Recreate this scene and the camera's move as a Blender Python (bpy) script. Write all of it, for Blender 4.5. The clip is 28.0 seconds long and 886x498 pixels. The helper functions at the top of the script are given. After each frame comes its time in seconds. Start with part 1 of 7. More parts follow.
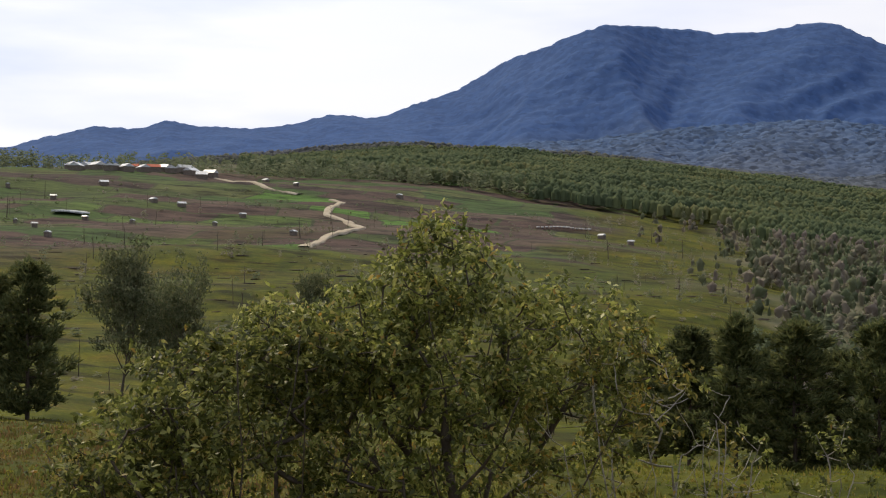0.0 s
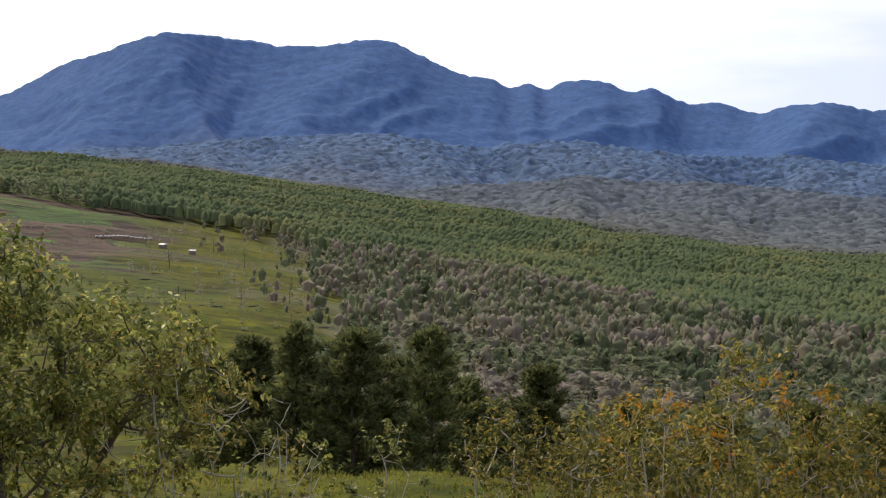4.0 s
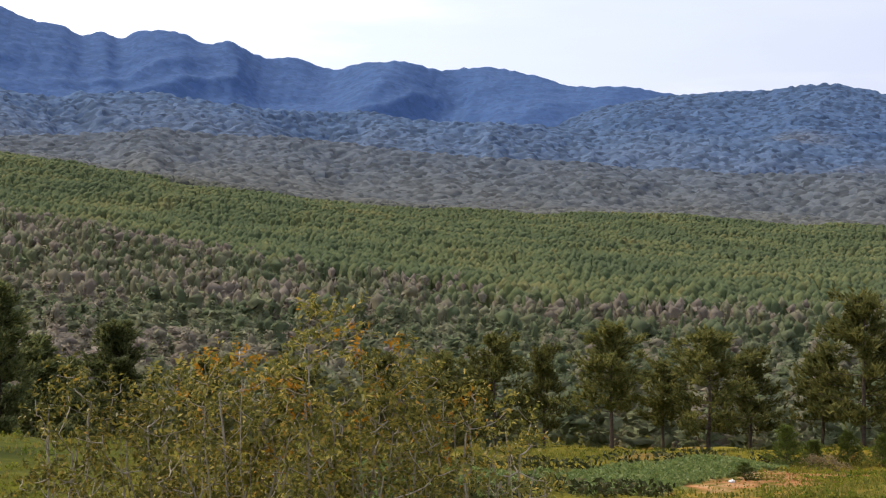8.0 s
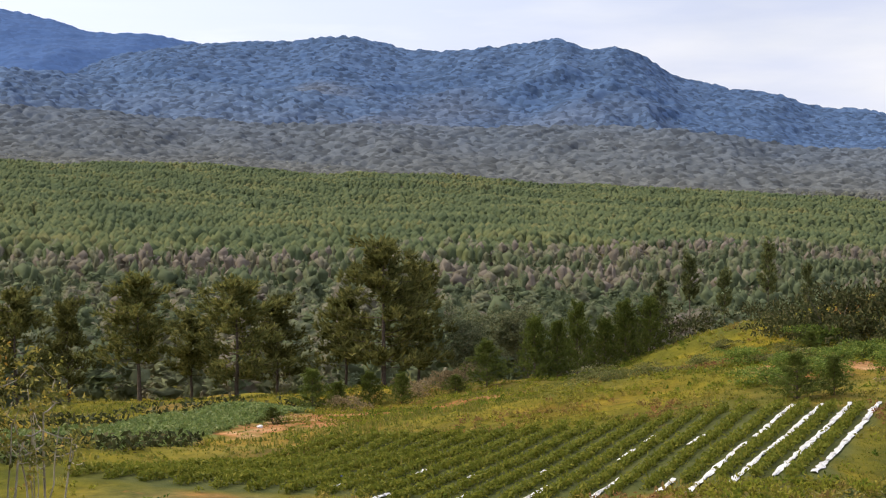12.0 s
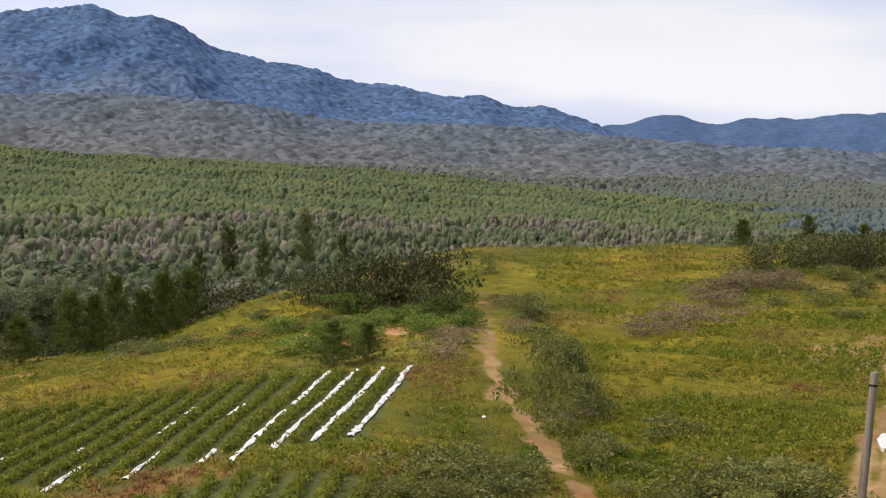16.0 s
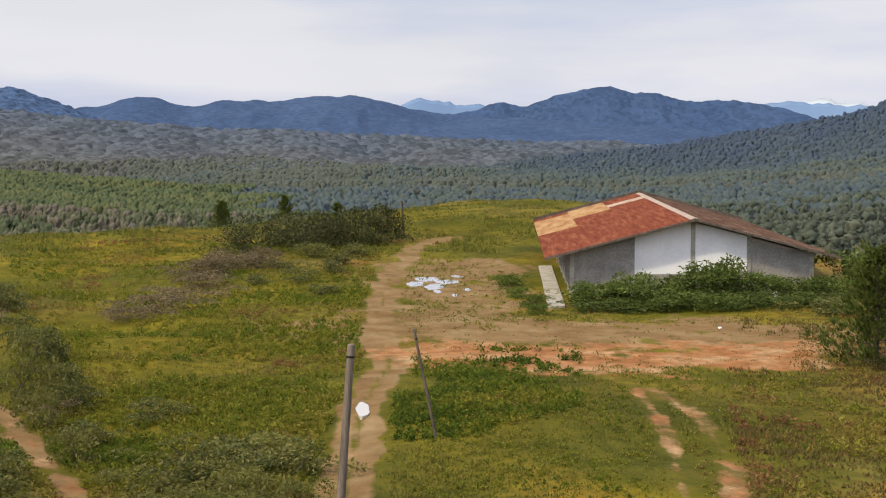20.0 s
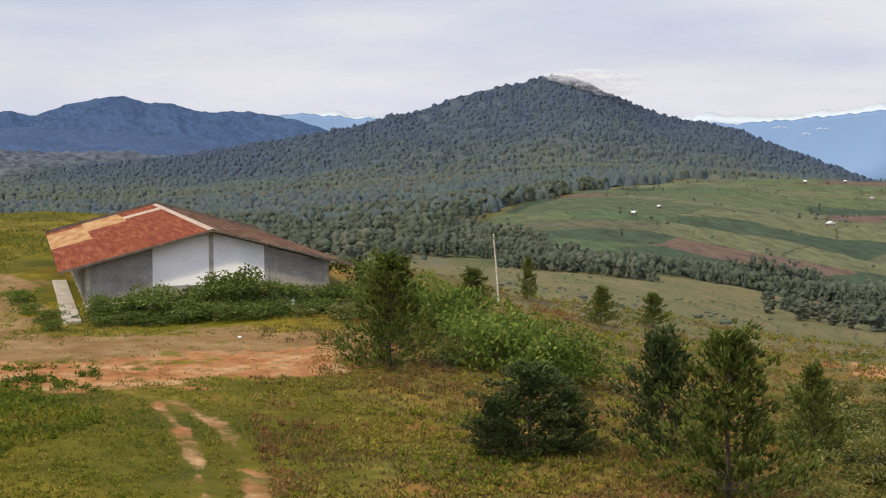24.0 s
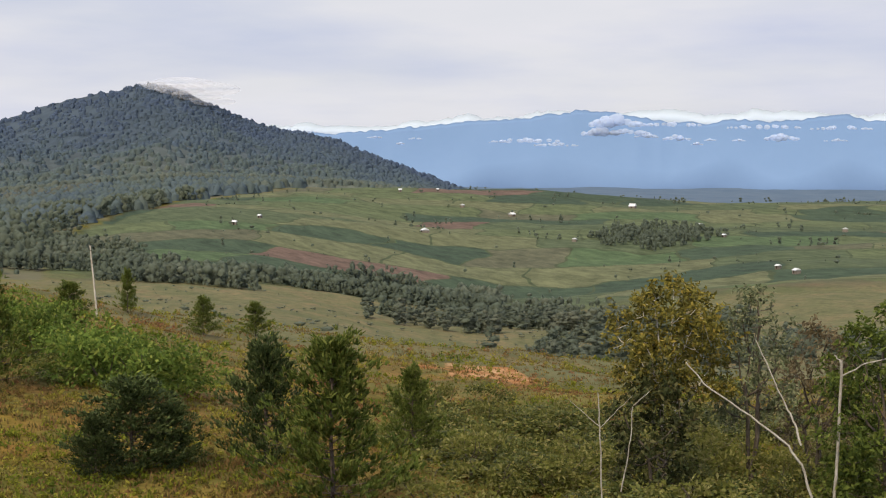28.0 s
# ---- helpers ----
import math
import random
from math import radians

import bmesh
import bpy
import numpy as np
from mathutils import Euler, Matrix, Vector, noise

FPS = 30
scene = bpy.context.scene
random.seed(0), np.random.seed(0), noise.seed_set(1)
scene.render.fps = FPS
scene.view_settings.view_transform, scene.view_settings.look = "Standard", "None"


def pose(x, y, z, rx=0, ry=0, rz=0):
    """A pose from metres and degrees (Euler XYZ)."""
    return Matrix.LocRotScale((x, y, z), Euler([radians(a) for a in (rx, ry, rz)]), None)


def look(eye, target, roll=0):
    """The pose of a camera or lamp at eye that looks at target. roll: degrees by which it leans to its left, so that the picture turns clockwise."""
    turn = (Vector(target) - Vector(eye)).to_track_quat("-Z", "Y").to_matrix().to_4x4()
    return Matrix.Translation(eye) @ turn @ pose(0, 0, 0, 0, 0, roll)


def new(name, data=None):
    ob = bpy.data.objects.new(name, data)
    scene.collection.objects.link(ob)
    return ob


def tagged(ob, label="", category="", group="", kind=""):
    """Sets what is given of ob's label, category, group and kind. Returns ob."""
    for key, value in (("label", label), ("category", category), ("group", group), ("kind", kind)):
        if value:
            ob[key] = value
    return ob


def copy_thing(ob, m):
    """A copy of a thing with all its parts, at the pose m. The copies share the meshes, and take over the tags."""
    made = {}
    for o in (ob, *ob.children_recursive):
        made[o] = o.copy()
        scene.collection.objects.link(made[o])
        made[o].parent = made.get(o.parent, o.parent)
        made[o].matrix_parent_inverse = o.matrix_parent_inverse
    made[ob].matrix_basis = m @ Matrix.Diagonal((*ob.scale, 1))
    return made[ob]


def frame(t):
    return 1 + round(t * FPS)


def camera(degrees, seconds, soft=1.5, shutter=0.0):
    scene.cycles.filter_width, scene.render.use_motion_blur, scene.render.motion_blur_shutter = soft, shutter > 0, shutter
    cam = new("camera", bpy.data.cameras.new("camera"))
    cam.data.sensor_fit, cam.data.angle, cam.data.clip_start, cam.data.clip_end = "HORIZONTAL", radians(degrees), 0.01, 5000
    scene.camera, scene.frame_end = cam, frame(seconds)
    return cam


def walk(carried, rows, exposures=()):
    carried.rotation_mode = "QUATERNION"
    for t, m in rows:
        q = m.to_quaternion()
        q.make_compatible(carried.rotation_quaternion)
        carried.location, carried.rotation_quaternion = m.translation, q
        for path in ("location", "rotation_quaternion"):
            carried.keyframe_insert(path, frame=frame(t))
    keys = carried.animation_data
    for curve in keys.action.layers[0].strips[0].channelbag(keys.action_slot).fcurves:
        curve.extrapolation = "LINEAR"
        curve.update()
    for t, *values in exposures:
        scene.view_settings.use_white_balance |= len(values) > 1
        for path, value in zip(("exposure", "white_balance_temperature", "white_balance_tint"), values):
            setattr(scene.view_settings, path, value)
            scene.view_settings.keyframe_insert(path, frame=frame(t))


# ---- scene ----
EYE = 11.0
cam = camera(34.52, 28.0, soft=1.15)
# seconds, bearing clockwise from +y, pitch, roll: the camera turns where it stands
TURNS = [
    (0.0, 0.10, 0.72, 0.33), (0.5, 3.37, 1.22, 0.48), (1.0, 4.93, 0.96, 0.43), (1.5, 7.13, 0.91, 0.45),
    (2.0, 9.35, 0.66, 0.50), (2.5, 10.85, 1.00, 0.71), (3.0, 13.10, 1.21, 0.68), (3.5, 15.43, 1.32, 0.28),
    (5.5, 23.64, 0.49, 0.45), (6.0, 26.13, 0.60, 0.39), (6.5, 29.47, 0.13, 0.43), (7.0, 31.41, -0.11, 0.10),
    (7.5, 33.03, -0.22, -0.05), (8.0, 34.44, -0.69, -0.07), (8.5, 36.65, -1.28, -0.32), (9.0, 39.26, -1.32, -0.46),
    (9.5, 40.83, -1.00, -0.55), (10.0, 42.75, -1.39, -0.62), (10.5, 46.09, -1.37, -1.00), (11.0, 48.36, -1.89, -0.90),
    (11.5, 50.93, -2.50, -0.65), (13.5, 59.10, -2.86, -0.27), (14.0, 61.32, -3.08, -0.34), (14.5, 64.49, -3.36, 0.08),
    (15.0, 67.18, -3.29, 0.02), (15.5, 69.77, -3.56, -0.01), (16.0, 71.71, -3.98, 0.22), (16.5, 74.32, -4.16, 0.30),
    (17.0, 76.62, -4.37, -0.16), (17.5, 79.72, -4.44, -0.18), (18.0, 82.16, -5.11, -0.44), (18.5, 85.06, -5.74, -0.26),
    (19.0, 87.22, -5.25, -0.58), (19.5, 89.92, -5.02, -0.12), (20.0, 92.43, -4.68, -0.15), (20.5, 95.94, -4.50, -0.00),
    (21.0, 97.91, -4.53, 0.03), (21.5, 100.83, -4.44, 0.19), (23.5, 109.99, -4.22, 0.08), (24.0, 111.67, -4.26, 0.11),
    (24.5, 114.23, -4.31, 0.17), (25.0, 116.13, -4.39, 0.03), (25.5, 117.79, -4.39, -0.09), (26.0, 120.28, -4.46, -0.03),
    (26.5, 122.13, -4.33, -0.02), (27.0, 124.60, -4.47, 0.29), (27.5, 125.78, -4.06, 0.20), (28.0, 127.63, -3.85, 0.15),
]


def toward(bearing, pitch):
    a, p = radians(bearing), radians(pitch)
    return (math.sin(a) * math.cos(p), math.cos(a) * math.cos(p), EYE + math.sin(p))


EXPOSURES = [(0.0, -0.5), (2.0, -0.15), (3.0, -0.1), (6.0, 0.06), (8.0, 0.08), (9.5, 0.3), (11.0, 0.18), (14.0, 0.21), (15.0, 0.18), (18.0, 0.04), (21.0, -0.1), (24.0, -0.1), (28.0, -0.12)]
walk(cam, [(t, look((0, 0, EYE), toward(b, p), r)) for t, b, p, r in TURNS], EXPOSURES)

# ---- light ----
SUN_BEARING, SUN_HEIGHT = -28.0, 48.0
world = bpy.data.worlds.new("sky")
scene.world = world
world.use_nodes = True
wn, wl = world.node_tree.nodes, world.node_tree.links
wn.clear()


def wnode(kind, **values):
    n = wn.new(kind)
    for k, v in values.items():
        n.inputs[k].default_value = v
    return n


w_out, w_bg = wn.new("ShaderNodeOutputWorld"), wn.new("ShaderNodeBackground")
sky = wn.new("ShaderNodeTexSky")
sky.sky_type, sky.sun_disc = "NISHITA", False
sky.sun_elevation, sky.sun_rotation = radians(SUN_HEIGHT), radians(SUN_BEARING)
sky_dim = wn.new("ShaderNodeVectorMath")
sky_dim.operation = "SCALE"
sky_dim.inputs["Scale"].default_value = 0.11
wl.new(sky.outputs[0], sky_dim.inputs[0])
w_tc = wn.new("ShaderNodeTexCoord")
w_map = wnode("ShaderNodeMapping", Scale=(1.0, 1.0, 5.5))
wl.new(w_tc.outputs["Generated"], w_map.inputs["Vector"])
w_noise = wnode("ShaderNodeTexNoise", Scale=2.6, Detail=9.0, Roughness=0.58)
wl.new(w_map.outputs[0], w_noise.inputs["Vector"])
w_ramp = wn.new("ShaderNodeValToRGB")
w_ramp.color_ramp.elements[0].position, w_ramp.color_ramp.elements[1].position = 0.30, 0.60
w_ramp.color_ramp.elements[0].color = (0.84, 0.84, 0.84, 1)
wl.new(w_noise.outputs["Fac"], w_ramp.inputs[0])
w_tone = wnode("ShaderNodeTexNoise", Scale=2.3, Detail=7.0, Roughness=0.5)
wl.new(w_map.outputs[0], w_tone.inputs["Vector"])
w_cloud = wn.new("ShaderNodeValToRGB")
w_cloud.color_ramp.elements[0].position, w_cloud.color_ramp.elements[1].position = 0.41, 0.58
w_cloud.color_ramp.elements[0].color = (0.75, 0.8, 1.0, 1)
w_cloud.color_ramp.elements[1].color = (0.99, 0.99, 1.05, 1)
wl.new(w_tone.outputs["Fac"], w_cloud.inputs[0])
w_mix = wn.new("ShaderNodeMix")
w_mix.data_type = "RGBA"
wl.new(w_ramp.outputs[0], w_mix.inputs[0])
wl.new(sky_dim.outputs[0], w_mix.inputs[6])
wl.new(w_cloud.outputs[0], w_mix.inputs[7])
# the clouds are brighter towards the sun
w_dot = wn.new("ShaderNodeVectorMath")
w_dot.operation = "DOT_PRODUCT"
w_dot.inputs[1].default_value = (math.sin(radians(SUN_BEARING)) * math.cos(radians(SUN_HEIGHT)), math.cos(radians(SUN_BEARING)) * math.cos(radians(SUN_HEIGHT)), math.sin(radians(SUN_HEIGHT)))
wl.new(w_tc.outputs["Generated"], w_dot.inputs[0])
w_glow = wnode("ShaderNodeMapRange")
for w_k, w_v in (("From Min", 0.05), ("From Max", 0.9), ("To Min", 0.85), ("To Max", 1.62)):
    w_glow.inputs[w_k].default_value = w_v
wl.new(w_dot.outputs["Value"], w_glow.inputs["Value"])
wl.new(w_glow.outputs[0], w_bg.inputs["Strength"])
wl.new(w_mix.outputs[2], w_bg.inputs["Color"])
wl.new(w_bg.outputs[0], w_out.inputs[0])

sun = new("sun", bpy.data.lights.new("sun", "SUN"))
sun.data.energy, sun.data.angle, sun.data.color = 3.95, radians(5.0), (1.0, 0.84, 0.57)
sb, sh = radians(SUN_BEARING), radians(SUN_HEIGHT)
sun.matrix_world = look((0, 0, 0), (-math.sin(sb) * math.cos(sh), -math.cos(sb) * math.cos(sh), -math.sin(sh)))

# ---- helpers of the place ----
rng = np.random.default_rng(7)


def at(bearing, dist):
    """Plan place from a bearing in degrees and a distance in metres."""
    a = np.radians(bearing)
    return dist * np.sin(a), dist * np.cos(a)


def wave(x, y, size, seed):
    """Smooth noise from -1 to 1 with features of about that size."""
    out = np.zeros_like(np.asarray(x, float))
    r = np.random.default_rng(seed)
    for k in range(7):
        a, ph, q = r.uniform(0, 6.283), r.uniform(0, 6.283), r.uniform(0.7, 1.5)
        out = out + np.sin((np.cos(a) * x + np.sin(a) * y) * 6.283 / size * q + ph)
    return out / 3.2


def mesh_of(name, verts, faces, material, smooth=False):
    """Mesh from arrays; faces all of one corner count."""
    verts, faces = np.asarray(verts, np.float32), np.asarray(faces, np.int32)
    me = bpy.data.meshes.new(name)
    me.vertices.add(len(verts))
    me.vertices.foreach_set("co", verts.ravel())
    n, k = faces.shape
    me.loops.add(n * k)
    me.loops.foreach_set("vertex_index", faces.ravel())
    me.polygons.add(n)
    me.polygons.foreach_set("loop_start", np.arange(0, n * k, k, dtype=np.int32))
    me.polygons.foreach_set("loop_total", np.full(n, k, np.int32))
    if smooth:
        me.polygons.foreach_set("use_smooth", np.ones(n, bool))
    me.update(calc_edges=True)
    me.materials.append(material)
    return me


def part(name, bm, material, parent, label=""):
    """A bmesh as one mesh object under a thing or part."""
    me = bpy.data.meshes.new(name)
    bm.to_mesh(me)
    bm.free()
    me.materials.append(material)
    ob = new(name, me)
    ob.parent = parent
    if label:
        ob["label"] = label
    return ob


def child(name, me, parent, label=""):
    ob = new(name, me)
    ob.parent = parent
    if label:
        ob["label"] = label
    return ob


def box(bm, x0, x1, y0, y1, z0, z1, bevel=0.0):
    r = bmesh.ops.create_cube(bm, size=1, matrix=Matrix.LocRotScale(((x0 + x1) / 2, (y0 + y1) / 2, (z0 + z1) / 2), None, (x1 - x0, y1 - y0, z1 - z0)))
    if bevel:
        es = list({e for v in r["verts"] for e in v.link_edges})
        bmesh.ops.bevel(bm, geom=es, offset=bevel, segments=1, affect="EDGES")
    return bm


def tube(points, radii, sides=7):
    """Vertices and quads of a bent tapering tube."""
    pts = np.asarray(points, float)
    vs, fs = [], []
    for i, p in enumerate(pts):
        d = pts[min(i + 1, len(pts) - 1)] - pts[max(i - 1, 0)]
        d = d / (np.linalg.norm(d) + 1e-9)
        u = np.cross(d, (0.31, 0.9, 0.2))
        u /= np.linalg.norm(u) + 1e-9
        w = np.cross(d, u)
        for k in range(sides):
            a = 6.283 * k / sides
            vs.append(p + radii[i] * (math.cos(a) * u + math.sin(a) * w))
        if i:
            b = len(vs) - 2 * sides
            for k in range(sides):
                k2 = (k + 1) % sides
                fs.append((b + k, b + k2, b + sides + k2, b + sides + k))
    return vs, fs


def tubes_mesh(name, list_of, material, sides=6):
    vs, fs = [], []
    for pts, rad in list_of:
        v, f = tube(pts, rad, sides)
        fs += [tuple(i + len(vs) for i in q) for q in f]
        vs += v
    return mesh_of(name, vs, fs, material, True)


# ---- materials ----
def material(name, rough=0.85, metal=0.0):
    m = bpy.data.materials.new(name)
    m.use_nodes = True
    b = m.node_tree.nodes["Principled BSDF"]
    b.inputs["Roughness"].default_value = rough
    b.inputs["Metallic"].default_value = metal
    b.inputs["Specular IOR Level"].default_value = 0.25 if rough < 0.6 else 0.08
    return m, m.node_tree.nodes, m.node_tree.links, b


def noise_ramp(nodes, links, scale, stops, detail=6.0, rough=0.6, vector=None, stretch=None):
    n = nodes.new("ShaderNodeTexNoise")
    n.inputs["Scale"].default_value, n.inputs["Detail"].default_value, n.inputs["Roughness"].default_value = scale, detail, rough
    if vector is None:
        vector = nodes.new("ShaderNodeTexCoord").outputs["Object"]
    if stretch:
        mp = nodes.new("ShaderNodeMapping")
        mp.inputs["Scale"].default_value = stretch
        links.new(vector, mp.inputs["Vector"])
        vector = mp.outputs[0]
    links.new(vector, n.inputs["Vector"])
    r = nodes.new("ShaderNodeValToRGB")
    while len(r.color_ramp.elements) < len(stops):
        r.color_ramp.elements.new(0.5)
    for e, (p, c) in zip(r.color_ramp.elements, stops):
        e.position, e.color = p, (*c, 1)
    links.new(n.outputs["Fac"], r.inputs[0])
    return r.outputs[0], n.outputs["Fac"]


def mix(nodes, links, fac, a, b, mode="MIX"):
    m = nodes.new("ShaderNodeMix")
    m.data_type, m.blend_type = "RGBA", mode
    for sock, v in ((0, fac), (6, a), (7, b)):
        if isinstance(v, (int, float)):
            m.inputs[sock].default_value = v
        elif isinstance(v, tuple):
            m.inputs[sock].default_value = (*v, 1)
        else:
            links.new(v, m.inputs[sock])
    return m.outputs[2]


def bump(nodes, links, bsdf, height, strength, dist):
    b = nodes.new("ShaderNodeBump")
    b.inputs["Strength"].default_value, b.inputs["Distance"].default_value = strength, dist
    links.new(height, b.inputs["Height"])
    links.new(b.outputs[0], bsdf.inputs["Normal"])


def plain(name, stops, scale, rough=0.85, metal=0.0, bump_by=0.0, bump_size=0.02, stretch=None, grain=0.25):
    """A surface with broad stains and fine grain."""
    m, nodes, links, b = material(name, rough, metal)
    c, f = noise_ramp(nodes, links, scale, stops, stretch=stretch)
    g, gf = noise_ramp(nodes, links, scale * 9, [(0.3, (1 - grain,) * 3), (0.7, (1 + grain,) * 3)], stretch=stretch)
    links.new(mix(nodes, links, 1.0, c, g, "MULTIPLY"), b.inputs["Base Color"])
    if bump_by:
        bump(nodes, links, b, gf, bump_by, bump_size)
    return m


def foliage(name, stops, rough=0.6, through_light=0.25, gloss=None):
    """Leaves: colour varies from piece to piece and tree to tree."""
    m, nodes, links, b = material(name, rough)
    if gloss:
        b.inputs["Specular IOR Level"].default_value = gloss
    geo, info = nodes.new("ShaderNodeNewGeometry"), nodes.new("ShaderNodeObjectInfo")
    r = nodes.new("ShaderNodeValToRGB")
    while len(r.color_ramp.elements) < len(stops):
        r.color_ramp.elements.new(0.5)
    for e, (p, c) in zip(r.color_ramp.elements, stops):
        e.position, e.color = p, (*c, 1)
    links.new(geo.outputs["Random Per Island"], r.inputs[0])
    hsv = nodes.new("ShaderNodeHueSaturation")
    mr = nodes.new("ShaderNodeMapRange")
    mr.inputs["To Min"].default_value, mr.inputs["To Max"].default_value = 0.8, 1.25
    links.new(info.outputs["Random"], mr.inputs["Value"])
    links.new(mr.outputs[0], hsv.inputs["Value"])
    links.new(r.outputs[0], hsv.inputs["Color"])
    links.new(hsv.outputs[0], b.inputs["Base Color"])
    t = nodes.new("ShaderNodeBsdfTranslucent")
    links.new(hsv.outputs[0], t.inputs["Color"])
    ms = nodes.new("ShaderNodeMixShader")
    ms.inputs[0].default_value = through_light
    links.new(b.outputs[0], ms.inputs[1])
    links.new(t.outputs[0], ms.inputs[2])
    links.new(ms.outputs[0], nodes["Material Output"].inputs["Surface"])
    return m


M_BARK = plain("bark", [(0.3, (0.045, 0.036, 0.028)), (0.7, (0.13, 0.11, 0.09))], 4, 0.9, bump_by=0.6, stretch=(1, 1, 0.3))
M_PALE_BARK = plain("pale_bark", [(0.3, (0.3, 0.27, 0.23)), (0.7, (0.52, 0.49, 0.43))], 5, 0.85, bump_by=0.4, stretch=(1, 1, 0.4))
M_GREY_BARK = plain("grey_bark", [(0.3, (0.2, 0.18, 0.15)), (0.7, (0.36, 0.34, 0.3))], 5, 0.85, bump_by=0.4, stretch=(1, 1, 0.4))
M_PINE_BARK = plain("pine_bark", [(0.3, (0.05, 0.04, 0.035)), (0.7, (0.12, 0.095, 0.075))], 5, 0.9, bump_by=0.6)
M_PINE = foliage("pine_needles", [(0.0, (0.06, 0.078, 0.034)), (0.5, (0.11, 0.128, 0.05)), (1.0, (0.18, 0.182, 0.07))], through_light=0.4)
M_FIELD_PINE = foliage("field_pine_needles", [(0.0, (0.075, 0.085, 0.028)), (0.5, (0.13, 0.135, 0.042)), (1.0, (0.2, 0.185, 0.06))], through_light=0.4)
M_BLUE_PINE = foliage("dark_pine_needles", [(0.0, (0.026, 0.042, 0.015)), (0.5, (0.05, 0.07, 0.024)), (1.0, (0.1, 0.12, 0.045))], through_light=0.2)
M_YOUNG_PINE = foliage("young_pine_needles", [(0.0, (0.055, 0.085, 0.018)), (0.6, (0.105, 0.135, 0.028)), (1.0, (0.18, 0.185, 0.05))], through_light=0.3)
M_LEAF = foliage("olive_leaves", [(0.0, (0.045, 0.056, 0.016)), (0.4, (0.116, 0.136, 0.032)), (0.72, (0.245, 0.262, 0.068)), (0.95, (0.41, 0.4, 0.14)), (1.0, (0.34, 0.2, 0.04))], 0.45, 0.52, gloss=0.3)
M_AUTUMN = foliage("autumn_leaves", [(0.0, (0.06, 0.068, 0.018)), (0.45, (0.135, 0.135, 0.03)), (0.8, (0.27, 0.23, 0.05)), (0.97, (0.38, 0.29, 0.07)), (1.0, (0.42, 0.2, 0.03))], 0.5, 0.42, gloss=0.22)
M_ORANGE = foliage("orange_leaves", [(0.0, (0.22, 0.15, 0.03)), (0.5, (0.36, 0.19, 0.025)), (1.0, (0.5, 0.22, 0.015))], through_light=0.4)
M_TWIG_BARK = plain("twig_bark", [(0.3, (0.2, 0.175, 0.14)), (0.7, (0.4, 0.36, 0.3))], 5, 0.85, bump_by=0.4, stretch=(1, 1, 0.4))
M_OCHRE_LEAF = foliage("ochre_leaves", [(0.0, (0.07, 0.07, 0.02)), (0.5, (0.15, 0.135, 0.03)), (0.85, (0.24, 0.2, 0.04)), (1.0, (0.3, 0.22, 0.05))], through_light=0.35)
# lightened and turned bluish for haze before the feathery trees
M_DULL_LEAF = foliage("dull_leaves", [(0.0, (0.07, 0.086, 0.045)), (0.5, (0.125, 0.142, 0.075)), (1.0, (0.2, 0.2, 0.11))], through_light=0.3)
M_DARK_LEAF = foliage("dark_leaves", [(0.0, (0.03, 0.04, 0.014)), (0.6, (0.06, 0.066, 0.024)), (1.0, (0.115, 0.105, 0.045))], through_light=0.2)
M_SCRUB_GREEN = foliage("shady_green_leaves", [(0.0, (0.04, 0.06, 0.014)), (0.6, (0.085, 0.115, 0.022)), (1.0, (0.16, 0.185, 0.04))], through_light=0.35)
M_LUSH = foliage("lush_leaves", [(0.0, (0.055, 0.09, 0.018)), (0.6, (0.105, 0.155, 0.028)), (1.0, (0.2, 0.23, 0.05))], through_light=0.4)


M_BUSH = foliage("bush_leaves", [(0.0, (0.1, 0.11, 0.026)), (0.6, (0.15, 0.15, 0.038)), (1.0, (0.25, 0.23, 0.09))], through_light=0.5)
M_DRY = foliage("dry_stems", [(0.0, (0.12, 0.095, 0.055)), (0.6, (0.19, 0.15, 0.085)), (1.0, (0.27, 0.215, 0.125))], through_light=0.45)

# ---- the lie of the land: heights in metres by distance, one row for each bearing ----
DISTS = np.array([20, 50, 75, 110, 150, 220, 320, 500, 750, 1050, 1400, 1900, 2500, 3200, 4000, 4950.0])
BEARINGS = np.array([-60, -20, 0, 18, 32, 45, 58, 66, 73, 80, 90, 100, 110, 120, 130, 145, 190.0])
NEAR = np.array([
    (0, 0, 0, -1, -2, -4, -2, 10), (0, 0, 0, -1, -3, -5, -2, 12), (0, 0, 0, -2.5, -9, -12, -8, 8), (0, 0, 0, -6, -12, -18, -18, -10),
    (0, 0, -1, -6, -12.5, -20, -24, -24), (0, -0.5, -2.5, -6, -12, -22, -27, -30), (0, -1, -1.5, -4.5, -11, -22, -28, -33),
    (0, 0, 0, -0.5, -4, -20, -30, -38), (0, -0.5, 0, 0.3, 0.4, -18, -30, -42)])
NEAR = np.vstack([NEAR, np.array([
    (0, -1, -0.4, 0, 0.4, -8, -25, -42), (0, 0, 0, 0, 0, -1.2, -15, -40), (0, 0, 0, 0, 0, -1.4, -15, -40), (0, -0.5, -0.2, 0, -3, -22, -28, -35),
    (0, -0.8, -2.4, -5.2, -7.2, -18, -28, -40), (0, -2, -3.9, -7, -10, -26, -36, -52), (0, -2, -4, -8, -13, -22, -33, -42), (0, 0, -2, -4, -8, -16, -25, -35)])])
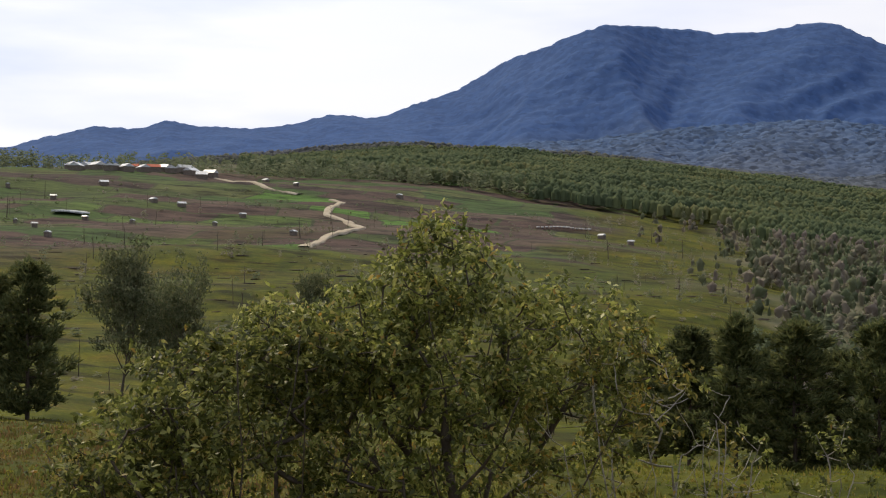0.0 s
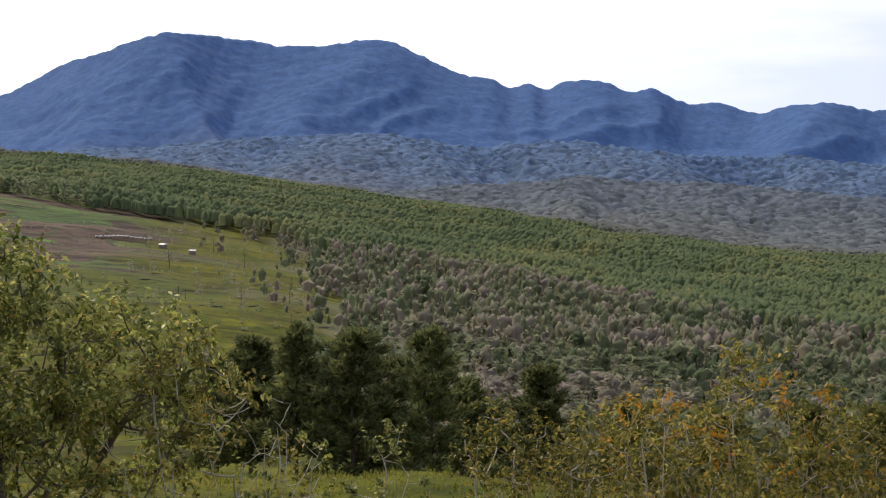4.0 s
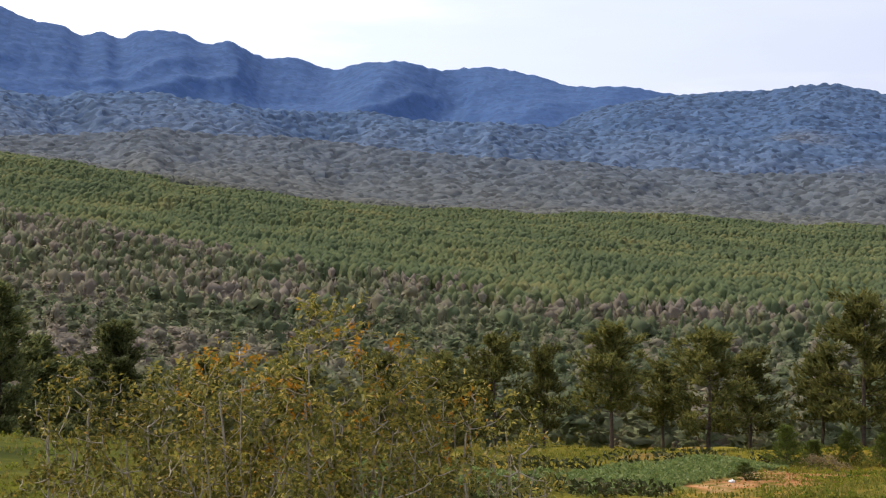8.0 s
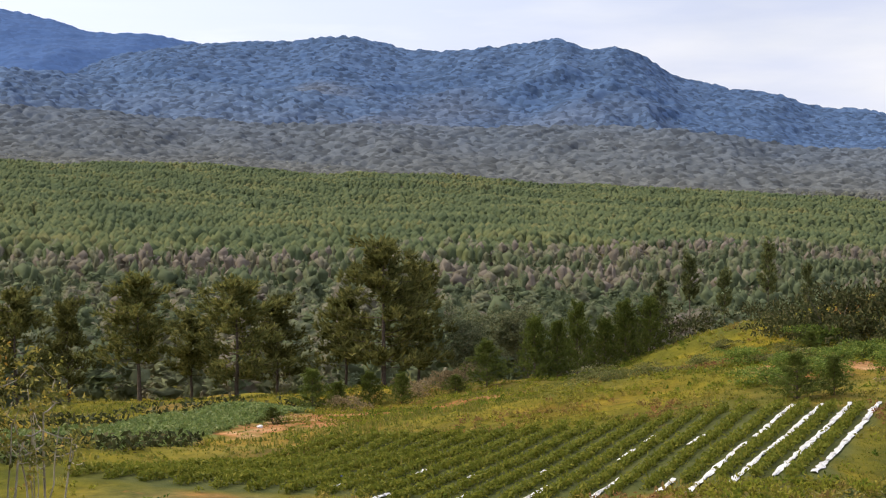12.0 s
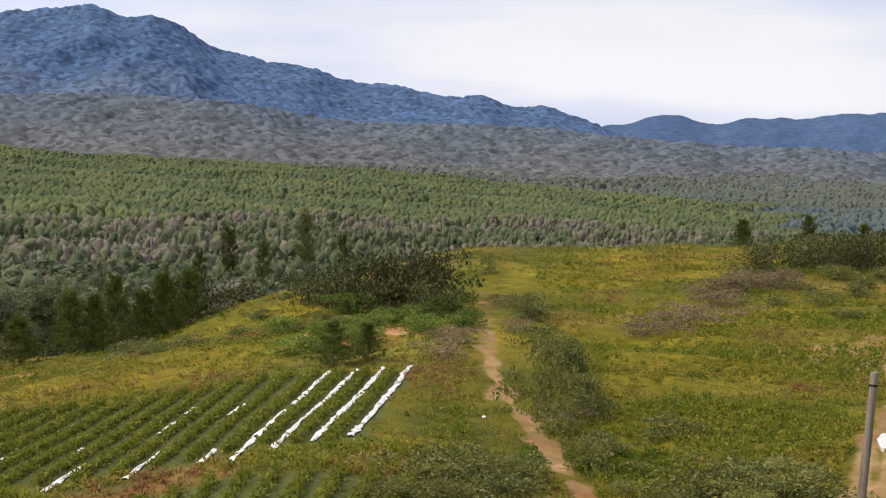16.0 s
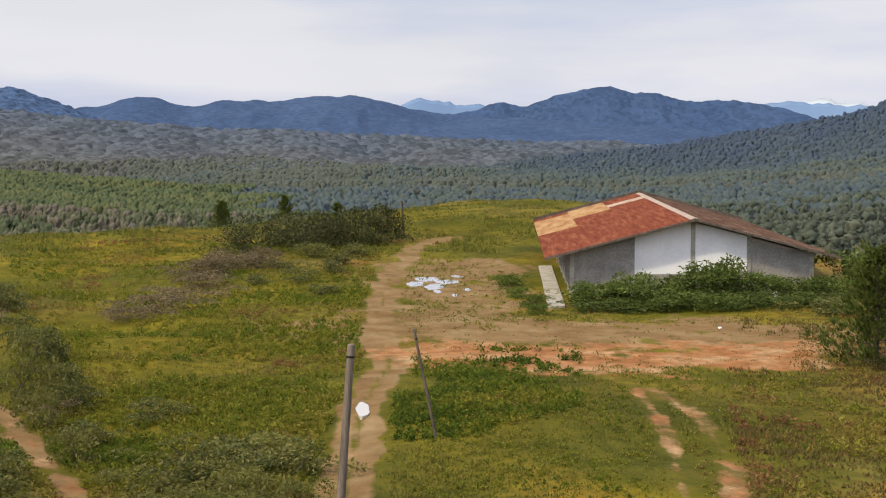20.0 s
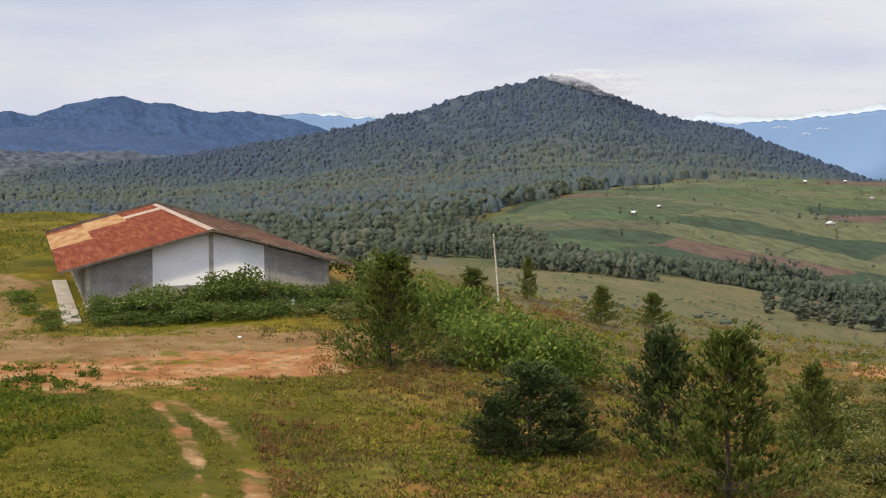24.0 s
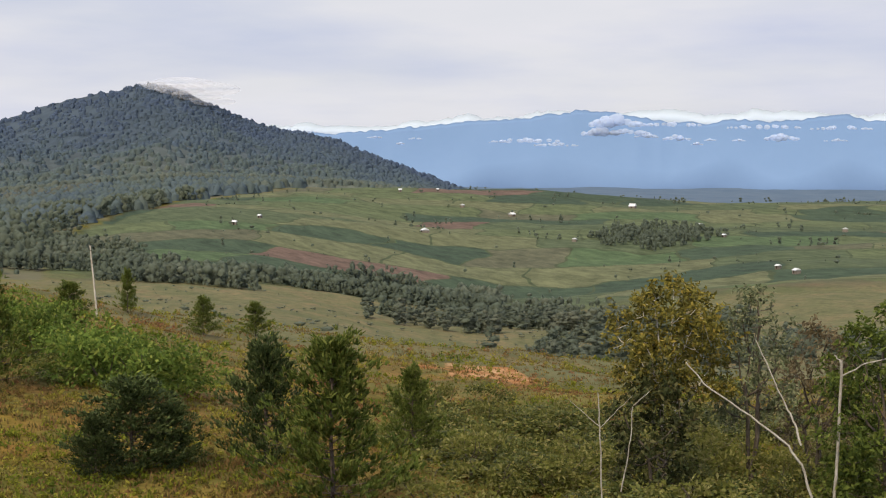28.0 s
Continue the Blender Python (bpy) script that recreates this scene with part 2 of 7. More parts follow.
FAR = np.array([
    (38, 80, 95, 110, 150, 200, 250, 260), (38, 80, 95, 110, 150, 200, 250, 260), (32, 70, 105, 150, 215, 240, 250, 260), (5, 20, 50, 95, 130, 200, 250, 260),
    (-18, -8, 10, 28, 60, 140, 220, 240), (-28, -24, -17, 6, 35, 90, 160, 200), (-33, -30, -28, -18, 0, 60, 120, 160), (-40, -40, -38, -32, -15, 35, 80, 90), (-46, -48, -48, -44, -25, 15, 30, 20)])
FAR = np.vstack([FAR, np.array([
    (-50, -54, -56, -58, -40, -10, -30, -40), (-55, -62, -66, -66, -58, -50, -60, -60), (-55, -62, -66, -64, -60, -60, -60, -60), (-47, -46, -50, -45, -40, -60, -80, -80),
    (-52, -32, -27, -30, -40, -80, -100, -100), (-67, -46, -29, -60, -90, -100, -105, -100), (-48, -44, -36, -75, -95, -100, -105, -100), (-40, -40, -40, -60, -80, -90, -100, -100)])])
LAND = np.hstack([NEAR, FAR])


def slopes(h, d):
    """Monotone slopes at the knots, along the last axis."""
    m = np.zeros(h.shape[:-1] + (h.shape[-1] + 0,))
    a, b = d[..., :-1], d[..., 1:]
    m[..., 1:-1] = np.where(a * b > 0, 2 * a * b / np.where(np.abs(a + b) < 1e-9, 1, a + b), 0)
    m[..., 0], m[..., -1] = d[..., 0], d[..., -1]
    return m


LOGD = np.log(DISTS)
STEP = np.diff(LOGD)
LAND_M = slopes(LAND, np.diff(LAND, axis=1) / STEP)


def ring_heights(r):
    """Heights at distance r for every bearing row: array (rows, points)."""
    u = np.log(np.clip(r, DISTS[0], DISTS[-1]))
    i = np.clip(np.searchsorted(LOGD, u, "right") - 1, 0, len(LOGD) - 2)
    h = STEP[i]
    t = (u - LOGD[i]) / h
    return ((2 * t**3 - 3 * t**2 + 1) * LAND[:, i] + (t**3 - 2 * t**2 + t) * h * LAND_M[:, i] + (3 * t**2 - 2 * t**3) * LAND[:, i + 1] + (t**3 - t**2) * h * LAND_M[:, i + 1])


def land(x, y):
    """Height of the ground."""
    x, y = np.atleast_1d(np.asarray(x, float)), np.atleast_1d(np.asarray(y, float))
    r = np.hypot(x, y) + 1e-6
    b = (np.degrees(np.arctan2(x, y)) + 115) % 360 - 115
    b = np.where(b < -60, np.where(b < -115 + 60, -60, b), b)
    b = np.clip(b, -60, 190)
    rows = ring_heights(r)
    i = np.clip(np.searchsorted(BEARINGS, b, "right") - 1, 0, len(BEARINGS) - 2)
    k = np.arange(len(x))
    p0, p1, p2, p3 = (rows[np.clip(i + o, 0, len(BEARINGS) - 1), k] for o in (-1, 0, 1, 2))
    g0, g1, g2, g3 = (BEARINGS[np.clip(i + o, 0, len(BEARINGS) - 1)] for o in (-1, 0, 1, 2))
    w = g2 - g1
    t = (b - g1) / w
    m1, m2 = (p2 - p0) / np.maximum(g2 - g0, 1) * w, (p3 - p1) / np.maximum(g3 - g1, 1) * w
    z = (2 * t**3 - 3 * t**2 + 1) * p1 + (t**3 - 2 * t**2 + t) * m1 + (3 * t**2 - 2 * t**3) * p2 + (t**3 - t**2) * m2
    yard = np.exp(-(((x - 95) / 45) ** 2 + ((y + 14) / 20) ** 2) ** 2)
    tilled = np.exp(-((((x - 57) / 17) ** 2 + ((y - 25) / 15) ** 2) ** 2))
    near = np.clip((r - 25) / 40, 0, 1) * (1 - 0.85 * yard) * (1 - 0.85 * tilled)
    z = z + near * (0.18 * wave(x, y, 9, 3) + 0.35 * wave(x, y, 31, 4))
    z = z + np.clip((r - 150) / 400, 0, 1) * (1.6 * wave(x, y, 130, 5) + 3.0 * np.clip((r - 400) / 900, 0, 1) * wave(x, y, 420, 6))
    return z


def land1(x, y):
    return float(land(x, y)[0])


def place(bearing, dist):
    x, y = at(bearing, dist)
    return float(x), float(y), land1(x, y)


def along(x, y, pts):
    """Distance in plan from a bent line of (bearing, distance) points."""
    best = np.full(np.shape(x), 1e9)
    q = [at(*p) for p in pts]
    for (ax, ay), (bx, by) in zip(q, q[1:]):
        dx, dy = bx - ax, by - ay
        t = np.clip(((x - ax) * dx + (y - ay) * dy) / (dx * dx + dy * dy), 0, 1)
        best = np.minimum(best, np.hypot(x - ax - t * dx, y - ay - t * dy))
    return best


TRACK = [(88.0, 30), (88.3, 43), (89.1, 56), (90.2, 68), (89.8, 85), (90.3, 112), (91.4, 138), (93.5, 152)]
PATH = [(80.8, 37), (78.9, 43), (77.8, 47.1), (77.0, 50.7), (75.5, 58.5), (74.05, 66), (73.6, 76), (73.55, 85), (73.35, 102), (73.3, 112)]
FOOTWAY = [(103.2, 38), (102.2, 44.2), (101.4, 52.5), (100.3, 60.8), (98.1, 66.3), (95.5, 70.5)]
FOOTWAY2 = [(104.4, 40), (103.9, 49), (102.6, 56), (100.8, 61)]
FARM_ROAD = [(-5.5, 575), (-5.31, 589), (-4.63, 634), (-3.96, 656), (-3.16, 690), (-3.3, 725), (-3.84, 766), (-4.58, 781), (-4.47, 810), (-3.95, 854), (-4.4, 862)]
FARM_ROAD2 = [(-5.64, 888), (-6.98, 907), (-8.54, 1000), (-9.32, 1026)]


def soft(d, width, edge):
    return np.clip((width + edge - d) / edge, 0, 1)


# ground sheet: fine where the view passes, coarse behind
fine = np.arange(-20, 148.01, 0.25)
back = np.arange(152, 336, 4.0)
bear = np.concatenate([fine, back])
rings = np.concatenate([[0.01, 8, 16, 24], np.geomspace(30, 4950, 240)])
BB, RR = np.meshgrid(bear, rings)
gx, gy = at(BB, RR)
gz = land(gx.ravel(), gy.ravel()).reshape(gx.shape)
nb, nr = len(bear), len(rings)
idx = np.arange(nb * nr).reshape(nr, nb)
nxt = np.roll(idx, -1, axis=1)
quads = np.stack([idx[:-1], idx[1:], nxt[1:], nxt[:-1]], -1).reshape(-1, 4)
gverts = np.stack([gx, gy, gz], -1).reshape(-1, 3)
quads = quads[:, ::-1] if np.cross(gverts[quads[0, 1]] - gverts[quads[0, 0]], gverts[quads[0, 2]] - gverts[quads[0, 0]])[2] < 0 else quads
X, Y = gverts[:, 0], gverts[:, 1]
B = (np.degrees(np.arctan2(X, Y)) + 115) % 360 - 115
D = np.hypot(X, Y)
wob = wave(X, Y, 6, 11) * 0.35 + wave(X, Y, 2.2, 12) * 0.2
soil = np.maximum.reduce([
    soft(along(X, Y, TRACK) + wob * 0.6, 0.58, 0.5) * (1.0 - 0.6 * soft(along(X, Y, TRACK), 0.1, 0.25)), soft(along(X, Y, PATH) + wob * 0.9, 0.2, 0.4) * np.clip((104 - D) / 30, 0.3, 0.85), soft(along(X, Y, FOOTWAY) + wob * 0.6, 0.12, 0.25) * 0.55,
    soft(along(X, Y, FOOTWAY2) + wob, 0.2, 0.5) * 0.5])
ground_mat, gn, gl, gb = material("ground", 0.95)


def zone(me, name, values):
    a = me.attributes.new(name, "FLOAT", "POINT")
    a.data.foreach_set("value", np.asarray(values, np.float32))


ground_me = mesh_of("ground", gverts, quads, ground_mat, True)
patch = along(X, Y, [(92.5, 71), (97, 69.5), (101, 69), (105.5, 72)])
red = soft(patch + wob * 3 + wave(X, Y, 8, 17), 1.4, 4.5) * 0.9
yard_dirt = soft(along(X, Y, [(92.0, 78), (97, 77), (105, 78)]) + wob * 6 + wave(X, Y, 13, 14) * 3, 3.0, 6) * 0.85
yard_dirt = np.maximum(yard_dirt, soft(along(X, Y, [(93.2, 84), (92.6, 108), (93.5, 120)]) + wob * 7 + wave(X, Y, 9, 16) * 2, 2.5, 5) * 0.7)
yard_dirt = np.maximum(yard_dirt, soft(along(X, Y, TRACK[3:]) + wob * 5, 0.9, 2.0) * 0.36)
yard_dirt = np.maximum(yard_dirt, soft(along(X, Y, [(92.3, 92), (92.6, 106)]) + wob * 4, 1.2, 3.0) * 0.6)
red = np.maximum(red, soft(np.hypot(X - at(129.3, 120)[0], Y - at(129.3, 120)[1]) + wob * 6, 2.0, 4))
red = np.maximum(red, soft(along(X, Y, [(66.3, 82), (67.5, 80)]) + wob * 2, 0.6, 1.6))
red = np.maximum(red, soft(along(X, Y, [(69.5, 84), (70.5, 83)]) + wob * 2, 0.8, 1.6))
red = np.maximum(red, soft(along(X, Y, [(46.5, 80), (50.5, 90), (54, 90)]) + wob * 3, 1.2, 5) * 0.62)
zone(ground_me, "soil", np.maximum(soil, yard_dirt))
red = np.maximum(red, soft(along(X, Y, FOOTWAY) + wob * 0.6, 0.12, 0.3) * 0.42)
red = np.maximum(red, soft(along(X, Y, FOOTWAY2) + wob, 0.2, 0.5) * 0.4)
red = np.maximum(red, soft(along(X, Y, PATH) + wob, 0.1, 0.4) * np.clip((80 - D) / 20, 0.1, 0.3))
zone(ground_me, "red", red)


def crop_cover(x, y):
    """Where the row crop stands, 0 to 1."""
    bend = wave(x, y, 6, 11) * 0.35 + wave(x, y, 2.2, 12) * 0.2
    u, v = 0.977 * x + 0.213 * y + bend, -0.213 * x + 0.977 * y + bend
    e = u + 0.42 * np.maximum(v - 11.6, 0)
    low = np.clip((47.0 - e) / 0.5, 0, 1) * np.clip((e - 36) / 1.0, 0, 1) * np.clip((v - 4.6) / 0.5, 0, 1) * np.clip((19 - v) / 2, 0, 1)
    return low + np.clip((v - 8.6) / 0.5, 0, 1) * np.clip((36 - v) / 3, 0, 1) * np.clip((u - 51 + 0.42 * np.maximum(v - 11.6, 0)) / 1.0, 0, 1) * np.clip((70 - 0.3 * np.maximum(v - 11.6, 0) - u) / 1.0, 0, 1)


crop = crop_cover(X, Y)
zone(ground_me, "crop", crop)
cab_near, cab_far = lambda b: 62 + (b - 37) * 2.35, lambda b: 77.5 + (b - 37) * 1.65
cab = ((B > 31) & (B < 48.0) & (D > cab_near(B)) & (D < cab_far(B))).astype(float)
zone(ground_me, "cabbage", cab)
farm_far = np.clip((B - 113 - np.maximum(D - 971, -60) * 0.0187) / 0.3, 0, 1) * np.clip((D - 640) / 60, 0, 1) * (D < 1750)
farm = np.clip((D - 470) / 160 + 0.35 * wave(X, Y, 110, 22), 0, 1) * np.clip((8.5 + 2.5 * wave(X, Y, 130, 23) - B) / 2.5, 0, 1) * (B > -40) + farm_far
zone(ground_me, "farm_far", farm_far)
zone(ground_me, "farm", np.clip(farm, 0, 1))
zone(ground_me, "cleared", np.clip((D - 25) / 20, 0, 1) * np.clip((26 - B) / 5, 0, 1))
edge = wave(X, Y, 90, 15)
forest = np.clip((D - 1150) / 80, 0, 1) * (B > -60) * (B < 112)
forest = np.maximum(forest, np.clip((D - 240) / 40, 0, 1) * np.clip((B - 13 - 2 * edge + (D - 250) * 0.003) / 3, 0, 1) * (B < 108))
forest = np.maximum(forest, ((B > 100) & (B < 113 + np.maximum(D - 971, -60) * 0.0187) & (D > 640) & (D < 1900)).astype(float))
forest = np.maximum(forest, (D > 1850).astype(float))
zone(ground_me, "forest", np.clip(forest, 0, 1))
dry = np.clip((B - 104) / 8, 0, 1) * np.clip((260 - D) / 40, 0, 1) * 0.7 + np.clip(wave(X, Y, 40, 21) - 0.15, 0, 1) * 0.6
dry = np.maximum(dry, np.clip(0.45 + 0.4 * wave(X, Y, 60, 25), 0, 1) * ((B > 111) & (D > 150) & (D < 620))) * np.clip((D - 20) / 12, 0, 1)
dry = np.maximum(dry, 0.6 * np.clip((-2 - B) / 6, 0, 1) * (D < 130) * np.clip((D - 20) / 12, 0, 1))
VR, UR = -0.213 * X + 0.977 * Y + wob, 0.977 * X + 0.213 * Y
ER = UR + 0.42 * np.maximum(VR - 11.6, 0) + wob
fringe = np.clip((ER - 47.0) / 0.6, 0, 1) * np.clip((51.2 - ER) / 0.5, 0, 1) * np.clip((VR - 5) / 2, 0, 1) * np.clip((33 - VR) / 3, 0, 1)
dry = np.maximum(dry, fringe)
zone(ground_me, "dry", np.clip(dry, 0, 1))
# grows with distance: where haze tints the far valley floor
zone(ground_me, "valley_haze", np.clip((D - 1650) / 300, 0, 1) * np.clip((B - 112) / 6, 0, 1) * (B < 200))
zone(ground_me, "moor", np.clip((B - 107 - 3 * wave(X, Y, 50, 26)) / 5, 0, 1) * np.clip((D - 95 - 15 * wave(X, Y, 30, 27)) / 50, 0, 1) * (D < 760))
lush_z = np.clip((D - 24) / 10, 0, 1) * np.clip((B - 62) / 6, 0, 1) * np.clip((110 - B) / 4, 0, 1) * np.clip((76 - D) / 22, 0, 1) * np.clip(0.75 + 0.5 * wave(X, Y, 12, 24), 0, 1)
lush_z = np.maximum(lush_z, soft(np.hypot(X - at(94.5, 60)[0], Y - at(94.5, 60)[1]) + wob * 3, 3.0, 3.0))
lush_z = lush_z * (1 - fringe)
zone(ground_me, "lush", lush_z)


def attr(name):
    n = gn.new("ShaderNodeAttribute")
    n.attribute_name = name
    return n.outputs["Fac"]


grass, gf1 = noise_ramp(gn, gl, 0.07, [(0.3, (0.05, 0.06, 0.006)), (0.45, (0.1, 0.094, 0.008)), (0.58, (0.15, 0.122, 0.01)), (0.68, (0.16, 0.104, 0.014)), (0.74, (0.155, 0.08, 0.02))])
fine_g, gf2 = noise_ramp(gn, gl, 1.3, [(0.3, (0.55, 0.6, 0.5)), (0.7, (1.3, 1.25, 1.2))], 8, 0.7)
grass = mix(gn, gl, 1.0, grass, fine_g, "MULTIPLY")
dryc, _ = noise_ramp(gn, gl, 0.22, [(0.3, (0.075, 0.08, 0.025)), (0.46, (0.115, 0.1, 0.034)), (0.56, (0.175, 0.105, 0.036)), (0.7, (0.22, 0.105, 0.04))])
dryc = mix(gn, gl, 1.0, dryc, fine_g, "MULTIPLY")
col = mix(gn, gl, attr("dry"), grass, dryc)
lushc, _ = noise_ramp(gn, gl, 0.5, [(0.3, (0.038, 0.044, 0.006)), (0.5, (0.066, 0.066, 0.008)), (0.7, (0.1, 0.086, 0.012))])
col = mix(gn, gl, attr("lush"), col, lushc)
clumps, _ = noise_ramp(gn, gl, 0.3, [(0.3, (0.6, 0.66, 0.6)), (0.5, (1.0, 1.0, 1.0)), (0.7, (1.35, 1.28, 1.2))], 9, 0.72)
col = mix(gn, gl, 1.0, col, clumps, "MULTIPLY")
slope, _ = noise_ramp(gn, gl, 0.03, [(0.3, (0.5, 0.52, 0.5)), (0.5, (0.95, 0.95, 0.95)), (0.7, (1.3, 1.25, 1.2))], 10, 0.72, stretch=(1.0, 2.0, 1.0))
col = mix(gn, gl, 1.0, col, slope, "MULTIPLY")


def plots(turn, width, depth, bend):
    """Random value for each plot of land, and the banks between the plots."""
    mp, nz, ad, br = gn.new("ShaderNodeMapping"), gn.new("ShaderNodeTexNoise"), gn.new("ShaderNodeVectorMath"), gn.new("ShaderNodeTexBrick")
    mp.inputs["Rotation"].default_value = (0, 0, turn)
    tc_ = gn.new("ShaderNodeTexCoord").outputs["Object"]
    nz.inputs["Scale"].default_value, nz.inputs["Detail"].default_value = 0.006, 3.0
    gl.new(tc_, nz.inputs["Vector"])
    ad.operation = "MULTIPLY_ADD"
    gl.new(nz.outputs["Color"], ad.inputs[0])
    ad.inputs[1].default_value = (bend, bend, 0)
    gl.new(tc_, ad.inputs[2])
    gl.new(ad.outputs[0], mp.inputs["Vector"])
    gl.new(mp.outputs[0], br.inputs["Vector"])
    for k, q in (("Color1", (0, 0, 0, 1)), ("Color2", (1, 1, 1, 1)), ("Mortar", (0.5, 0.5, 0.5, 1)), ("Scale", 1.0), ("Mortar Size", 1.2), ("Mortar Smooth", 0.6), ("Brick Width", width), ("Row Height", depth)):
        br.inputs[k].default_value = q
    br.offset, br.squash, br.squash_frequency = 0.37, 0.7, 3
    return br.outputs["Color"], br.outputs["Fac"]


near_plot, near_bank = plots(0.12, 62.0, 30.0, 80.0)
far_plot, far_bank = plots(-0.75, 95.0, 52.0, 150.0)
fr = gn.new("ShaderNodeValToRGB")
fr.color_ramp.interpolation = "CONSTANT"
FIELD = [(0.0, (0.065, 0.09, 0.028)), (0.18, (0.075, 0.05, 0.042)), (0.34, (0.05, 0.085, 0.025)), (0.46, (0.095, 0.07, 0.052)), (0.58, (0.085, 0.1, 0.034)), (0.68, (0.06, 0.042, 0.036)), (0.78, (0.075, 0.115, 0.03)), (0.88, (0.1, 0.075, 0.055)), (0.94, (0.08, 0.165, 0.03))]
while len(fr.color_ramp.elements) < len(FIELD):
    fr.color_ramp.elements.new(0.5)
for e, (p, c) in zip(fr.color_ramp.elements, FIELD):
    e.position, e.color = p, (*c, 1)
gl.new(near_plot, fr.inputs[0])
fr2 = gn.new("ShaderNodeValToRGB")
fr2.color_ramp.interpolation = "CONSTANT"
FIELD2 = [(0.0, (0.076, 0.098, 0.052)), (0.2, (0.092, 0.114, 0.056)), (0.36, (0.05, 0.074, 0.046)), (0.5, (0.094, 0.098, 0.06)), (0.62, (0.072, 0.108, 0.052)), (0.74, (0.045, 0.068, 0.044)), (0.82, (0.115, 0.125, 0.066)), (0.95, (0.125, 0.088, 0.068))]
while len(fr2.color_ramp.elements) < len(FIELD2):
    fr2.color_ramp.elements.new(0.5)
for e, (p, c) in zip(fr2.color_ramp.elements, FIELD2):
    e.position, e.color = p, (*c, 1)
gl.new(far_plot, fr2.inputs[0])
rough_g, _ = noise_ramp(gn, gl, 0.06, [(0.3, (0.45, 0.47, 0.45)), (0.5, (0.95, 0.95, 0.95)), (0.7, (1.5, 1.45, 1.4))], 10, 0.75, stretch=(1.0, 2.2, 1.0))
farmc = mix(gn, gl, 1.0, mix(gn, gl, attr("farm_far"), mix(gn, gl, near_bank, fr.outputs[0], (0.05, 0.062, 0.028)), mix(gn, gl, far_bank, fr2.outputs[0], (0.06, 0.075, 0.038))), rough_g, "MULTIPLY")
terr, _ = noise_ramp(gn, gl, 0.1, [(0.38, (0.3, 0.29, 0.3)), (0.47, (0.9, 0.9, 0.9)), (0.62, (1.15, 1.15, 1.1))], 9, 0.68, stretch=(0.3, 0.9, 1.0))
farmc = mix(gn, gl, attr("farm_far"), mix(gn, gl, 1.0, farmc, terr, "MULTIPLY"), farmc)
cleared = mix(gn, gl, 1.0, col, terr, "MULTIPLY")
cleared = mix(gn, gl, 1.0, cleared, (0.56, 0.7, 0.5), "MULTIPLY")
col = mix(gn, gl, attr("cleared"), col, cleared)
moorc, _ = noise_ramp(gn, gl, 0.05, [(0.3, (0.075, 0.085, 0.04)), (0.48, (0.105, 0.104, 0.052)), (0.6, (0.13, 0.112, 0.06)), (0.72, (0.15, 0.105, 0.062))], 9, 0.68, stretch=(1.0, 1.6, 1.0))
col = mix(gn, gl, attr("moor"), col, mix(gn, gl, 1.0, moorc, clumps, "MULTIPLY"))
col = mix(gn, gl, attr("farm"), col, mix(gn, gl, 1.0, farmc, (0.86, 0.86, 0.9), "MULTIPLY"))
floorc, _ = noise_ramp(gn, gl, 0.04, [(0.3, (0.085, 0.092, 0.052)), (0.7, (0.125, 0.112, 0.075))])
col = mix(gn, gl, attr("forest"), col, floorc)
# blue haze over the far valley, put into the ground colour
hazec, _ = noise_ramp(gn, gl, 0.01, [(0.3, (0.07, 0.105, 0.155)), (0.7, (0.1, 0.135, 0.18))])
col = mix(gn, gl, attr("valley_haze"), col, hazec)
cropc, _ = noise_ramp(gn, gl, 0.8, [(0.3, (0.04, 0.05, 0.014)), (0.7, (0.08, 0.085, 0.026))])
col = mix(gn, gl, attr("crop"), col, cropc)
cabc, _ = noise_ramp(gn, gl, 0.9, [(0.3, (0.075, 0.12, 0.035)), (0.7, (0.12, 0.165, 0.055))])
col = mix(gn, gl, attr("cabbage"), col, cabc)
soilc, sf = noise_ramp(gn, gl, 0.35, [(0.3, (0.135, 0.076, 0.032)), (0.5, (0.195, 0.125, 0.058)), (0.7, (0.26, 0.185, 0.1))])
soilc = mix(gn, gl, 0.5, soilc, fine_g, "MULTIPLY")
edge_n = gn.new("ShaderNodeTexNoise")
edge_n.inputs["Scale"].default_value, edge_n.inputs["Detail"].default_value, edge_n.inputs["Roughness"].default_value = 0.55, 9.0, 0.7
gl.new(gn.new("ShaderNodeTexCoord").outputs["Object"], edge_n.inputs["Vector"])


def ragged(name, strength=1.5):
    """A zone whose rim is broken up into patches."""
    a, s, m = gn.new("ShaderNodeMath"), gn.new("ShaderNodeMath"), gn.new("ShaderNodeMapRange")
    a.operation, s.operation = "SUBTRACT", "MULTIPLY_ADD"
    gl.new(edge_n.outputs["Fac"], a.inputs[0])
    a.inputs[1].default_value = 0.5
    gl.new(a.outputs[0], s.inputs[0])
    s.inputs[1].default_value = strength
    gl.new(attr(name), s.inputs[2])
    m.inputs["From Min"].default_value, m.inputs["From Max"].default_value = 0.3, 0.62
    gl.new(s.outputs[0], m.inputs["Value"])
    return m.outputs[0]


col = mix(gn, gl, ragged("soil"), col, soilc)
redc, _ = noise_ramp(gn, gl, 0.45, [(0.3, (0.22, 0.085, 0.032)), (0.5, (0.3, 0.145, 0.066)), (0.68, (0.37, 0.25, 0.15))])
redc = mix(gn, gl, 1.0, redc, fine_g, "MULTIPLY")
col = mix(gn, gl, ragged("red", 2.2), col, redc)
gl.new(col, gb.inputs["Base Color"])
bump(gn, gl, gb, gf2, 0.5, 0.15)
ground = new("ground", ground_me)
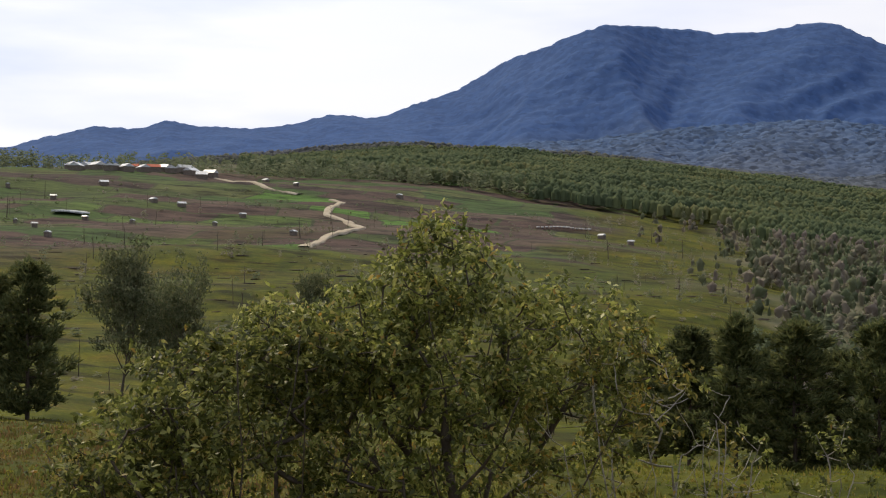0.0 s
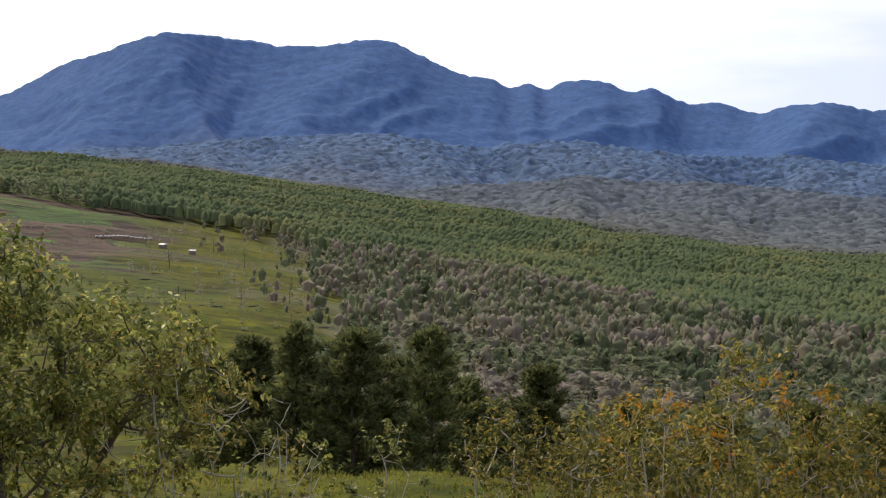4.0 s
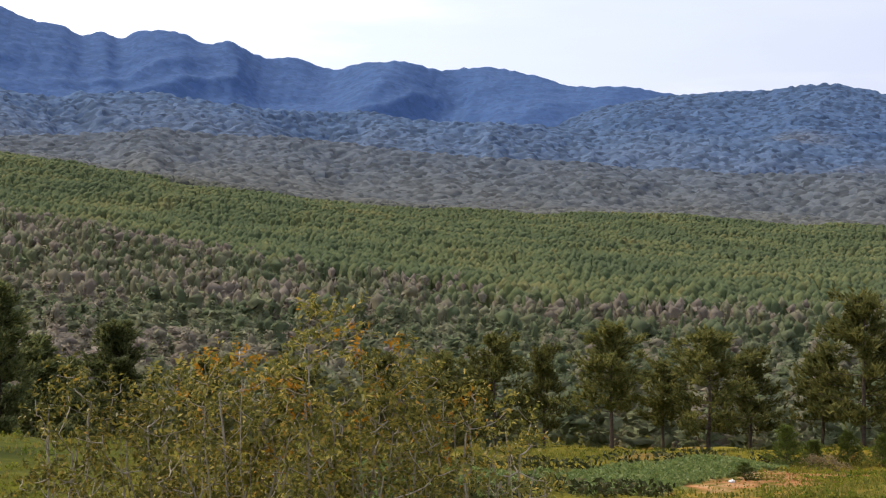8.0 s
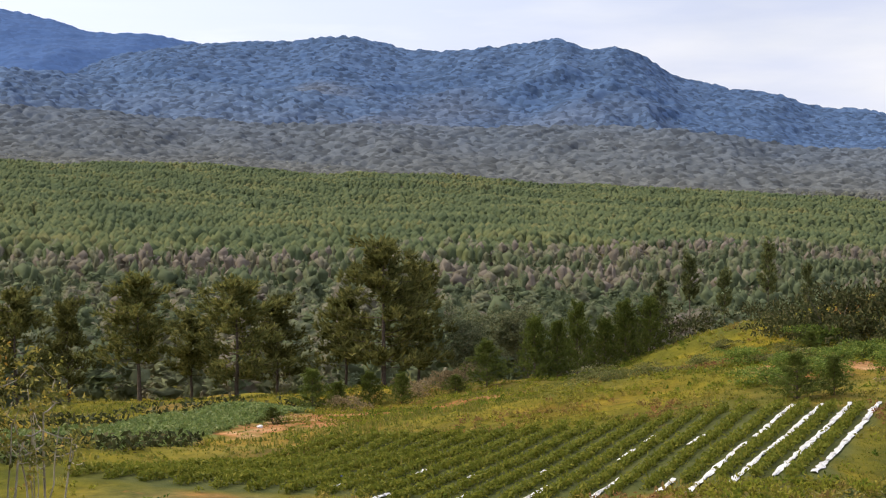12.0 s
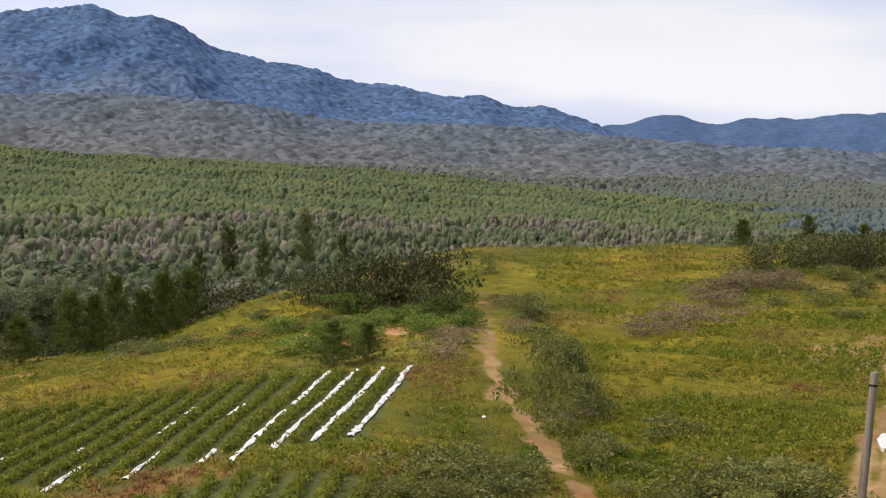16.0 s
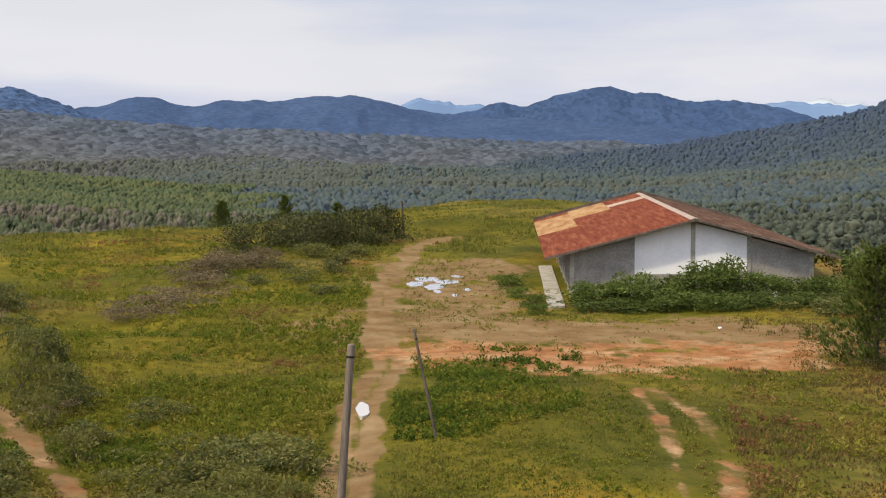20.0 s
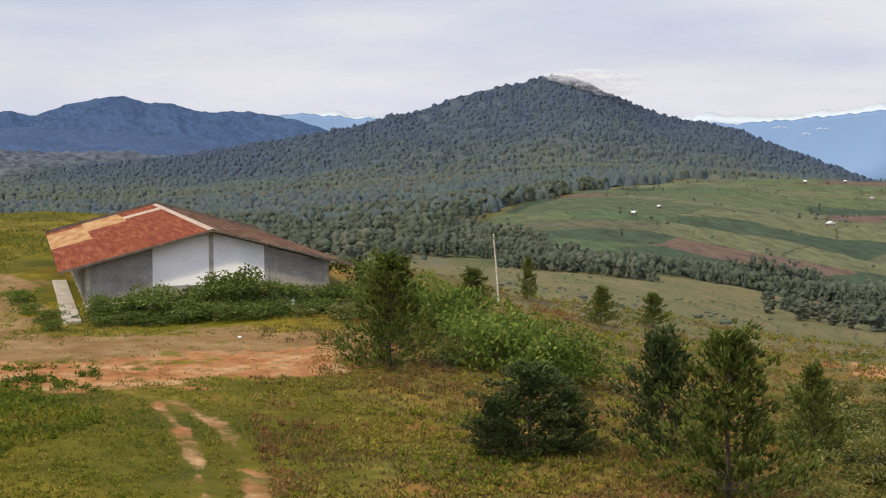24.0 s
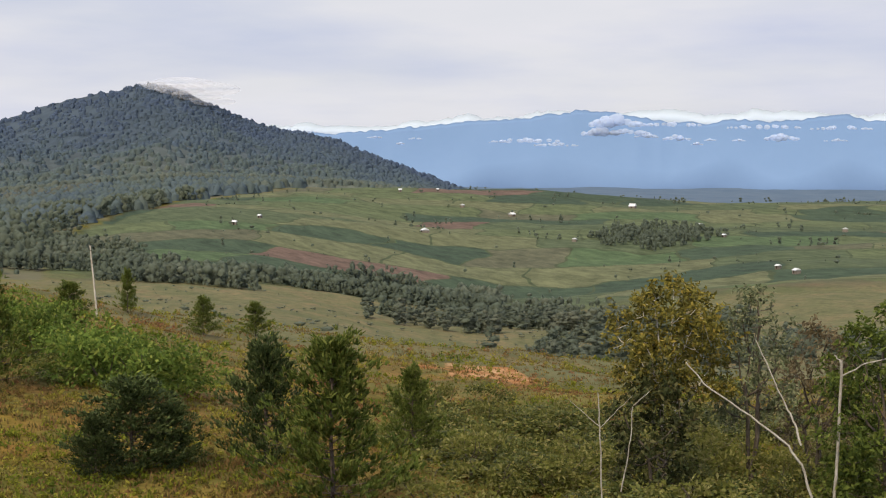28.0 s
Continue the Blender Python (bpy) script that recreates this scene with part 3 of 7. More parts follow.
tagged(ground, "rolling grassy hill country with bare earth tracks and fields", "ground", kind="structure")


def dirt_road(knots, half, seed):
    """A road of packed earth laid over the land along (bearing, distance) knots."""
    kx, ky = at(np.array([k[0] for k in knots]), np.array([k[1] for k in knots]))
    run = np.concatenate([[0], np.cumsum(np.hypot(np.diff(kx), np.diff(ky)))])
    u = np.arange(0, run[-1], 2.0)
    x, y = np.interp(u, run, kx), np.interp(u, run, ky)
    for _ in range(3):
        x[1:-1], y[1:-1] = (x[:-2] + 2 * x[1:-1] + x[2:]) / 4, (y[:-2] + 2 * y[1:-1] + y[2:]) / 4
    tx, ty = np.gradient(x), np.gradient(y)
    tl = np.hypot(tx, ty)
    nx_, ny_ = -ty / tl, tx / tl
    across = np.array([-1.15, -1.0, -0.4, 0.4, 1.0, 1.15])
    wide = half * (1 + 0.25 * wave(x, y, 25, seed))
    vx, vy = x[:, None] + nx_[:, None] * across * wide[:, None], y[:, None] + ny_[:, None] * across * wide[:, None]
    vz = land(vx.ravel(), vy.ravel()).reshape(vx.shape).max(axis=1)[:, None] + np.array([-0.6, 0.45, 0.5, 0.5, 0.45, -0.6])
    i = np.arange(vx.size).reshape(vx.shape)
    q = np.stack([i[:-1, :-1], i[:-1, 1:], i[1:, 1:], i[1:, :-1]], -1).reshape(-1, 4)
    tagged(new("farm_road", mesh_of("farm_road", np.stack([vx, vy, vz], -1).reshape(-1, 3), q, M_ROAD, True)), "pale packed-earth farm road winding up the slope", "road", kind="structure")


M_ROAD = plain("packed_earth", [(0.3, (0.3, 0.25, 0.18)), (0.55, (0.38, 0.33, 0.25)), (0.75, (0.44, 0.39, 0.31))], 0.15, 0.95)
dirt_road(FARM_ROAD, 2.0, 91)
dirt_road(FARM_ROAD2, 1.9, 92)


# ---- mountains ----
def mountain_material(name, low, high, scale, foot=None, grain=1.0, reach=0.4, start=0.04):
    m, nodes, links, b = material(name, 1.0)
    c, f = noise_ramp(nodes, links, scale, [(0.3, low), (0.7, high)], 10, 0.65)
    # grades from the foot colour into the painted haze colour higher up
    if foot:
        haze_belt = nodes.new("ShaderNodeAttribute")
        haze_belt.attribute_name = "haze_belt"
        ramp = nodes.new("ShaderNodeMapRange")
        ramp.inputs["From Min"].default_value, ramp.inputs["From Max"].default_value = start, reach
        links.new(haze_belt.outputs["Fac"], ramp.inputs["Value"])
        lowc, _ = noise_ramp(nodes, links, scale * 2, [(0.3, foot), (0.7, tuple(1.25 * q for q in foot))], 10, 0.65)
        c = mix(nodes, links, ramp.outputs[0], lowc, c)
    v = nodes.new("ShaderNodeTexVoronoi")
    v.inputs["Scale"].default_value = 0.075
    links.new(nodes.new("ShaderNodeTexCoord").outputs["Object"], v.inputs["Vector"])
    sp, cell = nodes.new("ShaderNodeSeparateColor"), nodes.new("ShaderNodeMapRange")
    links.new(v.outputs["Color"], sp.inputs[0])
    for k, q in (("To Min", 1 - 0.4 * grain), ("To Max", 1 + 0.55 * grain)):
        cell.inputs[k].default_value = q
    links.new(sp.outputs[0], cell.inputs["Value"])
    c = mix(nodes, links, 1.0, c, cell.outputs[0], "MULTIPLY")
    links.new(c, b.inputs["Base Color"])
    inv = nodes.new("ShaderNodeMath")
    inv.operation = "SUBTRACT"
    inv.inputs[0].default_value = 1.0
    links.new(v.outputs["Distance"], inv.inputs[1])
    bump(nodes, links, b, inv.outputs[0], 0.35 * grain, 4.0)
    return m


SLOPES = {}


def canopy(x, y, size, seed):
    """Heights, 0 to 1, of tree crowns standing side by side."""
    gx_, gy_ = x / size, y / size
    cx, cy = np.floor(gx_), np.floor(gy_)
    best = np.zeros_like(gx_)
    for i in (-1, 0, 1):
        for j in (-1, 0, 1):
            ix, iy = cx + i, cy + j
            h1, h2, h3 = (np.modf(np.abs(np.sin(ix * p + iy * q + seed) * 43758.5453))[0] for p, q in ((12.9898, 78.233), (39.346, 11.135), (73.156, 52.235)))
            d2 = (gx_ - ix - h1) ** 2 + (gy_ - iy - h2) ** 2
            best = np.maximum(best, (0.55 + 0.45 * h3) * np.sqrt(np.clip(1 - d2 / 0.5, 0, 1)))
    return best


def ridge(name, label, skyline, foot, crest, mat, depth_noise, seed, foot_z=None, step=0.1, spur=300.0, rows=60, rough=0.03, folds=1.0, crowns=0.0, crown_size=15.0):
    """A range whose skyline rises to (bearing, height angle) knots, with spurs and gullies running down to its foot."""
    kb, ke = np.array([k[0] for k in skyline]), np.array([k[1] for k in skyline])
    b = np.arange(kb[0], kb[-1] + 1e-6, step)
    d = np.diff(ke) / np.diff(kb)
    m = np.gradient(ke, kb)
    i = np.clip(np.searchsorted(kb, b, "right") - 1, 0, len(kb) - 2)
    h = np.diff(kb)[i]
    t = (b - kb[i]) / h
    el = (2 * t**3 - 3 * t**2 + 1) * ke[i] + (t**3 - 2 * t**2 + t) * h * m[i] + (3 * t**2 - 2 * t**3) * ke[i + 1] + (t**3 - t**2) * h * m[i + 1]
    rc = crest + depth_noise * wave(b, 0 * b, 9, seed + 2)
    top = EYE + rc * np.tan(np.radians(el))
    s = np.concatenate([np.linspace(0, 1, rows), [1.05, 1.12]])
    S, Bq = np.meshgrid(s, b, indexing="ij")
    Rr = foot + (rc[None, :] - foot) * np.minimum(S, 1.3)
    x, y = at(Bq, Rr)
    knobs = rc * radians(1) * rough * (wave(b, 0 * b, 1.3, seed) + 0.7 * wave(b, 0 * b, 0.45, seed + 1))
    fz = land(*(a.ravel() for a in at(Bq, 0 * Bq + foot))).reshape(x.shape) - 12 if foot_z is None else foot_z
    rise = np.where(S <= 1, S ** 1.25, 2 - S ** 1.0 - (S - 1) * 2)
    z = fz + (top[None, :] - fz) * rise
    arc = np.radians(Bq) * rc[None, :]
    deep = S * (rc[None, :] - foot)
    wx = arc + 0.3 * spur * wave(arc * 0.6, deep, spur * 2.6, seed + 5)
    round_top = lambda w: 1 - np.sqrt(w * w + 0.02)
    fold = round_top(wave(wx, 0.3 * deep, spur * 2.0, seed + 3))
    fold2 = round_top(wave(wx + 60 * wave(arc, deep, 380, seed + 10), 0.45 * deep, spur * 0.8, seed + 4))
    env = np.clip(S * (1.06 - S) * 4, 0, 1) ** 0.8
    amp = (top[None, :] - fz)
    z = z + knobs[None, :] * np.clip((S - 0.9) / 0.1, 0, 1) ** 2
    z = z + env * amp * folds * (0.13 * (fold - 0.55) + 0.045 * (fold2 - 0.5) + 0.006 * wave(arc, deep, 60, seed + 9))
    if foot_z is None:
        z = np.maximum(z, land(x.ravel(), y.ravel()).reshape(x.shape) + np.clip(S / 0.06, 0, 1) * 20 - 12)
    if crowns:
        z = z + crowns * (canopy(x, y, crown_size, seed) - 0.4)
    nbq, ns = len(b), len(s)
    ii = np.arange(nbq * ns).reshape(ns, nbq)
    q = np.stack([ii[:-1, :-1], ii[:-1, 1:], ii[1:, 1:], ii[1:, :-1]], -1).reshape(-1, 4)
    me = mesh_of(name, np.stack([x, y, z], -1).reshape(-1, 3), q, mat, True)
    # share of slope height along which the painted haze takes over
    zone(me, "haze_belt", np.clip(S + 0.1 * wave(x, y, 400, seed + 8), 0, 1).ravel())
    SLOPES[name] = (x, y, z, S)
    ob = new(name, me)
    tagged(ob, label, "mountain", kind="structure")
    return ob


# aerial haze is mixed into these forest colours, bluer for farther ranges
M_MASSIF = mountain_material("forest_in_blue_haze", (0.038, 0.078, 0.19), (0.05, 0.095, 0.215), 0.006, (0.07, 0.098, 0.155), 0.3, 0.4)
M_MIDRANGE = mountain_material("forest_in_grey_blue_haze", (0.037, 0.067, 0.135), (0.05, 0.084, 0.16), 0.006, (0.066, 0.074, 0.09), 0.9, 0.62, 0.2)
M_FOOTHILL = mountain_material("forest_in_grey_haze", (0.046, 0.078, 0.145), (0.058, 0.092, 0.165), 0.008, (0.06, 0.076, 0.11), 0.9, 0.95)
M_BROWN_HILL = mountain_material("brown_forest_in_grey_haze", (0.054, 0.068, 0.09), (0.066, 0.08, 0.104), 0.008, (0.064, 0.068, 0.068), 0.9, 0.95)
M_CONE = mountain_material("dark_forest_in_haze", (0.04, 0.056, 0.076), (0.056, 0.074, 0.094), 0.008, (0.075, 0.085, 0.072), 0.35, 0.6, 0.12)
M_FARHILL = mountain_material("far_forest_in_blue_haze", (0.034, 0.062, 0.13), (0.048, 0.08, 0.155), 0.004, None, 0.4)
# aerial haze serves as base colour here, deeper blue at the foot
M_DISTANT = mountain_material("distant_haze_blue", (0.135, 0.215, 0.36), (0.165, 0.25, 0.4), 0.0012, (0.085, 0.135, 0.235), 0.0, 0.42, 0.0)
ridge("mountain_range_west", "long forested mountain range, blue with haze, with a broad double summit",
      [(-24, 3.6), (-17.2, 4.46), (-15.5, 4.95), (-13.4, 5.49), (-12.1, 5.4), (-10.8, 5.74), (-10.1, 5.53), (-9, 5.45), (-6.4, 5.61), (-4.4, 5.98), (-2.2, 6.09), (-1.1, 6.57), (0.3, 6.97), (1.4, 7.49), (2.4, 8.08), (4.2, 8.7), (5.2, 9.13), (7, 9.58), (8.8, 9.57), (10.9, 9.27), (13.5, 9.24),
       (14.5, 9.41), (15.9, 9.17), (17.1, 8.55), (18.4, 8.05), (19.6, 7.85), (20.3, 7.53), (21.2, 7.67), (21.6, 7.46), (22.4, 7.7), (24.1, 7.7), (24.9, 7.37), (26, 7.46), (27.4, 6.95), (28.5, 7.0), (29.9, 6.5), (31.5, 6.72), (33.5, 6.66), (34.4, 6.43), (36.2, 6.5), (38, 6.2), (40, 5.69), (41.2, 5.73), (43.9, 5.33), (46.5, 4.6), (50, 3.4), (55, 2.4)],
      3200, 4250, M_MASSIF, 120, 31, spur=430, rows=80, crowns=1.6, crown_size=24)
ridge("forested_foothills", "forested hills in blue-grey haze below the mountain range",
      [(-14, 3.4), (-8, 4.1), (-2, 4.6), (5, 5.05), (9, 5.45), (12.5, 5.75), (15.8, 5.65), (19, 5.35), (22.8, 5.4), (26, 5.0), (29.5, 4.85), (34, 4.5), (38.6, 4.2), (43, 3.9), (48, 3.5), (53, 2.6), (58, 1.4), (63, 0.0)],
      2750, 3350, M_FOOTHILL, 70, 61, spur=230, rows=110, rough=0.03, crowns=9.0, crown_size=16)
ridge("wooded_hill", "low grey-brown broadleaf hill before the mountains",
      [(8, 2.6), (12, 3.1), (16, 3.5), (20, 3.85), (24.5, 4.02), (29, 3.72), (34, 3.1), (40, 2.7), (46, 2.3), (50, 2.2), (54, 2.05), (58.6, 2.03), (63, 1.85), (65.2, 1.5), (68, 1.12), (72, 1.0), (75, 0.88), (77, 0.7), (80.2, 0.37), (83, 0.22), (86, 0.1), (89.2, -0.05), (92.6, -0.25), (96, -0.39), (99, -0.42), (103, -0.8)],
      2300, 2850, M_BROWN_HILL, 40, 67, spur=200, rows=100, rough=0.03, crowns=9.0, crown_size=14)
ridge("mountain_range_middle", "forested ridge in grey-blue haze with a knobbly top",
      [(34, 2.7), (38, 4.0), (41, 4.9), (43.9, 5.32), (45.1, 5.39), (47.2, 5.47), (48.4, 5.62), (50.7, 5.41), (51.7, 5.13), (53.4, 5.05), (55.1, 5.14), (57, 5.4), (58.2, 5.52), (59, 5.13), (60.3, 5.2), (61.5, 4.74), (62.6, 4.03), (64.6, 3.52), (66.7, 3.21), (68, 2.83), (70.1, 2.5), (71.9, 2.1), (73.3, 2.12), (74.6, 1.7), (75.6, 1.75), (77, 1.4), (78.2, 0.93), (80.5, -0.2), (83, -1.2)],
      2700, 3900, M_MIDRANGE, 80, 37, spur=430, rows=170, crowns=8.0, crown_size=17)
ridge("hills_south", "low forested hills in the distance, blue with haze", [(72, 0.6), (77.9, 0.95), (78.6, 0.97), (80.4, 1.41), (80.9, 1.42), (82.4, 1.03), (83.8, 1.26), (85.9, 1.25), (87.7, 1.45), (89.3, 1.38), (90.7, 1.04), (92.1, 0.75), (96, 0.5), (99, 0.35), (102, 0.1), (108, -0.4)], 3300, 4300, M_FARHILL, 60, 41, foot_z=-70, rows=40, step=0.15)
ridge("hills_far", "forested hills on the skyline, blue with haze", [(88, 0.3), (92.1, 0.7), (93.7, 0.88), (94.7, 1.17), (95.6, 1.05), (97.1, 1.48), (99.1, 1.73), (99.8, 1.54), (100.7, 1.53), (102.1, 1.2), (103.5, 1.24), (105.5, 0.99), (107.2, 0.45), (110, -0.3)], 4350, 4600, M_FARHILL, 20, 43, foot_z=-40, rows=40, step=0.15)
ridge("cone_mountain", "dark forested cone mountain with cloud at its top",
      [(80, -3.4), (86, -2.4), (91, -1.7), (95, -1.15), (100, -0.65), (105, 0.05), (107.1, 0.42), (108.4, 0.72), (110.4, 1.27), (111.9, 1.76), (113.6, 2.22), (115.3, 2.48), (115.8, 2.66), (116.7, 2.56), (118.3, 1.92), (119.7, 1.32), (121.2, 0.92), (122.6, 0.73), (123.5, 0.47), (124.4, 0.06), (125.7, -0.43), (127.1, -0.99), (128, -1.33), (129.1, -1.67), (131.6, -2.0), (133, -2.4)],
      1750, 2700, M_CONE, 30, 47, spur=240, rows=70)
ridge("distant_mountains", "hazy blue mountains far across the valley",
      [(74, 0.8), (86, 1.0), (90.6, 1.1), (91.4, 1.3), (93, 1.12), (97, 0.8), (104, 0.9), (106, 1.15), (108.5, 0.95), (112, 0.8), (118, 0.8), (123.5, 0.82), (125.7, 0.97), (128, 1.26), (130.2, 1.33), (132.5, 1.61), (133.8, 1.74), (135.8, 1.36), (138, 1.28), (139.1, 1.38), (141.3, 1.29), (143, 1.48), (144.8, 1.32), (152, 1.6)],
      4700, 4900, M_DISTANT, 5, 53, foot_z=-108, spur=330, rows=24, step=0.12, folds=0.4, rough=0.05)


# haze almost as pale as the sky, given as plain base colour
M_PALE_RANGE = mountain_material("pale_haze_blue", (0.42, 0.49, 0.58), (0.46, 0.53, 0.61), 0.0012, None, 0.0)
ridge("pale_mountains", "mountains beyond the far range, very pale blue with haze",
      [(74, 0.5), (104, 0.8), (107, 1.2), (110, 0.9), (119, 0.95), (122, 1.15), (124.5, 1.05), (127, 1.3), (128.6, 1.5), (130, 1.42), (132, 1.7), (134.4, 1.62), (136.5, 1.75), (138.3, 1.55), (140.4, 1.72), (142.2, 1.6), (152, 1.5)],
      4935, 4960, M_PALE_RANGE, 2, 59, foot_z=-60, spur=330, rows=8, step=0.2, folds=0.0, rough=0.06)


# ---- woods: joined trees past counting ----
HB = np.arange(-30, 155, 0.5)
HR = np.geomspace(30, 4900, 260)
hb, hr = np.meshgrid(HB, HR)
hx, hy = at(hb, hr)
H_EL = np.maximum.accumulate((land(hx.ravel(), hy.ravel()).reshape(hx.shape) - EYE) / hr, axis=0)


def in_open(x, y, z, height):
    """Whether a tree's top stands clear of the land in front of it."""
    r = np.hypot(x, y)
    b = (np.degrees(np.arctan2(x, y)) + 115) % 360 - 115
    i = np.clip(((b + 30) / 0.5).round().astype(int), 0, len(HB) - 1)
    k = np.clip(np.searchsorted(HR, r * 0.985) - 1, 0, len(HR) - 1)
    return (z + height - EYE) / r > H_EL[k, i] - 0.001


def scatter(n, b0, b1, d0, d1, keep=None, hidden=0.12, height=12):
    b = rng.uniform(b0, b1, n)
    d = np.sqrt(rng.uniform(d0**2, d1**2, n))
    x, y = at(b, d)
    z = land(x, y)
    ok = in_open(x, y, z, height) | (rng.random(n) < hidden)
    if keep is not None:
        ok &= keep(x, y, b, d)
    return x[ok], y[ok], z[ok], b[ok], d[ok]


def ring_template(profile, sides):
    """Crown from (height, radius) rings with a point at the top."""
    vs, fs = [], []
    for h, r in profile:
        vs += [(r * math.cos(6.283 * k / sides + h), r * math.sin(6.283 * k / sides + h), h) for k in range(sides)]
    vs.append((0, 0, 1.0))
    for j in range(len(profile) - 1):
        for k in range(sides):
            a, b = j * sides + k, j * sides + (k + 1) % sides
            fs += [(a, b, b + sides), (a, b + sides, a + sides)]
    base = (len(profile) - 1) * sides
    fs += [(base + k, base + (k + 1) % sides, len(vs) - 1) for k in range(sides)]
    return np.array(vs), np.array(fs)


def planted(x, y, z, height, width, template, jitter):
    """All trees of one shape as vertex and face arrays."""
    v, f = template
    n = len(x)
    a = rng.uniform(0, 6.283, n)
    c, s = np.cos(a)[:, None], np.sin(a)[:, None]
    vx = v[None, :, 0] + rng.normal(0, jitter, (n, len(v)))
    vy = v[None, :, 1] + rng.normal(0, jitter, (n, len(v)))
    vz = v[None, :, 2] + rng.normal(0, jitter * 0.35, (n, len(v)))
    w, h = width[:, None], height[:, None]
    out = np.stack([x[:, None] + w * (c * vx - s * vy), y[:, None] + w * (s * vx + c * vy), z[:, None] + h * vz], -1)
    faces = (f[None] + (np.arange(n) * len(v))[:, None, None]).reshape(-1, 3)
    return out.reshape(-1, 3), faces


def wood(name, label, pieces, mat, category="woodland"):
    vs, fs, n = [], [], 0
    for v, f in pieces:
        vs.append(v)
        fs.append(f + n)
        n += len(v)
    ob = new(name, mesh_of(name, np.vstack(vs), np.vstack(fs), mat, category == "woodland"))
    return tagged(ob, label, category, kind="stuff")




def crown_template(n, seed, profile, size, loose=0):
    """A crown heaped from rounded clumps, with some loose leaf clumps at its rim."""
    r = np.random.default_rng(seed)
    vs, fs = [], []
    for i in range(n):
        h = profile[0][0] + (profile[-1][0] - profile[0][0]) * (i + 0.5) / n
        rad = np.interp(h, [p[0] for p in profile], [p[1] for p in profile])
        a = 2.4 * i + r.uniform(-0.4, 0.4)
        cx, cy, k = 0.45 * rad * math.cos(a), 0.45 * rad * math.sin(a), rad * r.uniform(0.6, 0.85) + 0.05
        v, f = ring_template([(-0.5, 0.75), (0.1, 1.0)], 5)
        v = v.copy()
        v[:, 2] = np.where(v[:, 2] > 0.9, 0.62, v[:, 2])
        fs.append(f + sum(len(q) for q in vs))
        vs.append(v * (k, k, size) + (cx, cy, h))
    if loose:
        v, f = cloud_template(loose, seed + 1, [(h, q * 1.12) for h, q in profile], min(size * 0.4, 0.1))
        fs.append(f + sum(len(q) for q in vs))
        vs.append(v)
    return np.vstack(vs), np.vstack(fs)


def cloud_template(n, seed, profile, size):
    """Loose leaf clumps: single triangles filling a crown whose width follows (height, radius)."""
    r = np.random.default_rng(seed)
    h = r.uniform(profile[0][0], profile[-1][0], n)
    rad = np.interp(h, [p[0] for p in profile], [p[1] for p in profile]) * np.sqrt(r.uniform(0.15, 1, n))
    a = r.uniform(0, 6.283, n)
    c = np.stack([rad * np.cos(a), rad * np.sin(a), h], -1)
    tri = r.normal(0, 1, (n, 3, 3))
    tri /= np.linalg.norm(tri, axis=2, keepdims=True)
    tri *= size * r.uniform(0.7, 1.4, (n, 1, 1))
    tri[:, :, 2] *= 0.45
    return (c[:, None] + tri).reshape(-1, 3), np.arange(3 * n).reshape(-1, 3)


def tinted_wood(name, label, groups, mat, uneven=0.055):
    """Trees of loose clumps, each tree with a tint of its own."""
    vs, fs, ts, n = [], [], [], 0
    for (x, y, z, h, w, tint), template in groups:
        if not len(x):
            continue
        v, f = planted(x, y, z, h, w, template, uneven)
        vs.append(v)
        fs.append(f + n)
        ts.append(np.repeat(tint, len(template[0])))
        n += len(v)
    me = mesh_of(name, np.vstack(vs), np.vstack(fs), mat, True)
    zone(me, "tint", np.concatenate(ts))
    return tagged(new(name, me), label, "woodland", kind="stuff")


def tint_foliage(name, stops, spread=0.35, through_light=0.15):
    m, nodes, links, b = material(name, 0.9)
    at_n, geo = nodes.new("ShaderNodeAttribute"), nodes.new("ShaderNodeNewGeometry")
    at_n.attribute_name = "tint"
    r = nodes.new("ShaderNodeValToRGB")
    while len(r.color_ramp.elements) < len(stops):
        r.color_ramp.elements.new(0.5)
    for e, (p, c) in zip(r.color_ramp.elements, stops):
        e.position, e.color = p, (*c, 1)
    links.new(at_n.outputs["Fac"], r.inputs[0])
    hsv, mr = nodes.new("ShaderNodeHueSaturation"), nodes.new("ShaderNodeMapRange")
    mr.inputs["To Min"].default_value, mr.inputs["To Max"].default_value = 1 - spread, 1 + spread
    links.new(geo.outputs["Random Per Island"], mr.inputs["Value"])
    links.new(mr.outputs[0], hsv.inputs["Value"])
    links.new(r.outputs[0], hsv.inputs["Color"])
    links.new(hsv.outputs[0], b.inputs["Base Color"])
    t, ms = nodes.new("ShaderNodeBsdfTranslucent"), nodes.new("ShaderNodeMixShader")
    links.new(hsv.outputs[0], t.inputs["Color"])
    ms.inputs[0].default_value = through_light
    links.new(b.outputs[0], ms.inputs[1])
    links.new(t.outputs[0], ms.inputs[2])
    links.new(ms.outputs[0], nodes["Material Output"].inputs["Surface"])
    return m


M_PLANTATION = tint_foliage("plantation_pine", [(0.0, (0.105, 0.14, 0.076)), (0.4, (0.13, 0.165, 0.085)), (0.75, (0.165, 0.192, 0.09)), (1.0, (0.21, 0.215, 0.1))], 0.1, 0.5)
M_GULLY_TREES = tint_foliage("gully_trees", [(0.0, (0.13, 0.158, 0.122)), (0.4, (0.165, 0.19, 0.145)), (1.0, (0.215, 0.215, 0.155))], 0.12, 0.55)
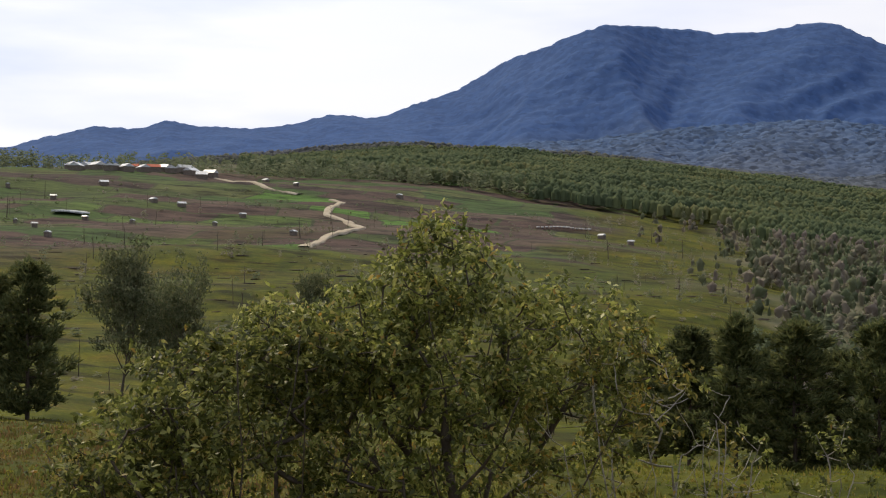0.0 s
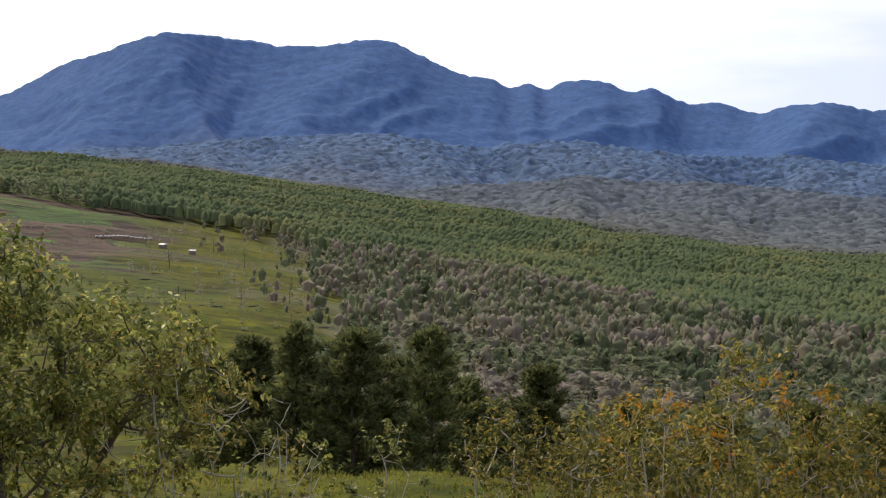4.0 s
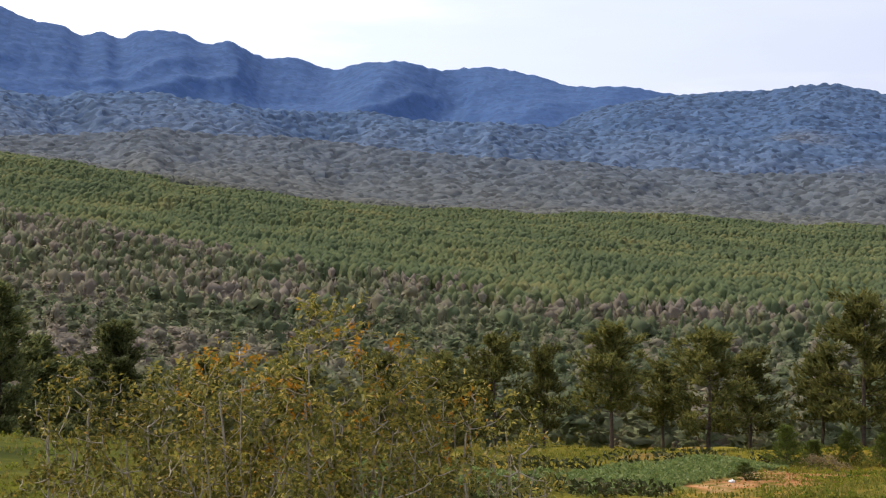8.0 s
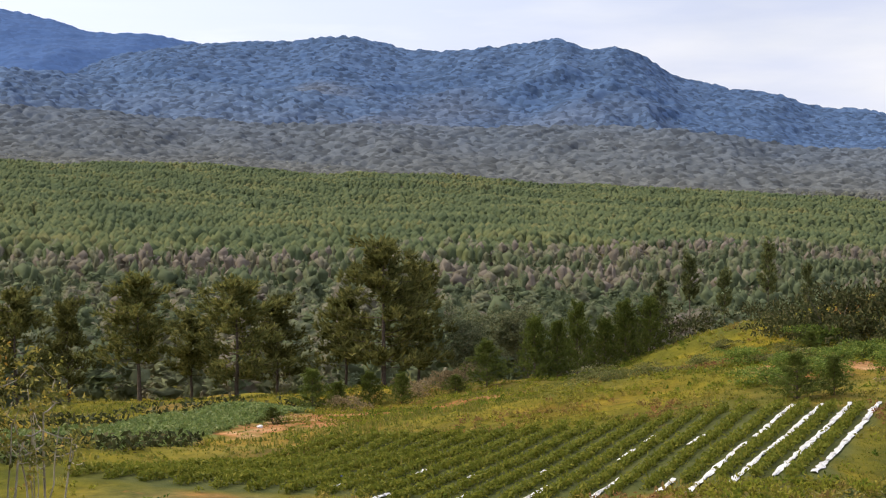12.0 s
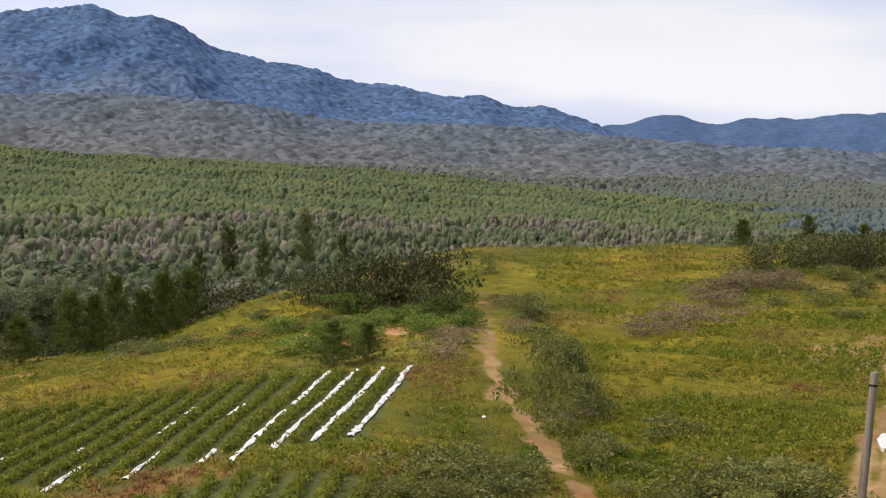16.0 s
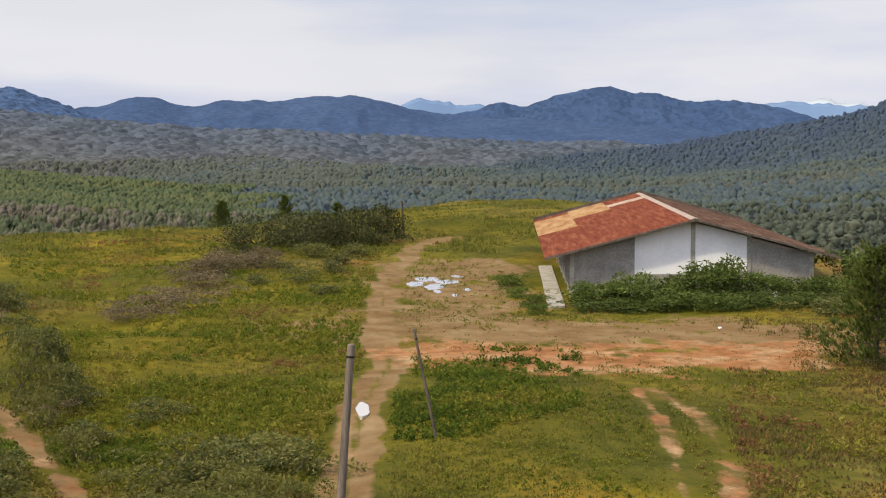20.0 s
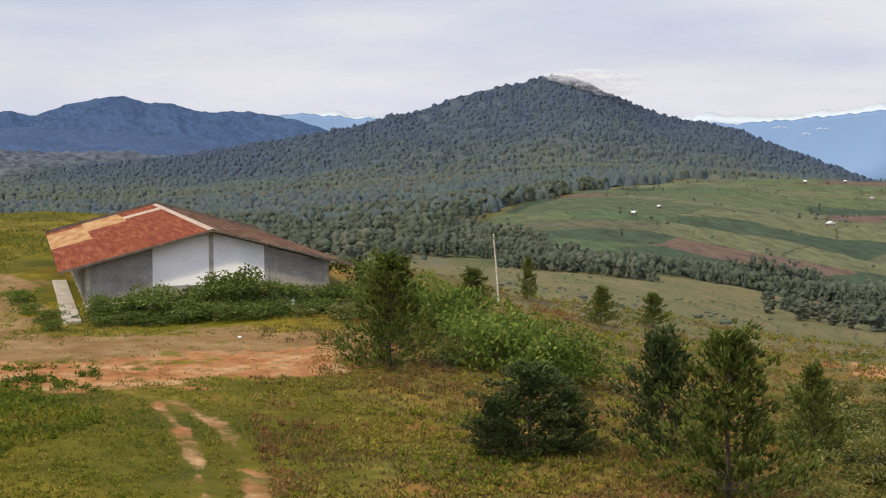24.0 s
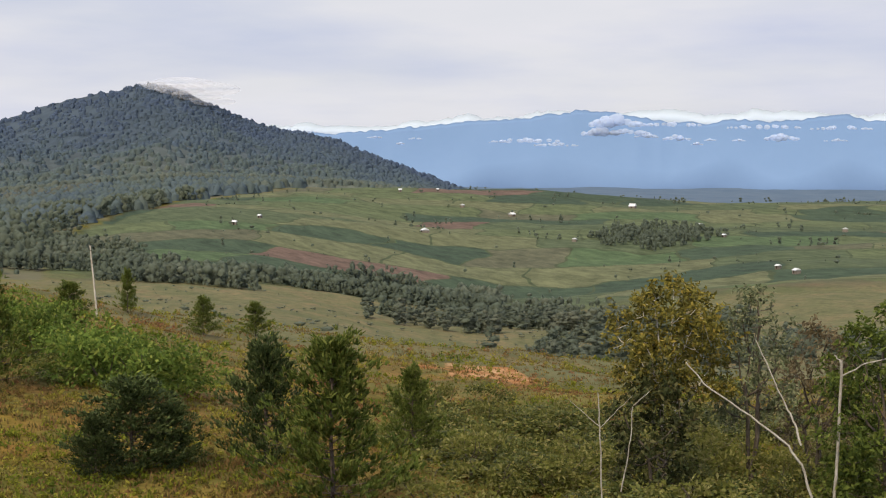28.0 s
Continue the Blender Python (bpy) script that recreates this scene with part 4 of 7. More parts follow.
# stops run from the trees' grey-brown to blue painted in as haze
M_HAZY_HILL_TREES = tint_foliage("hazy_hill_trees", [(0.0, (0.132, 0.142, 0.118)), (0.35, (0.15, 0.155, 0.165)), (0.6, (0.14, 0.175, 0.235)), (1.0, (0.1, 0.155, 0.29))], 0.22, 0.45)
# blue in all these tones is raised to carry the valley's haze
M_VALLEY = tint_foliage("valley_trees", [(0.0, (0.14, 0.172, 0.1)), (0.3, (0.2, 0.215, 0.135)), (0.5, (0.235, 0.228, 0.165)), (0.75, (0.24, 0.215, 0.175)), (1.0, (0.255, 0.225, 0.195))], 0.1, 0.55)

LOW_EDGE = ([-8, 5, 10, 17, 22, 30, 37, 45, 50, 57, 66, 75, 96], [1130, 1040, 970, 930, 850, 660, 610, 575, 620, 720, 890, 1040, 1080])
HIGH_EDGE = ([-8, 5, 10, 16, 24, 31, 38, 48, 57, 66, 75, 85, 96], [2150, 2250, 2300, 2150, 1980, 2080, 2230, 2290, 2240, 2280, 2000, 1720, 1700])


def low_edge(x, y, b):
    return np.interp(b, *LOW_EDGE) + 35 * wave(x, y, 160, 63) + 15 * wave(x, y, 50, 64)


def field_side(d):
    """Bearing at which the farmland meets the forest."""
    return 113 + np.maximum(d - 971, -60) * 0.0187


# pine plantation across the valley
PINE_SHAPE = ring_template([(0.3, 0.44), (0.8, 0.37)], 5)
FAR_PINE_SHAPE = ring_template([(0.35, 0.46), (0.82, 0.4)], 4)
groups = []
for n, d0, d1, form, thin in ((34000, 520, 1250, PINE_SHAPE, 0.0), (70000, 1250, 2400, FAR_PINE_SHAPE, 0.0)):
    x, y, z, b, d = scatter(n, -8, 96, d0, d1, lambda x, y, b, d: (d > low_edge(x, y, b)) & (d < np.interp(b, *HIGH_EDGE) + 40 * wave(x, y, 200, 65)) & (b < 86 - (d - 1150) * 0.004 + 2 * wave(x, y, 220, 61)) & (np.abs(wave(x, y, 260, 62)) > 0.03) & (np.abs(wave(x, y * 2.5, 330, 68)) > 0.02))
    n = len(x)
    groups.append(((x, y, z, rng.uniform(10, 14, n), rng.uniform(5.5, 8, n) * (1 if d1 < 1300 else 1.15), np.clip(0.45 + 0.3 * wave(x, y, 170, 66) + 0.15 * wave(x, y, 45, 67) + rng.normal(0, 0.16, n), 0, 1)), form))
tinted_wood("pine_plantation", "dense dark green pine plantation covering the valley side", groups, M_PLANTATION)
# broadleaf woods behind it, up to the mountains' feet, turning haze blue with distance
FLAT_DOME = ring_template([(0.2, 0.5), (0.72, 0.38)], 5)
groups = []
x, y, z, b, d = scatter(40000, -12, 114, 1650, 3080, lambda x, y, b, d: d > np.interp(b, *HIGH_EDGE) + 40 * wave(x, y, 200, 65) - 10)
n = len(x)
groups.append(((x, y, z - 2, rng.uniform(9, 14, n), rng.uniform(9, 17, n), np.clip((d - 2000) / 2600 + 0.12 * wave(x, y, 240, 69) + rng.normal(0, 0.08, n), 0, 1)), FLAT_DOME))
tinted_wood("broadleaf_hill_wood", "grey-brown broadleaf forest on rising hills, blue-grey with haze farther off", groups, M_HAZY_HILL_TREES)
# forest on the cone mountain, its tint painted towards haze blue up the slope
M_HAZY_CONE_TREES = tint_foliage("hazy_cone_trees", [(0.0, (0.15, 0.172, 0.142)), (0.2, (0.128, 0.165, 0.158)), (0.5, (0.106, 0.145, 0.178)), (1.0, (0.092, 0.128, 0.2))], 0.12, 0.5)
sx, sy, sz, ss = SLOPES["cone_mountain"]
i, k, f = rng.integers(0, ss.shape[0] - 3, 15000), rng.integers(0, ss.shape[1] - 1, 15000), rng.random(15000)
x, y, z, s = (q[i, k] * (1 - f) + q[i, k + 1] * f for q in (sx, sy, sz, ss))
n = len(x)
tinted_wood("cone_forest", "dark forest covering the cone mountain, blue-green with haze", [((x, y, z - 4, rng.uniform(8, 12, n), rng.uniform(8, 14, n), np.clip(s * np.clip((np.degrees(np.arctan2(x, y)) - 88) / 14, 0, 1) + 0.12 * wave(x, y, 180, 69) + rng.normal(0, 0.08, n), 0, 1)), FLAT_DOME)], M_HAZY_CONE_TREES)
# woods beyond the yard, in the same haze-tinted colours
x, y, z, b, d = scatter(8000, 84, 122, 1000, 1900, lambda x, y, b, d: b < field_side(d))
n = len(x)
tinted_wood("valley_broadleaf_wood", "grey-green broadleaf forest in the valley", [((x, y, z - 2, rng.uniform(9, 14, n), rng.uniform(8, 14, n), np.clip(0.28 + 0.12 * wave(x, y, 160, 69) + rng.normal(0, 0.1, n), 0, 1)), FLAT_DOME)], M_HAZY_CONE_TREES)
# mixed young wood in the valley bottom
ROUND = [(0.12, 0.1), (0.35, 0.42), (0.65, 0.5), (0.9, 0.3), (1.0, 0.05)]
POINTED = [(0.1, 0.28), (0.35, 0.42), (0.7, 0.25), (1.0, 0.03)]
TALL = [(0.05, 0.1), (0.3, 0.3), (0.6, 0.34), (0.9, 0.2), (1.0, 0.05)]


def mixed(n, b0, b1, d0, d1, tris, size, keep=None, low=6.0, high=13.0, tints=(0.0, 1.0), narrow=1.0, loose=0):
    x, y, z, b, d = scatter(n, b0, b1, d0, d1, keep)
    k = rng.integers(0, 6, len(x))
    brown = np.clip(0.5 + 0.5 * wave(x, y, 190, 71) + 0.35 * wave(x, y, 60, 72) - 0.3 * np.clip((b - 24) / 14, 0, 1) + 0.4 * np.clip((d - low_edge(x, y, b) + 90) / 40, 0, 1) * (b < 80) + rng.normal(0, 0.24, len(x)), 0, 1) * (tints[1] - tints[0]) + tints[0]
    out = []
    for j, prof in enumerate((ROUND, POINTED, TALL, ROUND, POINTED, TALL)):
        s = k == j
        t = np.where(j in (1, 4), brown[s] * 0.45, brown[s])
        h = low + (high - low) * rng.random(s.sum()) ** 1.4
        form = crown_template(tris, 80 + j, prof, size, loose) if tris else cloud_template(loose, 80 + j, prof, size)
        out.append(((x[s], y[s], z[s], h, h * rng.uniform(0.5, 1.0, s.sum()) * narrow, t), form))
    return out


slope_open = lambda x, y, b, d: (d < low_edge(x, y, b) + 30) & ((d > 300) | (b < 70)) & (b > 15.5 + wave(x, y, 120, 73) * 2.5 + wave(x, y, 35, 74) * 1.5 + rng.normal(0, 1.6, len(b)) - (d - 450) * 0.005) & (b < 100)
groups = mixed(22000, 4, 100, 430, 1160, 2, 0.36, slope_open, 7, 14, narrow=0.68, loose=14)
groups += mixed(1900, 8, 58, 165, 450, 4, 0.16, slope_open, 6, 12, narrow=0.7, loose=120)
groups += mixed(500, 58, 76, 300, 450, 4, 0.16, slope_open, 6, 12, narrow=0.7, loose=120)
groups += mixed(500, 5, 18, 330, 1000, 0, 0.12, lambda x, y, b, d: wave(x, y, 90, 78) > 0.1, tints=(0.4, 1.0), low=2, high=7, narrow=0.9, loose=40)
tinted_wood("valley_wood", "mixed green and leafless brown young trees filling the valley", groups, M_VALLEY, 0.085)
# shrubs and a far row of pines on the cleared slope
groups = mixed(2200, -18, 12, 200, 900, 0, 0.3, lambda x, y, b, d: wave(x, y, 60, 79) > 0, low=0.5, high=1.8, tints=(0.0, 0.8), narrow=2.2, loose=22)
groups += mixed(60, -18, 10, 240, 800, 0, 0.12, low=3, high=6, tints=(0.2, 0.7), narrow=0.9, loose=90)
groups += mixed(420, -18, 4, 1030, 1140, 0, 0.15, loose=40, low=9, high=15, tints=(0.0, 0.2))
tinted_wood("slope_shrubs", "scattered shrubs on the cleared green slope", groups, M_VALLEY)


def bare_trunk_template(seed):
    """A thin standing trunk with a few broken side branches."""
    r = np.random.default_rng(seed)
    lines = [(np.array([(0, 0, 0), (0.02, 0.01, 0.4), (0.0, 0.03, 0.75), (0.03, 0.02, 1.0)]), (0.018, 0.014, 0.009, 0.004))]
    for k in range(5):
        h, a, l = r.uniform(0.45, 0.95), r.uniform(0, 6.283), r.uniform(0.06, 0.16)
        lines.append((np.array([(0.01, 0.02, h), (l * math.cos(a), l * math.sin(a), h + 0.1)]), (0.006, 0.003)))
    vs, fs = [], []
    for q, w in lines:
        v, f = tube(q, w, 4)
        fs += [tuple(i + len(vs) for i in c) for c in f]
        vs += v
    fs = [t for a, b, c, d in fs for t in ((a, b, c), (a, c, d))]
    return np.array(vs), np.array(fs)


pieces = []
for k in range(3):
    x, y, z, b, d = scatter(34, -18, 14 + k, 200, 820)
    h = rng.uniform(3, 10, len(x))
    pieces.append(planted(x, y, z - 0.3, h, h * rng.uniform(0.8, 1.6, len(x)), bare_trunk_template(90 + k), 0.002))
wood("standing_trunks", "thin bare trunks left standing on the cleared slope", pieces, M_BARK)
# felled logs and brush rows lying along the slope
pieces = []
x, y, z, b, d = scatter(220, -18, 13, 200, 620)
LOG = tube([(-0.5, 0, 0), (0, 0.02, 0.0), (0.5, 0, 0)], (0.035, 0.035, 0.02), 5)
LOG = (np.array(LOG[0]), np.array([t for a, b_, c, e in LOG[1] for t in ((a, b_, c), (a, c, e))]))
l = rng.uniform(2, 8, len(x))
pieces.append(planted(x, y, z + 0.12, l, l, LOG, 0.0))
wood("felled_logs", "felled grey logs lying about the cleared slope", pieces, M_BARK)
# wooded gully below the far farmland
GULLY = [(112.6, 820), (115, 700), (117.7, 640), (121.3, 690), (125, 740), (128.4, 690), (131.3, 560), (134, 450), (137, 400)]
gully = lambda x, y, b, d: along(x, y, GULLY) < 26 + 34 * wave(x, y, 80, 76) - 14 * (b > 130)
groups = mixed(10000, 110, 140, 580, 900, 2, 0.34, gully, 3.5, 9.5, (0.0, 0.5), narrow=1.0, loose=12)
groups += mixed(1500, 110, 140, 380, 580, 5, 0.16, gully, 4, 9, (0.1, 0.7), narrow=1.1, loose=110)
groups += mixed(3200, 98, 122, 660, 1250, 2, 0.34, loose=22, keep=lambda x, y, b, d: b < field_side(d) + wave(x, y, 80, 77), low=6, high=14, tints=(0.0, 0.6), narrow=1.1)
groups += mixed(900, 118, 146, 850, 1500, 2, 0.4, lambda x, y, b, d: wave(x, y, 120, 84) > 0.72, 3, 6, (0.0, 0.15), loose=14)
groups += mixed(700, 133.2, 139, 930, 1080, 2, 0.4, lambda x, y, b, d: np.hypot((b - 136) / 2.4, (d - 1000) / 60) < 1 + 0.2 * wave(x, y, 40, 85), 4, 7, (0.0, 0.12), loose=14)
groups += mixed(300, 131, 146, 280, 430, 5, 0.16, loose=140, keep= lambda x, y, b, d: np.abs(d - 320) < 40, low=3, high=7, tints=(0.0, 0.5))
groups += mixed(9000, 114, 148, 700, 1500, 1, 0.4, lambda x, y, b, d: (np.abs(wave(x, y, 150, 86)) < 0.035) & (b > field_side(d) + 1), 1.5, 4.5, (0.0, 0.4), narrow=1.3, loose=8)
groups += mixed(1100, 111, 142, 140, 540, 1, 0.3, lambda x, y, b, d: wave(x, y, 45, 87) > -0.1, 0.5, 1.7, (0.2, 0.9), narrow=2.0, loose=26)
tinted_wood("gully_wood", "dark green wood along the gully below the farmland", groups, M_GULLY_TREES)


# ---- trees one by one ----
def leaf_quads(centres, ways, size, spread, r):
    """Folded leaf blades round the given points."""
    n = len(centres)
    c = centres + r.normal(0, spread, (n, 3))
    d = ways + r.normal(0, 0.6, (n, 3))
    d /= np.linalg.norm(d, axis=1, keepdims=True) + 1e-9
    s = np.cross(d, r.normal(0, 1, (n, 3)))
    s /= np.linalg.norm(s, axis=1, keepdims=True) + 1e-9
    k = size * r.uniform(0.6, 1.3, (n, 1))
    v = np.stack([c - d * k, c + s * k * 0.42 - d * k * 0.1, c + d * k, c - s * k * 0.42 - d * k * 0.1], 1)
    v[:, 2, 2] -= 0.25 * k[:, 0]
    return v.reshape(-1, 3), np.arange(4 * n).reshape(-1, 4)


def grow(base, way, length, radius, levels, forks, spread, lift, r, wiggle=0.12, shrink=0.62):
    """Branches as (points, radii, level), from a trunk outward."""
    out = []

    def limb(p, d, ln, rad, level):
        pts, rads = [p.copy()], [rad]
        q, e = p.copy(), d.copy()
        segs = 5 if level < 2 else 4
        for i in range(segs):
            e = e + r.normal(0, wiggle, 3) + np.array((0, 0, lift * 0.12))
            e /= np.linalg.norm(e)
            q = q + e * ln / segs
            pts.append(q.copy())
            rads.append(rad * (1 - 0.75 * (i + 1) / segs) + 0.002)
        out.append((np.array(pts), rads, level))
        if level >= levels:
            return
        for j in range(forks[level]):
            f = r.uniform(0.35 if level == 0 else 0.25, 1.0)
            k = min(int(f * segs), segs - 1)
            at_p = pts[k] + (pts[k + 1] - pts[k]) * (f * segs - k)
            a = r.uniform(0, 6.283)
            side = np.array((math.cos(a), math.sin(a), 0.0))
            nd = e * (1 - spread) + side * spread + np.array((0, 0, lift * 0.25))
            nd /= np.linalg.norm(nd)
            limb(at_p, nd, ln * shrink * r.uniform(0.75, 1.25), rads[k] * 0.55, level + 1)

    limb(np.array(base, float), np.array(way, float), length, radius, 0)
    return out


def broadleaf_tree(name, label, base, height, seed, leaf_mat, bark, leaves=34, leaf=0.075, forks=(7, 5, 5), spread=0.62, lift=0.5, lean=(0, 0), trunk=0.16, stems=1, bare=0.1, group="", squash=1.0, clump=0.14, thin=0.62, wiggle=0.12):
    r = np.random.default_rng(seed)
    thing = new(name)
    thing.location = base
    tagged(thing, label, "tree", group)
    twigs, wood_parts = [], []
    for s in range(stems):
        a = r.uniform(0, 6.283)
        tilt = 0.0 if stems == 1 else r.uniform(0.25, 0.6)
        way = np.array((math.cos(a) * tilt + lean[0], math.sin(a) * tilt + lean[1], 1.0))
        br = grow((0.1 * math.cos(a) * (stems > 1), 0.1 * math.sin(a) * (stems > 1), -0.3), way / np.linalg.norm(way), height * 0.52, trunk * (1 if stems == 1 else 0.55), 3, forks, spread, lift, r, wiggle)
        wood_parts.append(br)
    top = max(p[0][:, 2].max() for br in wood_parts for p in br)
    k = height / top
    for br in wood_parts:
        for i, (p, w, l) in enumerate(br):
            p *= k
            p[:, :2] *= squash
    for i, br in enumerate(wood_parts):
        child("trunk" if i == 0 else "stem", tubes_mesh("trunk", [(p, w) for p, w, l in br if l == 0], bark, 9), thing)
    limbs = [(p, w) for br in wood_parts for p, w, l in br if l == 1]
    for p, w in limbs:
        child("limb", tubes_mesh("limb", [(p, w)], bark, 6), thing)
    child("branchwork", tubes_mesh("branchwork", [(p, w) for br in wood_parts for p, w, l in br if l >= 2], bark, 3), thing)["kind"] = "stuff"
    cs, ds = [], []
    for br in wood_parts:
        for p, w, l in br:
            if l >= 2 and r.random() > bare:
                m = leaves if l == 3 else leaves // 2
                heads = 4 if l == 3 else 2
                t = np.sqrt(r.uniform(0.15, 1, heads)) * (len(p) - 1)
                t[0] = len(p) - 1.001
                t = t[r.integers(0, heads, m)] + r.normal(0, 0.12, m)
                t = np.clip(t, 0, len(p) - 1.001)
                j = np.minimum(t.astype(int), len(p) - 2)
                cs.append(p[j] + (p[j + 1] - p[j]) * (t - j)[:, None] + r.normal(0, clump, (m, 3)) * (1, 1, 0.7))
                ds.append(np.repeat((p[-1] - p[0])[None] / (np.linalg.norm(p[-1] - p[0]) + 1e-6), m, 0) + (0, 0, 0.3))
    v, f = leaf_quads(np.vstack(cs), np.vstack(ds), leaf, leaf * 0.5, r)
    child("crown", mesh_of("crown", v, f, leaf_mat), thing)["kind"] = "stuff"
    return thing


def leafy_shoots(centres, outward, per, clump, leaf, r, droop):
    """Leaves set along short twigs that stand out from the clump centres."""
    shoots, along_n = max(3, per // 9), 9
    c = np.repeat(centres, shoots, 0)
    o = np.repeat(outward, shoots, 0)
    d = o * 0.45 + r.normal(0, 0.6, c.shape) + (0, 0, 0.5)
    d /= np.linalg.norm(d, axis=1, keepdims=True)
    p0 = c + r.normal(0, 0.55 * clump, c.shape) * (1, 1, 0.8)
    ln = clump * r.uniform(0.7, 2.1, (len(c), 1))
    t = np.linspace(0.1, 1.0, along_n)[None, :, None]
    pos = p0[:, None] + d[:, None] * ln[:, None] * t - np.array((0, 0, 0.22)) * ln[:, None] * t * t
    side = np.cross(np.repeat(d[:, None], along_n, 1), r.normal(0, 1, pos.shape))
    side /= np.linalg.norm(side, axis=2, keepdims=True) + 1e-9
    ways = 0.45 * d[:, None] + 0.9 * side - np.array((0, 0, 0.25 + droop))
    return leaf_quads(pos.reshape(-1, 3), ways.reshape(-1, 3), leaf, leaf * 0.5, r)


def shade_tree(name, label, base, height, low, wide, clumps, per, seed, leaf_mat, bark, leaf=0.062, clump=0.2, trunk=0.15, stems=1, fork=0.3, full=0.3, bare=0.0, group="", limbs=7, lumpy=0.25, droop=0.0, power=0.85, lobes=None, facing=0.0, turned=None):
    """A tree whose limbs reach out to leafy clumps within a lumpy dome."""
    r = np.random.default_rng(seed)
    thing = new(name)
    thing.location = base
    tagged(thing, label, "tree", group)
    hq = 1 - (1 - low) * r.uniform(0.0, 1, clumps) ** 0.75
    a = r.uniform(0, 6.283, clumps)
    ph = r.uniform(0, 6.283, 3)
    rad = wide * np.minimum(1, (1 - hq) / full) ** power * (1 + lumpy * (np.sin(2 * a + ph[0]) + np.sin(3 * a + ph[1] + hq * 9) + np.sin(5 * a + ph[2] - hq * 14)) / 1.8) + 0.03 * height
    rr = rad * np.sqrt(r.uniform(0.08, 1, clumps))
    cen = np.stack([rr * np.cos(a), rr * np.sin(a), hq * height], -1)
    out = cen - np.array((0, 0, height * (low + 0.35 * (1 - low))))
    if lobes:
        cs, os_ = [], []
        f = radians(facing)
        for across, away, up, rx, rz, n in lobes:
            u = r.normal(0, 1, (n, 3))
            u /= np.linalg.norm(u, axis=1, keepdims=True)
            q = u * r.uniform(0.12, 1, (n, 1)) ** 0.45 * (rx, rx * 0.9, rz)
            q = q + (across, away, up)
            cs.append(np.stack([q[:, 0] * math.cos(f) + q[:, 1] * math.sin(f), -q[:, 0] * math.sin(f) + q[:, 1] * math.cos(f), q[:, 2]], -1))
            os_.append(np.stack([u[:, 0] * math.cos(f) + u[:, 1] * math.sin(f), -u[:, 0] * math.sin(f) + u[:, 1] * math.cos(f), u[:, 2]], -1))
        cen, out = np.vstack(cs), np.vstack(os_)
        clumps = len(cen)
    out = out / (np.linalg.norm(out, axis=1, keepdims=True) + 1e-6)
    pos, par, kind = [np.array((0.0, 0.0, -0.3))], [-1], [0]

    def run(i0, p1, n, k, sag):
        p0 = pos[i0]
        ln = np.linalg.norm(p1 - p0)
        i = i0
        for j in range(1, n + 1):
            t = j / n
            q = p0 + (p1 - p0) * t + r.normal(0, 0.032 * ln / n ** 0.5, 3) * (j < n)
            q = q + np.array((0, 0, -sag * ln * math.sin(3.14 * t)))
            pos.append(q)
            par.append(i)
            kind.append(k)
            i = len(pos) - 1
        return i

    forks = []
    for s in range(stems):
        b = 6.283 * (s + r.uniform(0, 0.6)) / stems
        o = 0.0 if stems == 1 else wide * 0.22
        forks.append(run(0, np.array((o * math.cos(b), o * math.sin(b), height * fork * r.uniform(0.85, 1.15))), 5, 0, 0.0))
    paths = []
    for j in range(limbs):
        b = 6.283 * (j + r.uniform(-0.3, 0.3)) / limbs
        hh = r.uniform(low + 0.2 * (1 - low), 0.94)
        q = min(1.0, (1 - hh) / full) ** power * wide * r.uniform(0.5, 0.85)
        i = run(forks[j % stems], np.array((q * math.cos(b), q * math.sin(b), hh * height)), 7, j + 1, 0.1)
        paths.append(i)
    mid = np.array((0, 0, height * fork))
    for c in cen[np.argsort(np.linalg.norm(cen - mid, axis=1))]:
        P = np.array(pos)
        d = np.linalg.norm(P - c, axis=1) + 0.6 * np.maximum(0, P[:, 2] - c[2] + 0.1) + 0.35 * np.linalg.norm(P - mid, axis=1) * (np.linalg.norm(P - mid, axis=1) > np.linalg.norm(c - mid)) * 3
        d[:3] += 9
        run(int(np.argmin(d)), c, 3, 99, 0.06)
    n = len(pos)
    P, load = np.array(pos), np.zeros(n)
    kids = [[] for _ in range(n)]
    for i in range(n - 1, 0, -1):
        load[i] = max(load[i], 1)
        load[par[i]] += load[i] if kind[i] != kind[par[i]] or len(kids[par[i]]) else load[i]
        kids[par[i]].append(i)
    wid = trunk * (load / load[1:].max()) ** 0.55 + 0.003
    runs = {k: [] for k in set(kind) | set(range(limbs + 1)) | {99}}
    for i in range(1, n):
        p = par[i]
        if runs[kind[i]] and runs[kind[i]][-1][-1] == p and i - p == 1:
            runs[kind[i]][-1].append(i)
        else:
            runs[kind[i]].append([p, i])
    bole = [child("trunk" if j == 0 else "stem", tubes_mesh("trunk", [(P[q], [wid[max(i, 1)] for i in q])], bark, 9), thing) for j, q in enumerate(runs[0])]
    for k in range(1, limbs + 1):
        child("limb", tubes_mesh("limb", [(P[q], [min(wid[max(i, 1)], wid[q[1]] * 1.2) for i in q]) for q in runs[k]], bark, 6), bole[(k - 1) % len(bole)])
    child("branchwork", tubes_mesh("branchwork", [(P[q], [min(wid[max(i, 1)], wid[q[1]] * 1.2) for i in q]) for q in runs[99]], bark, 3), thing)["kind"] = "stuff"
    keep = r.random(clumps) >= bare
    live, out = cen[keep], out[keep]
    late = np.zeros(len(live), bool) if turned is None else r.random(len(live)) < np.clip((live[:, 2] / live[:, 2].max() - 0.88) * 1.4, 0.02, 0.1)
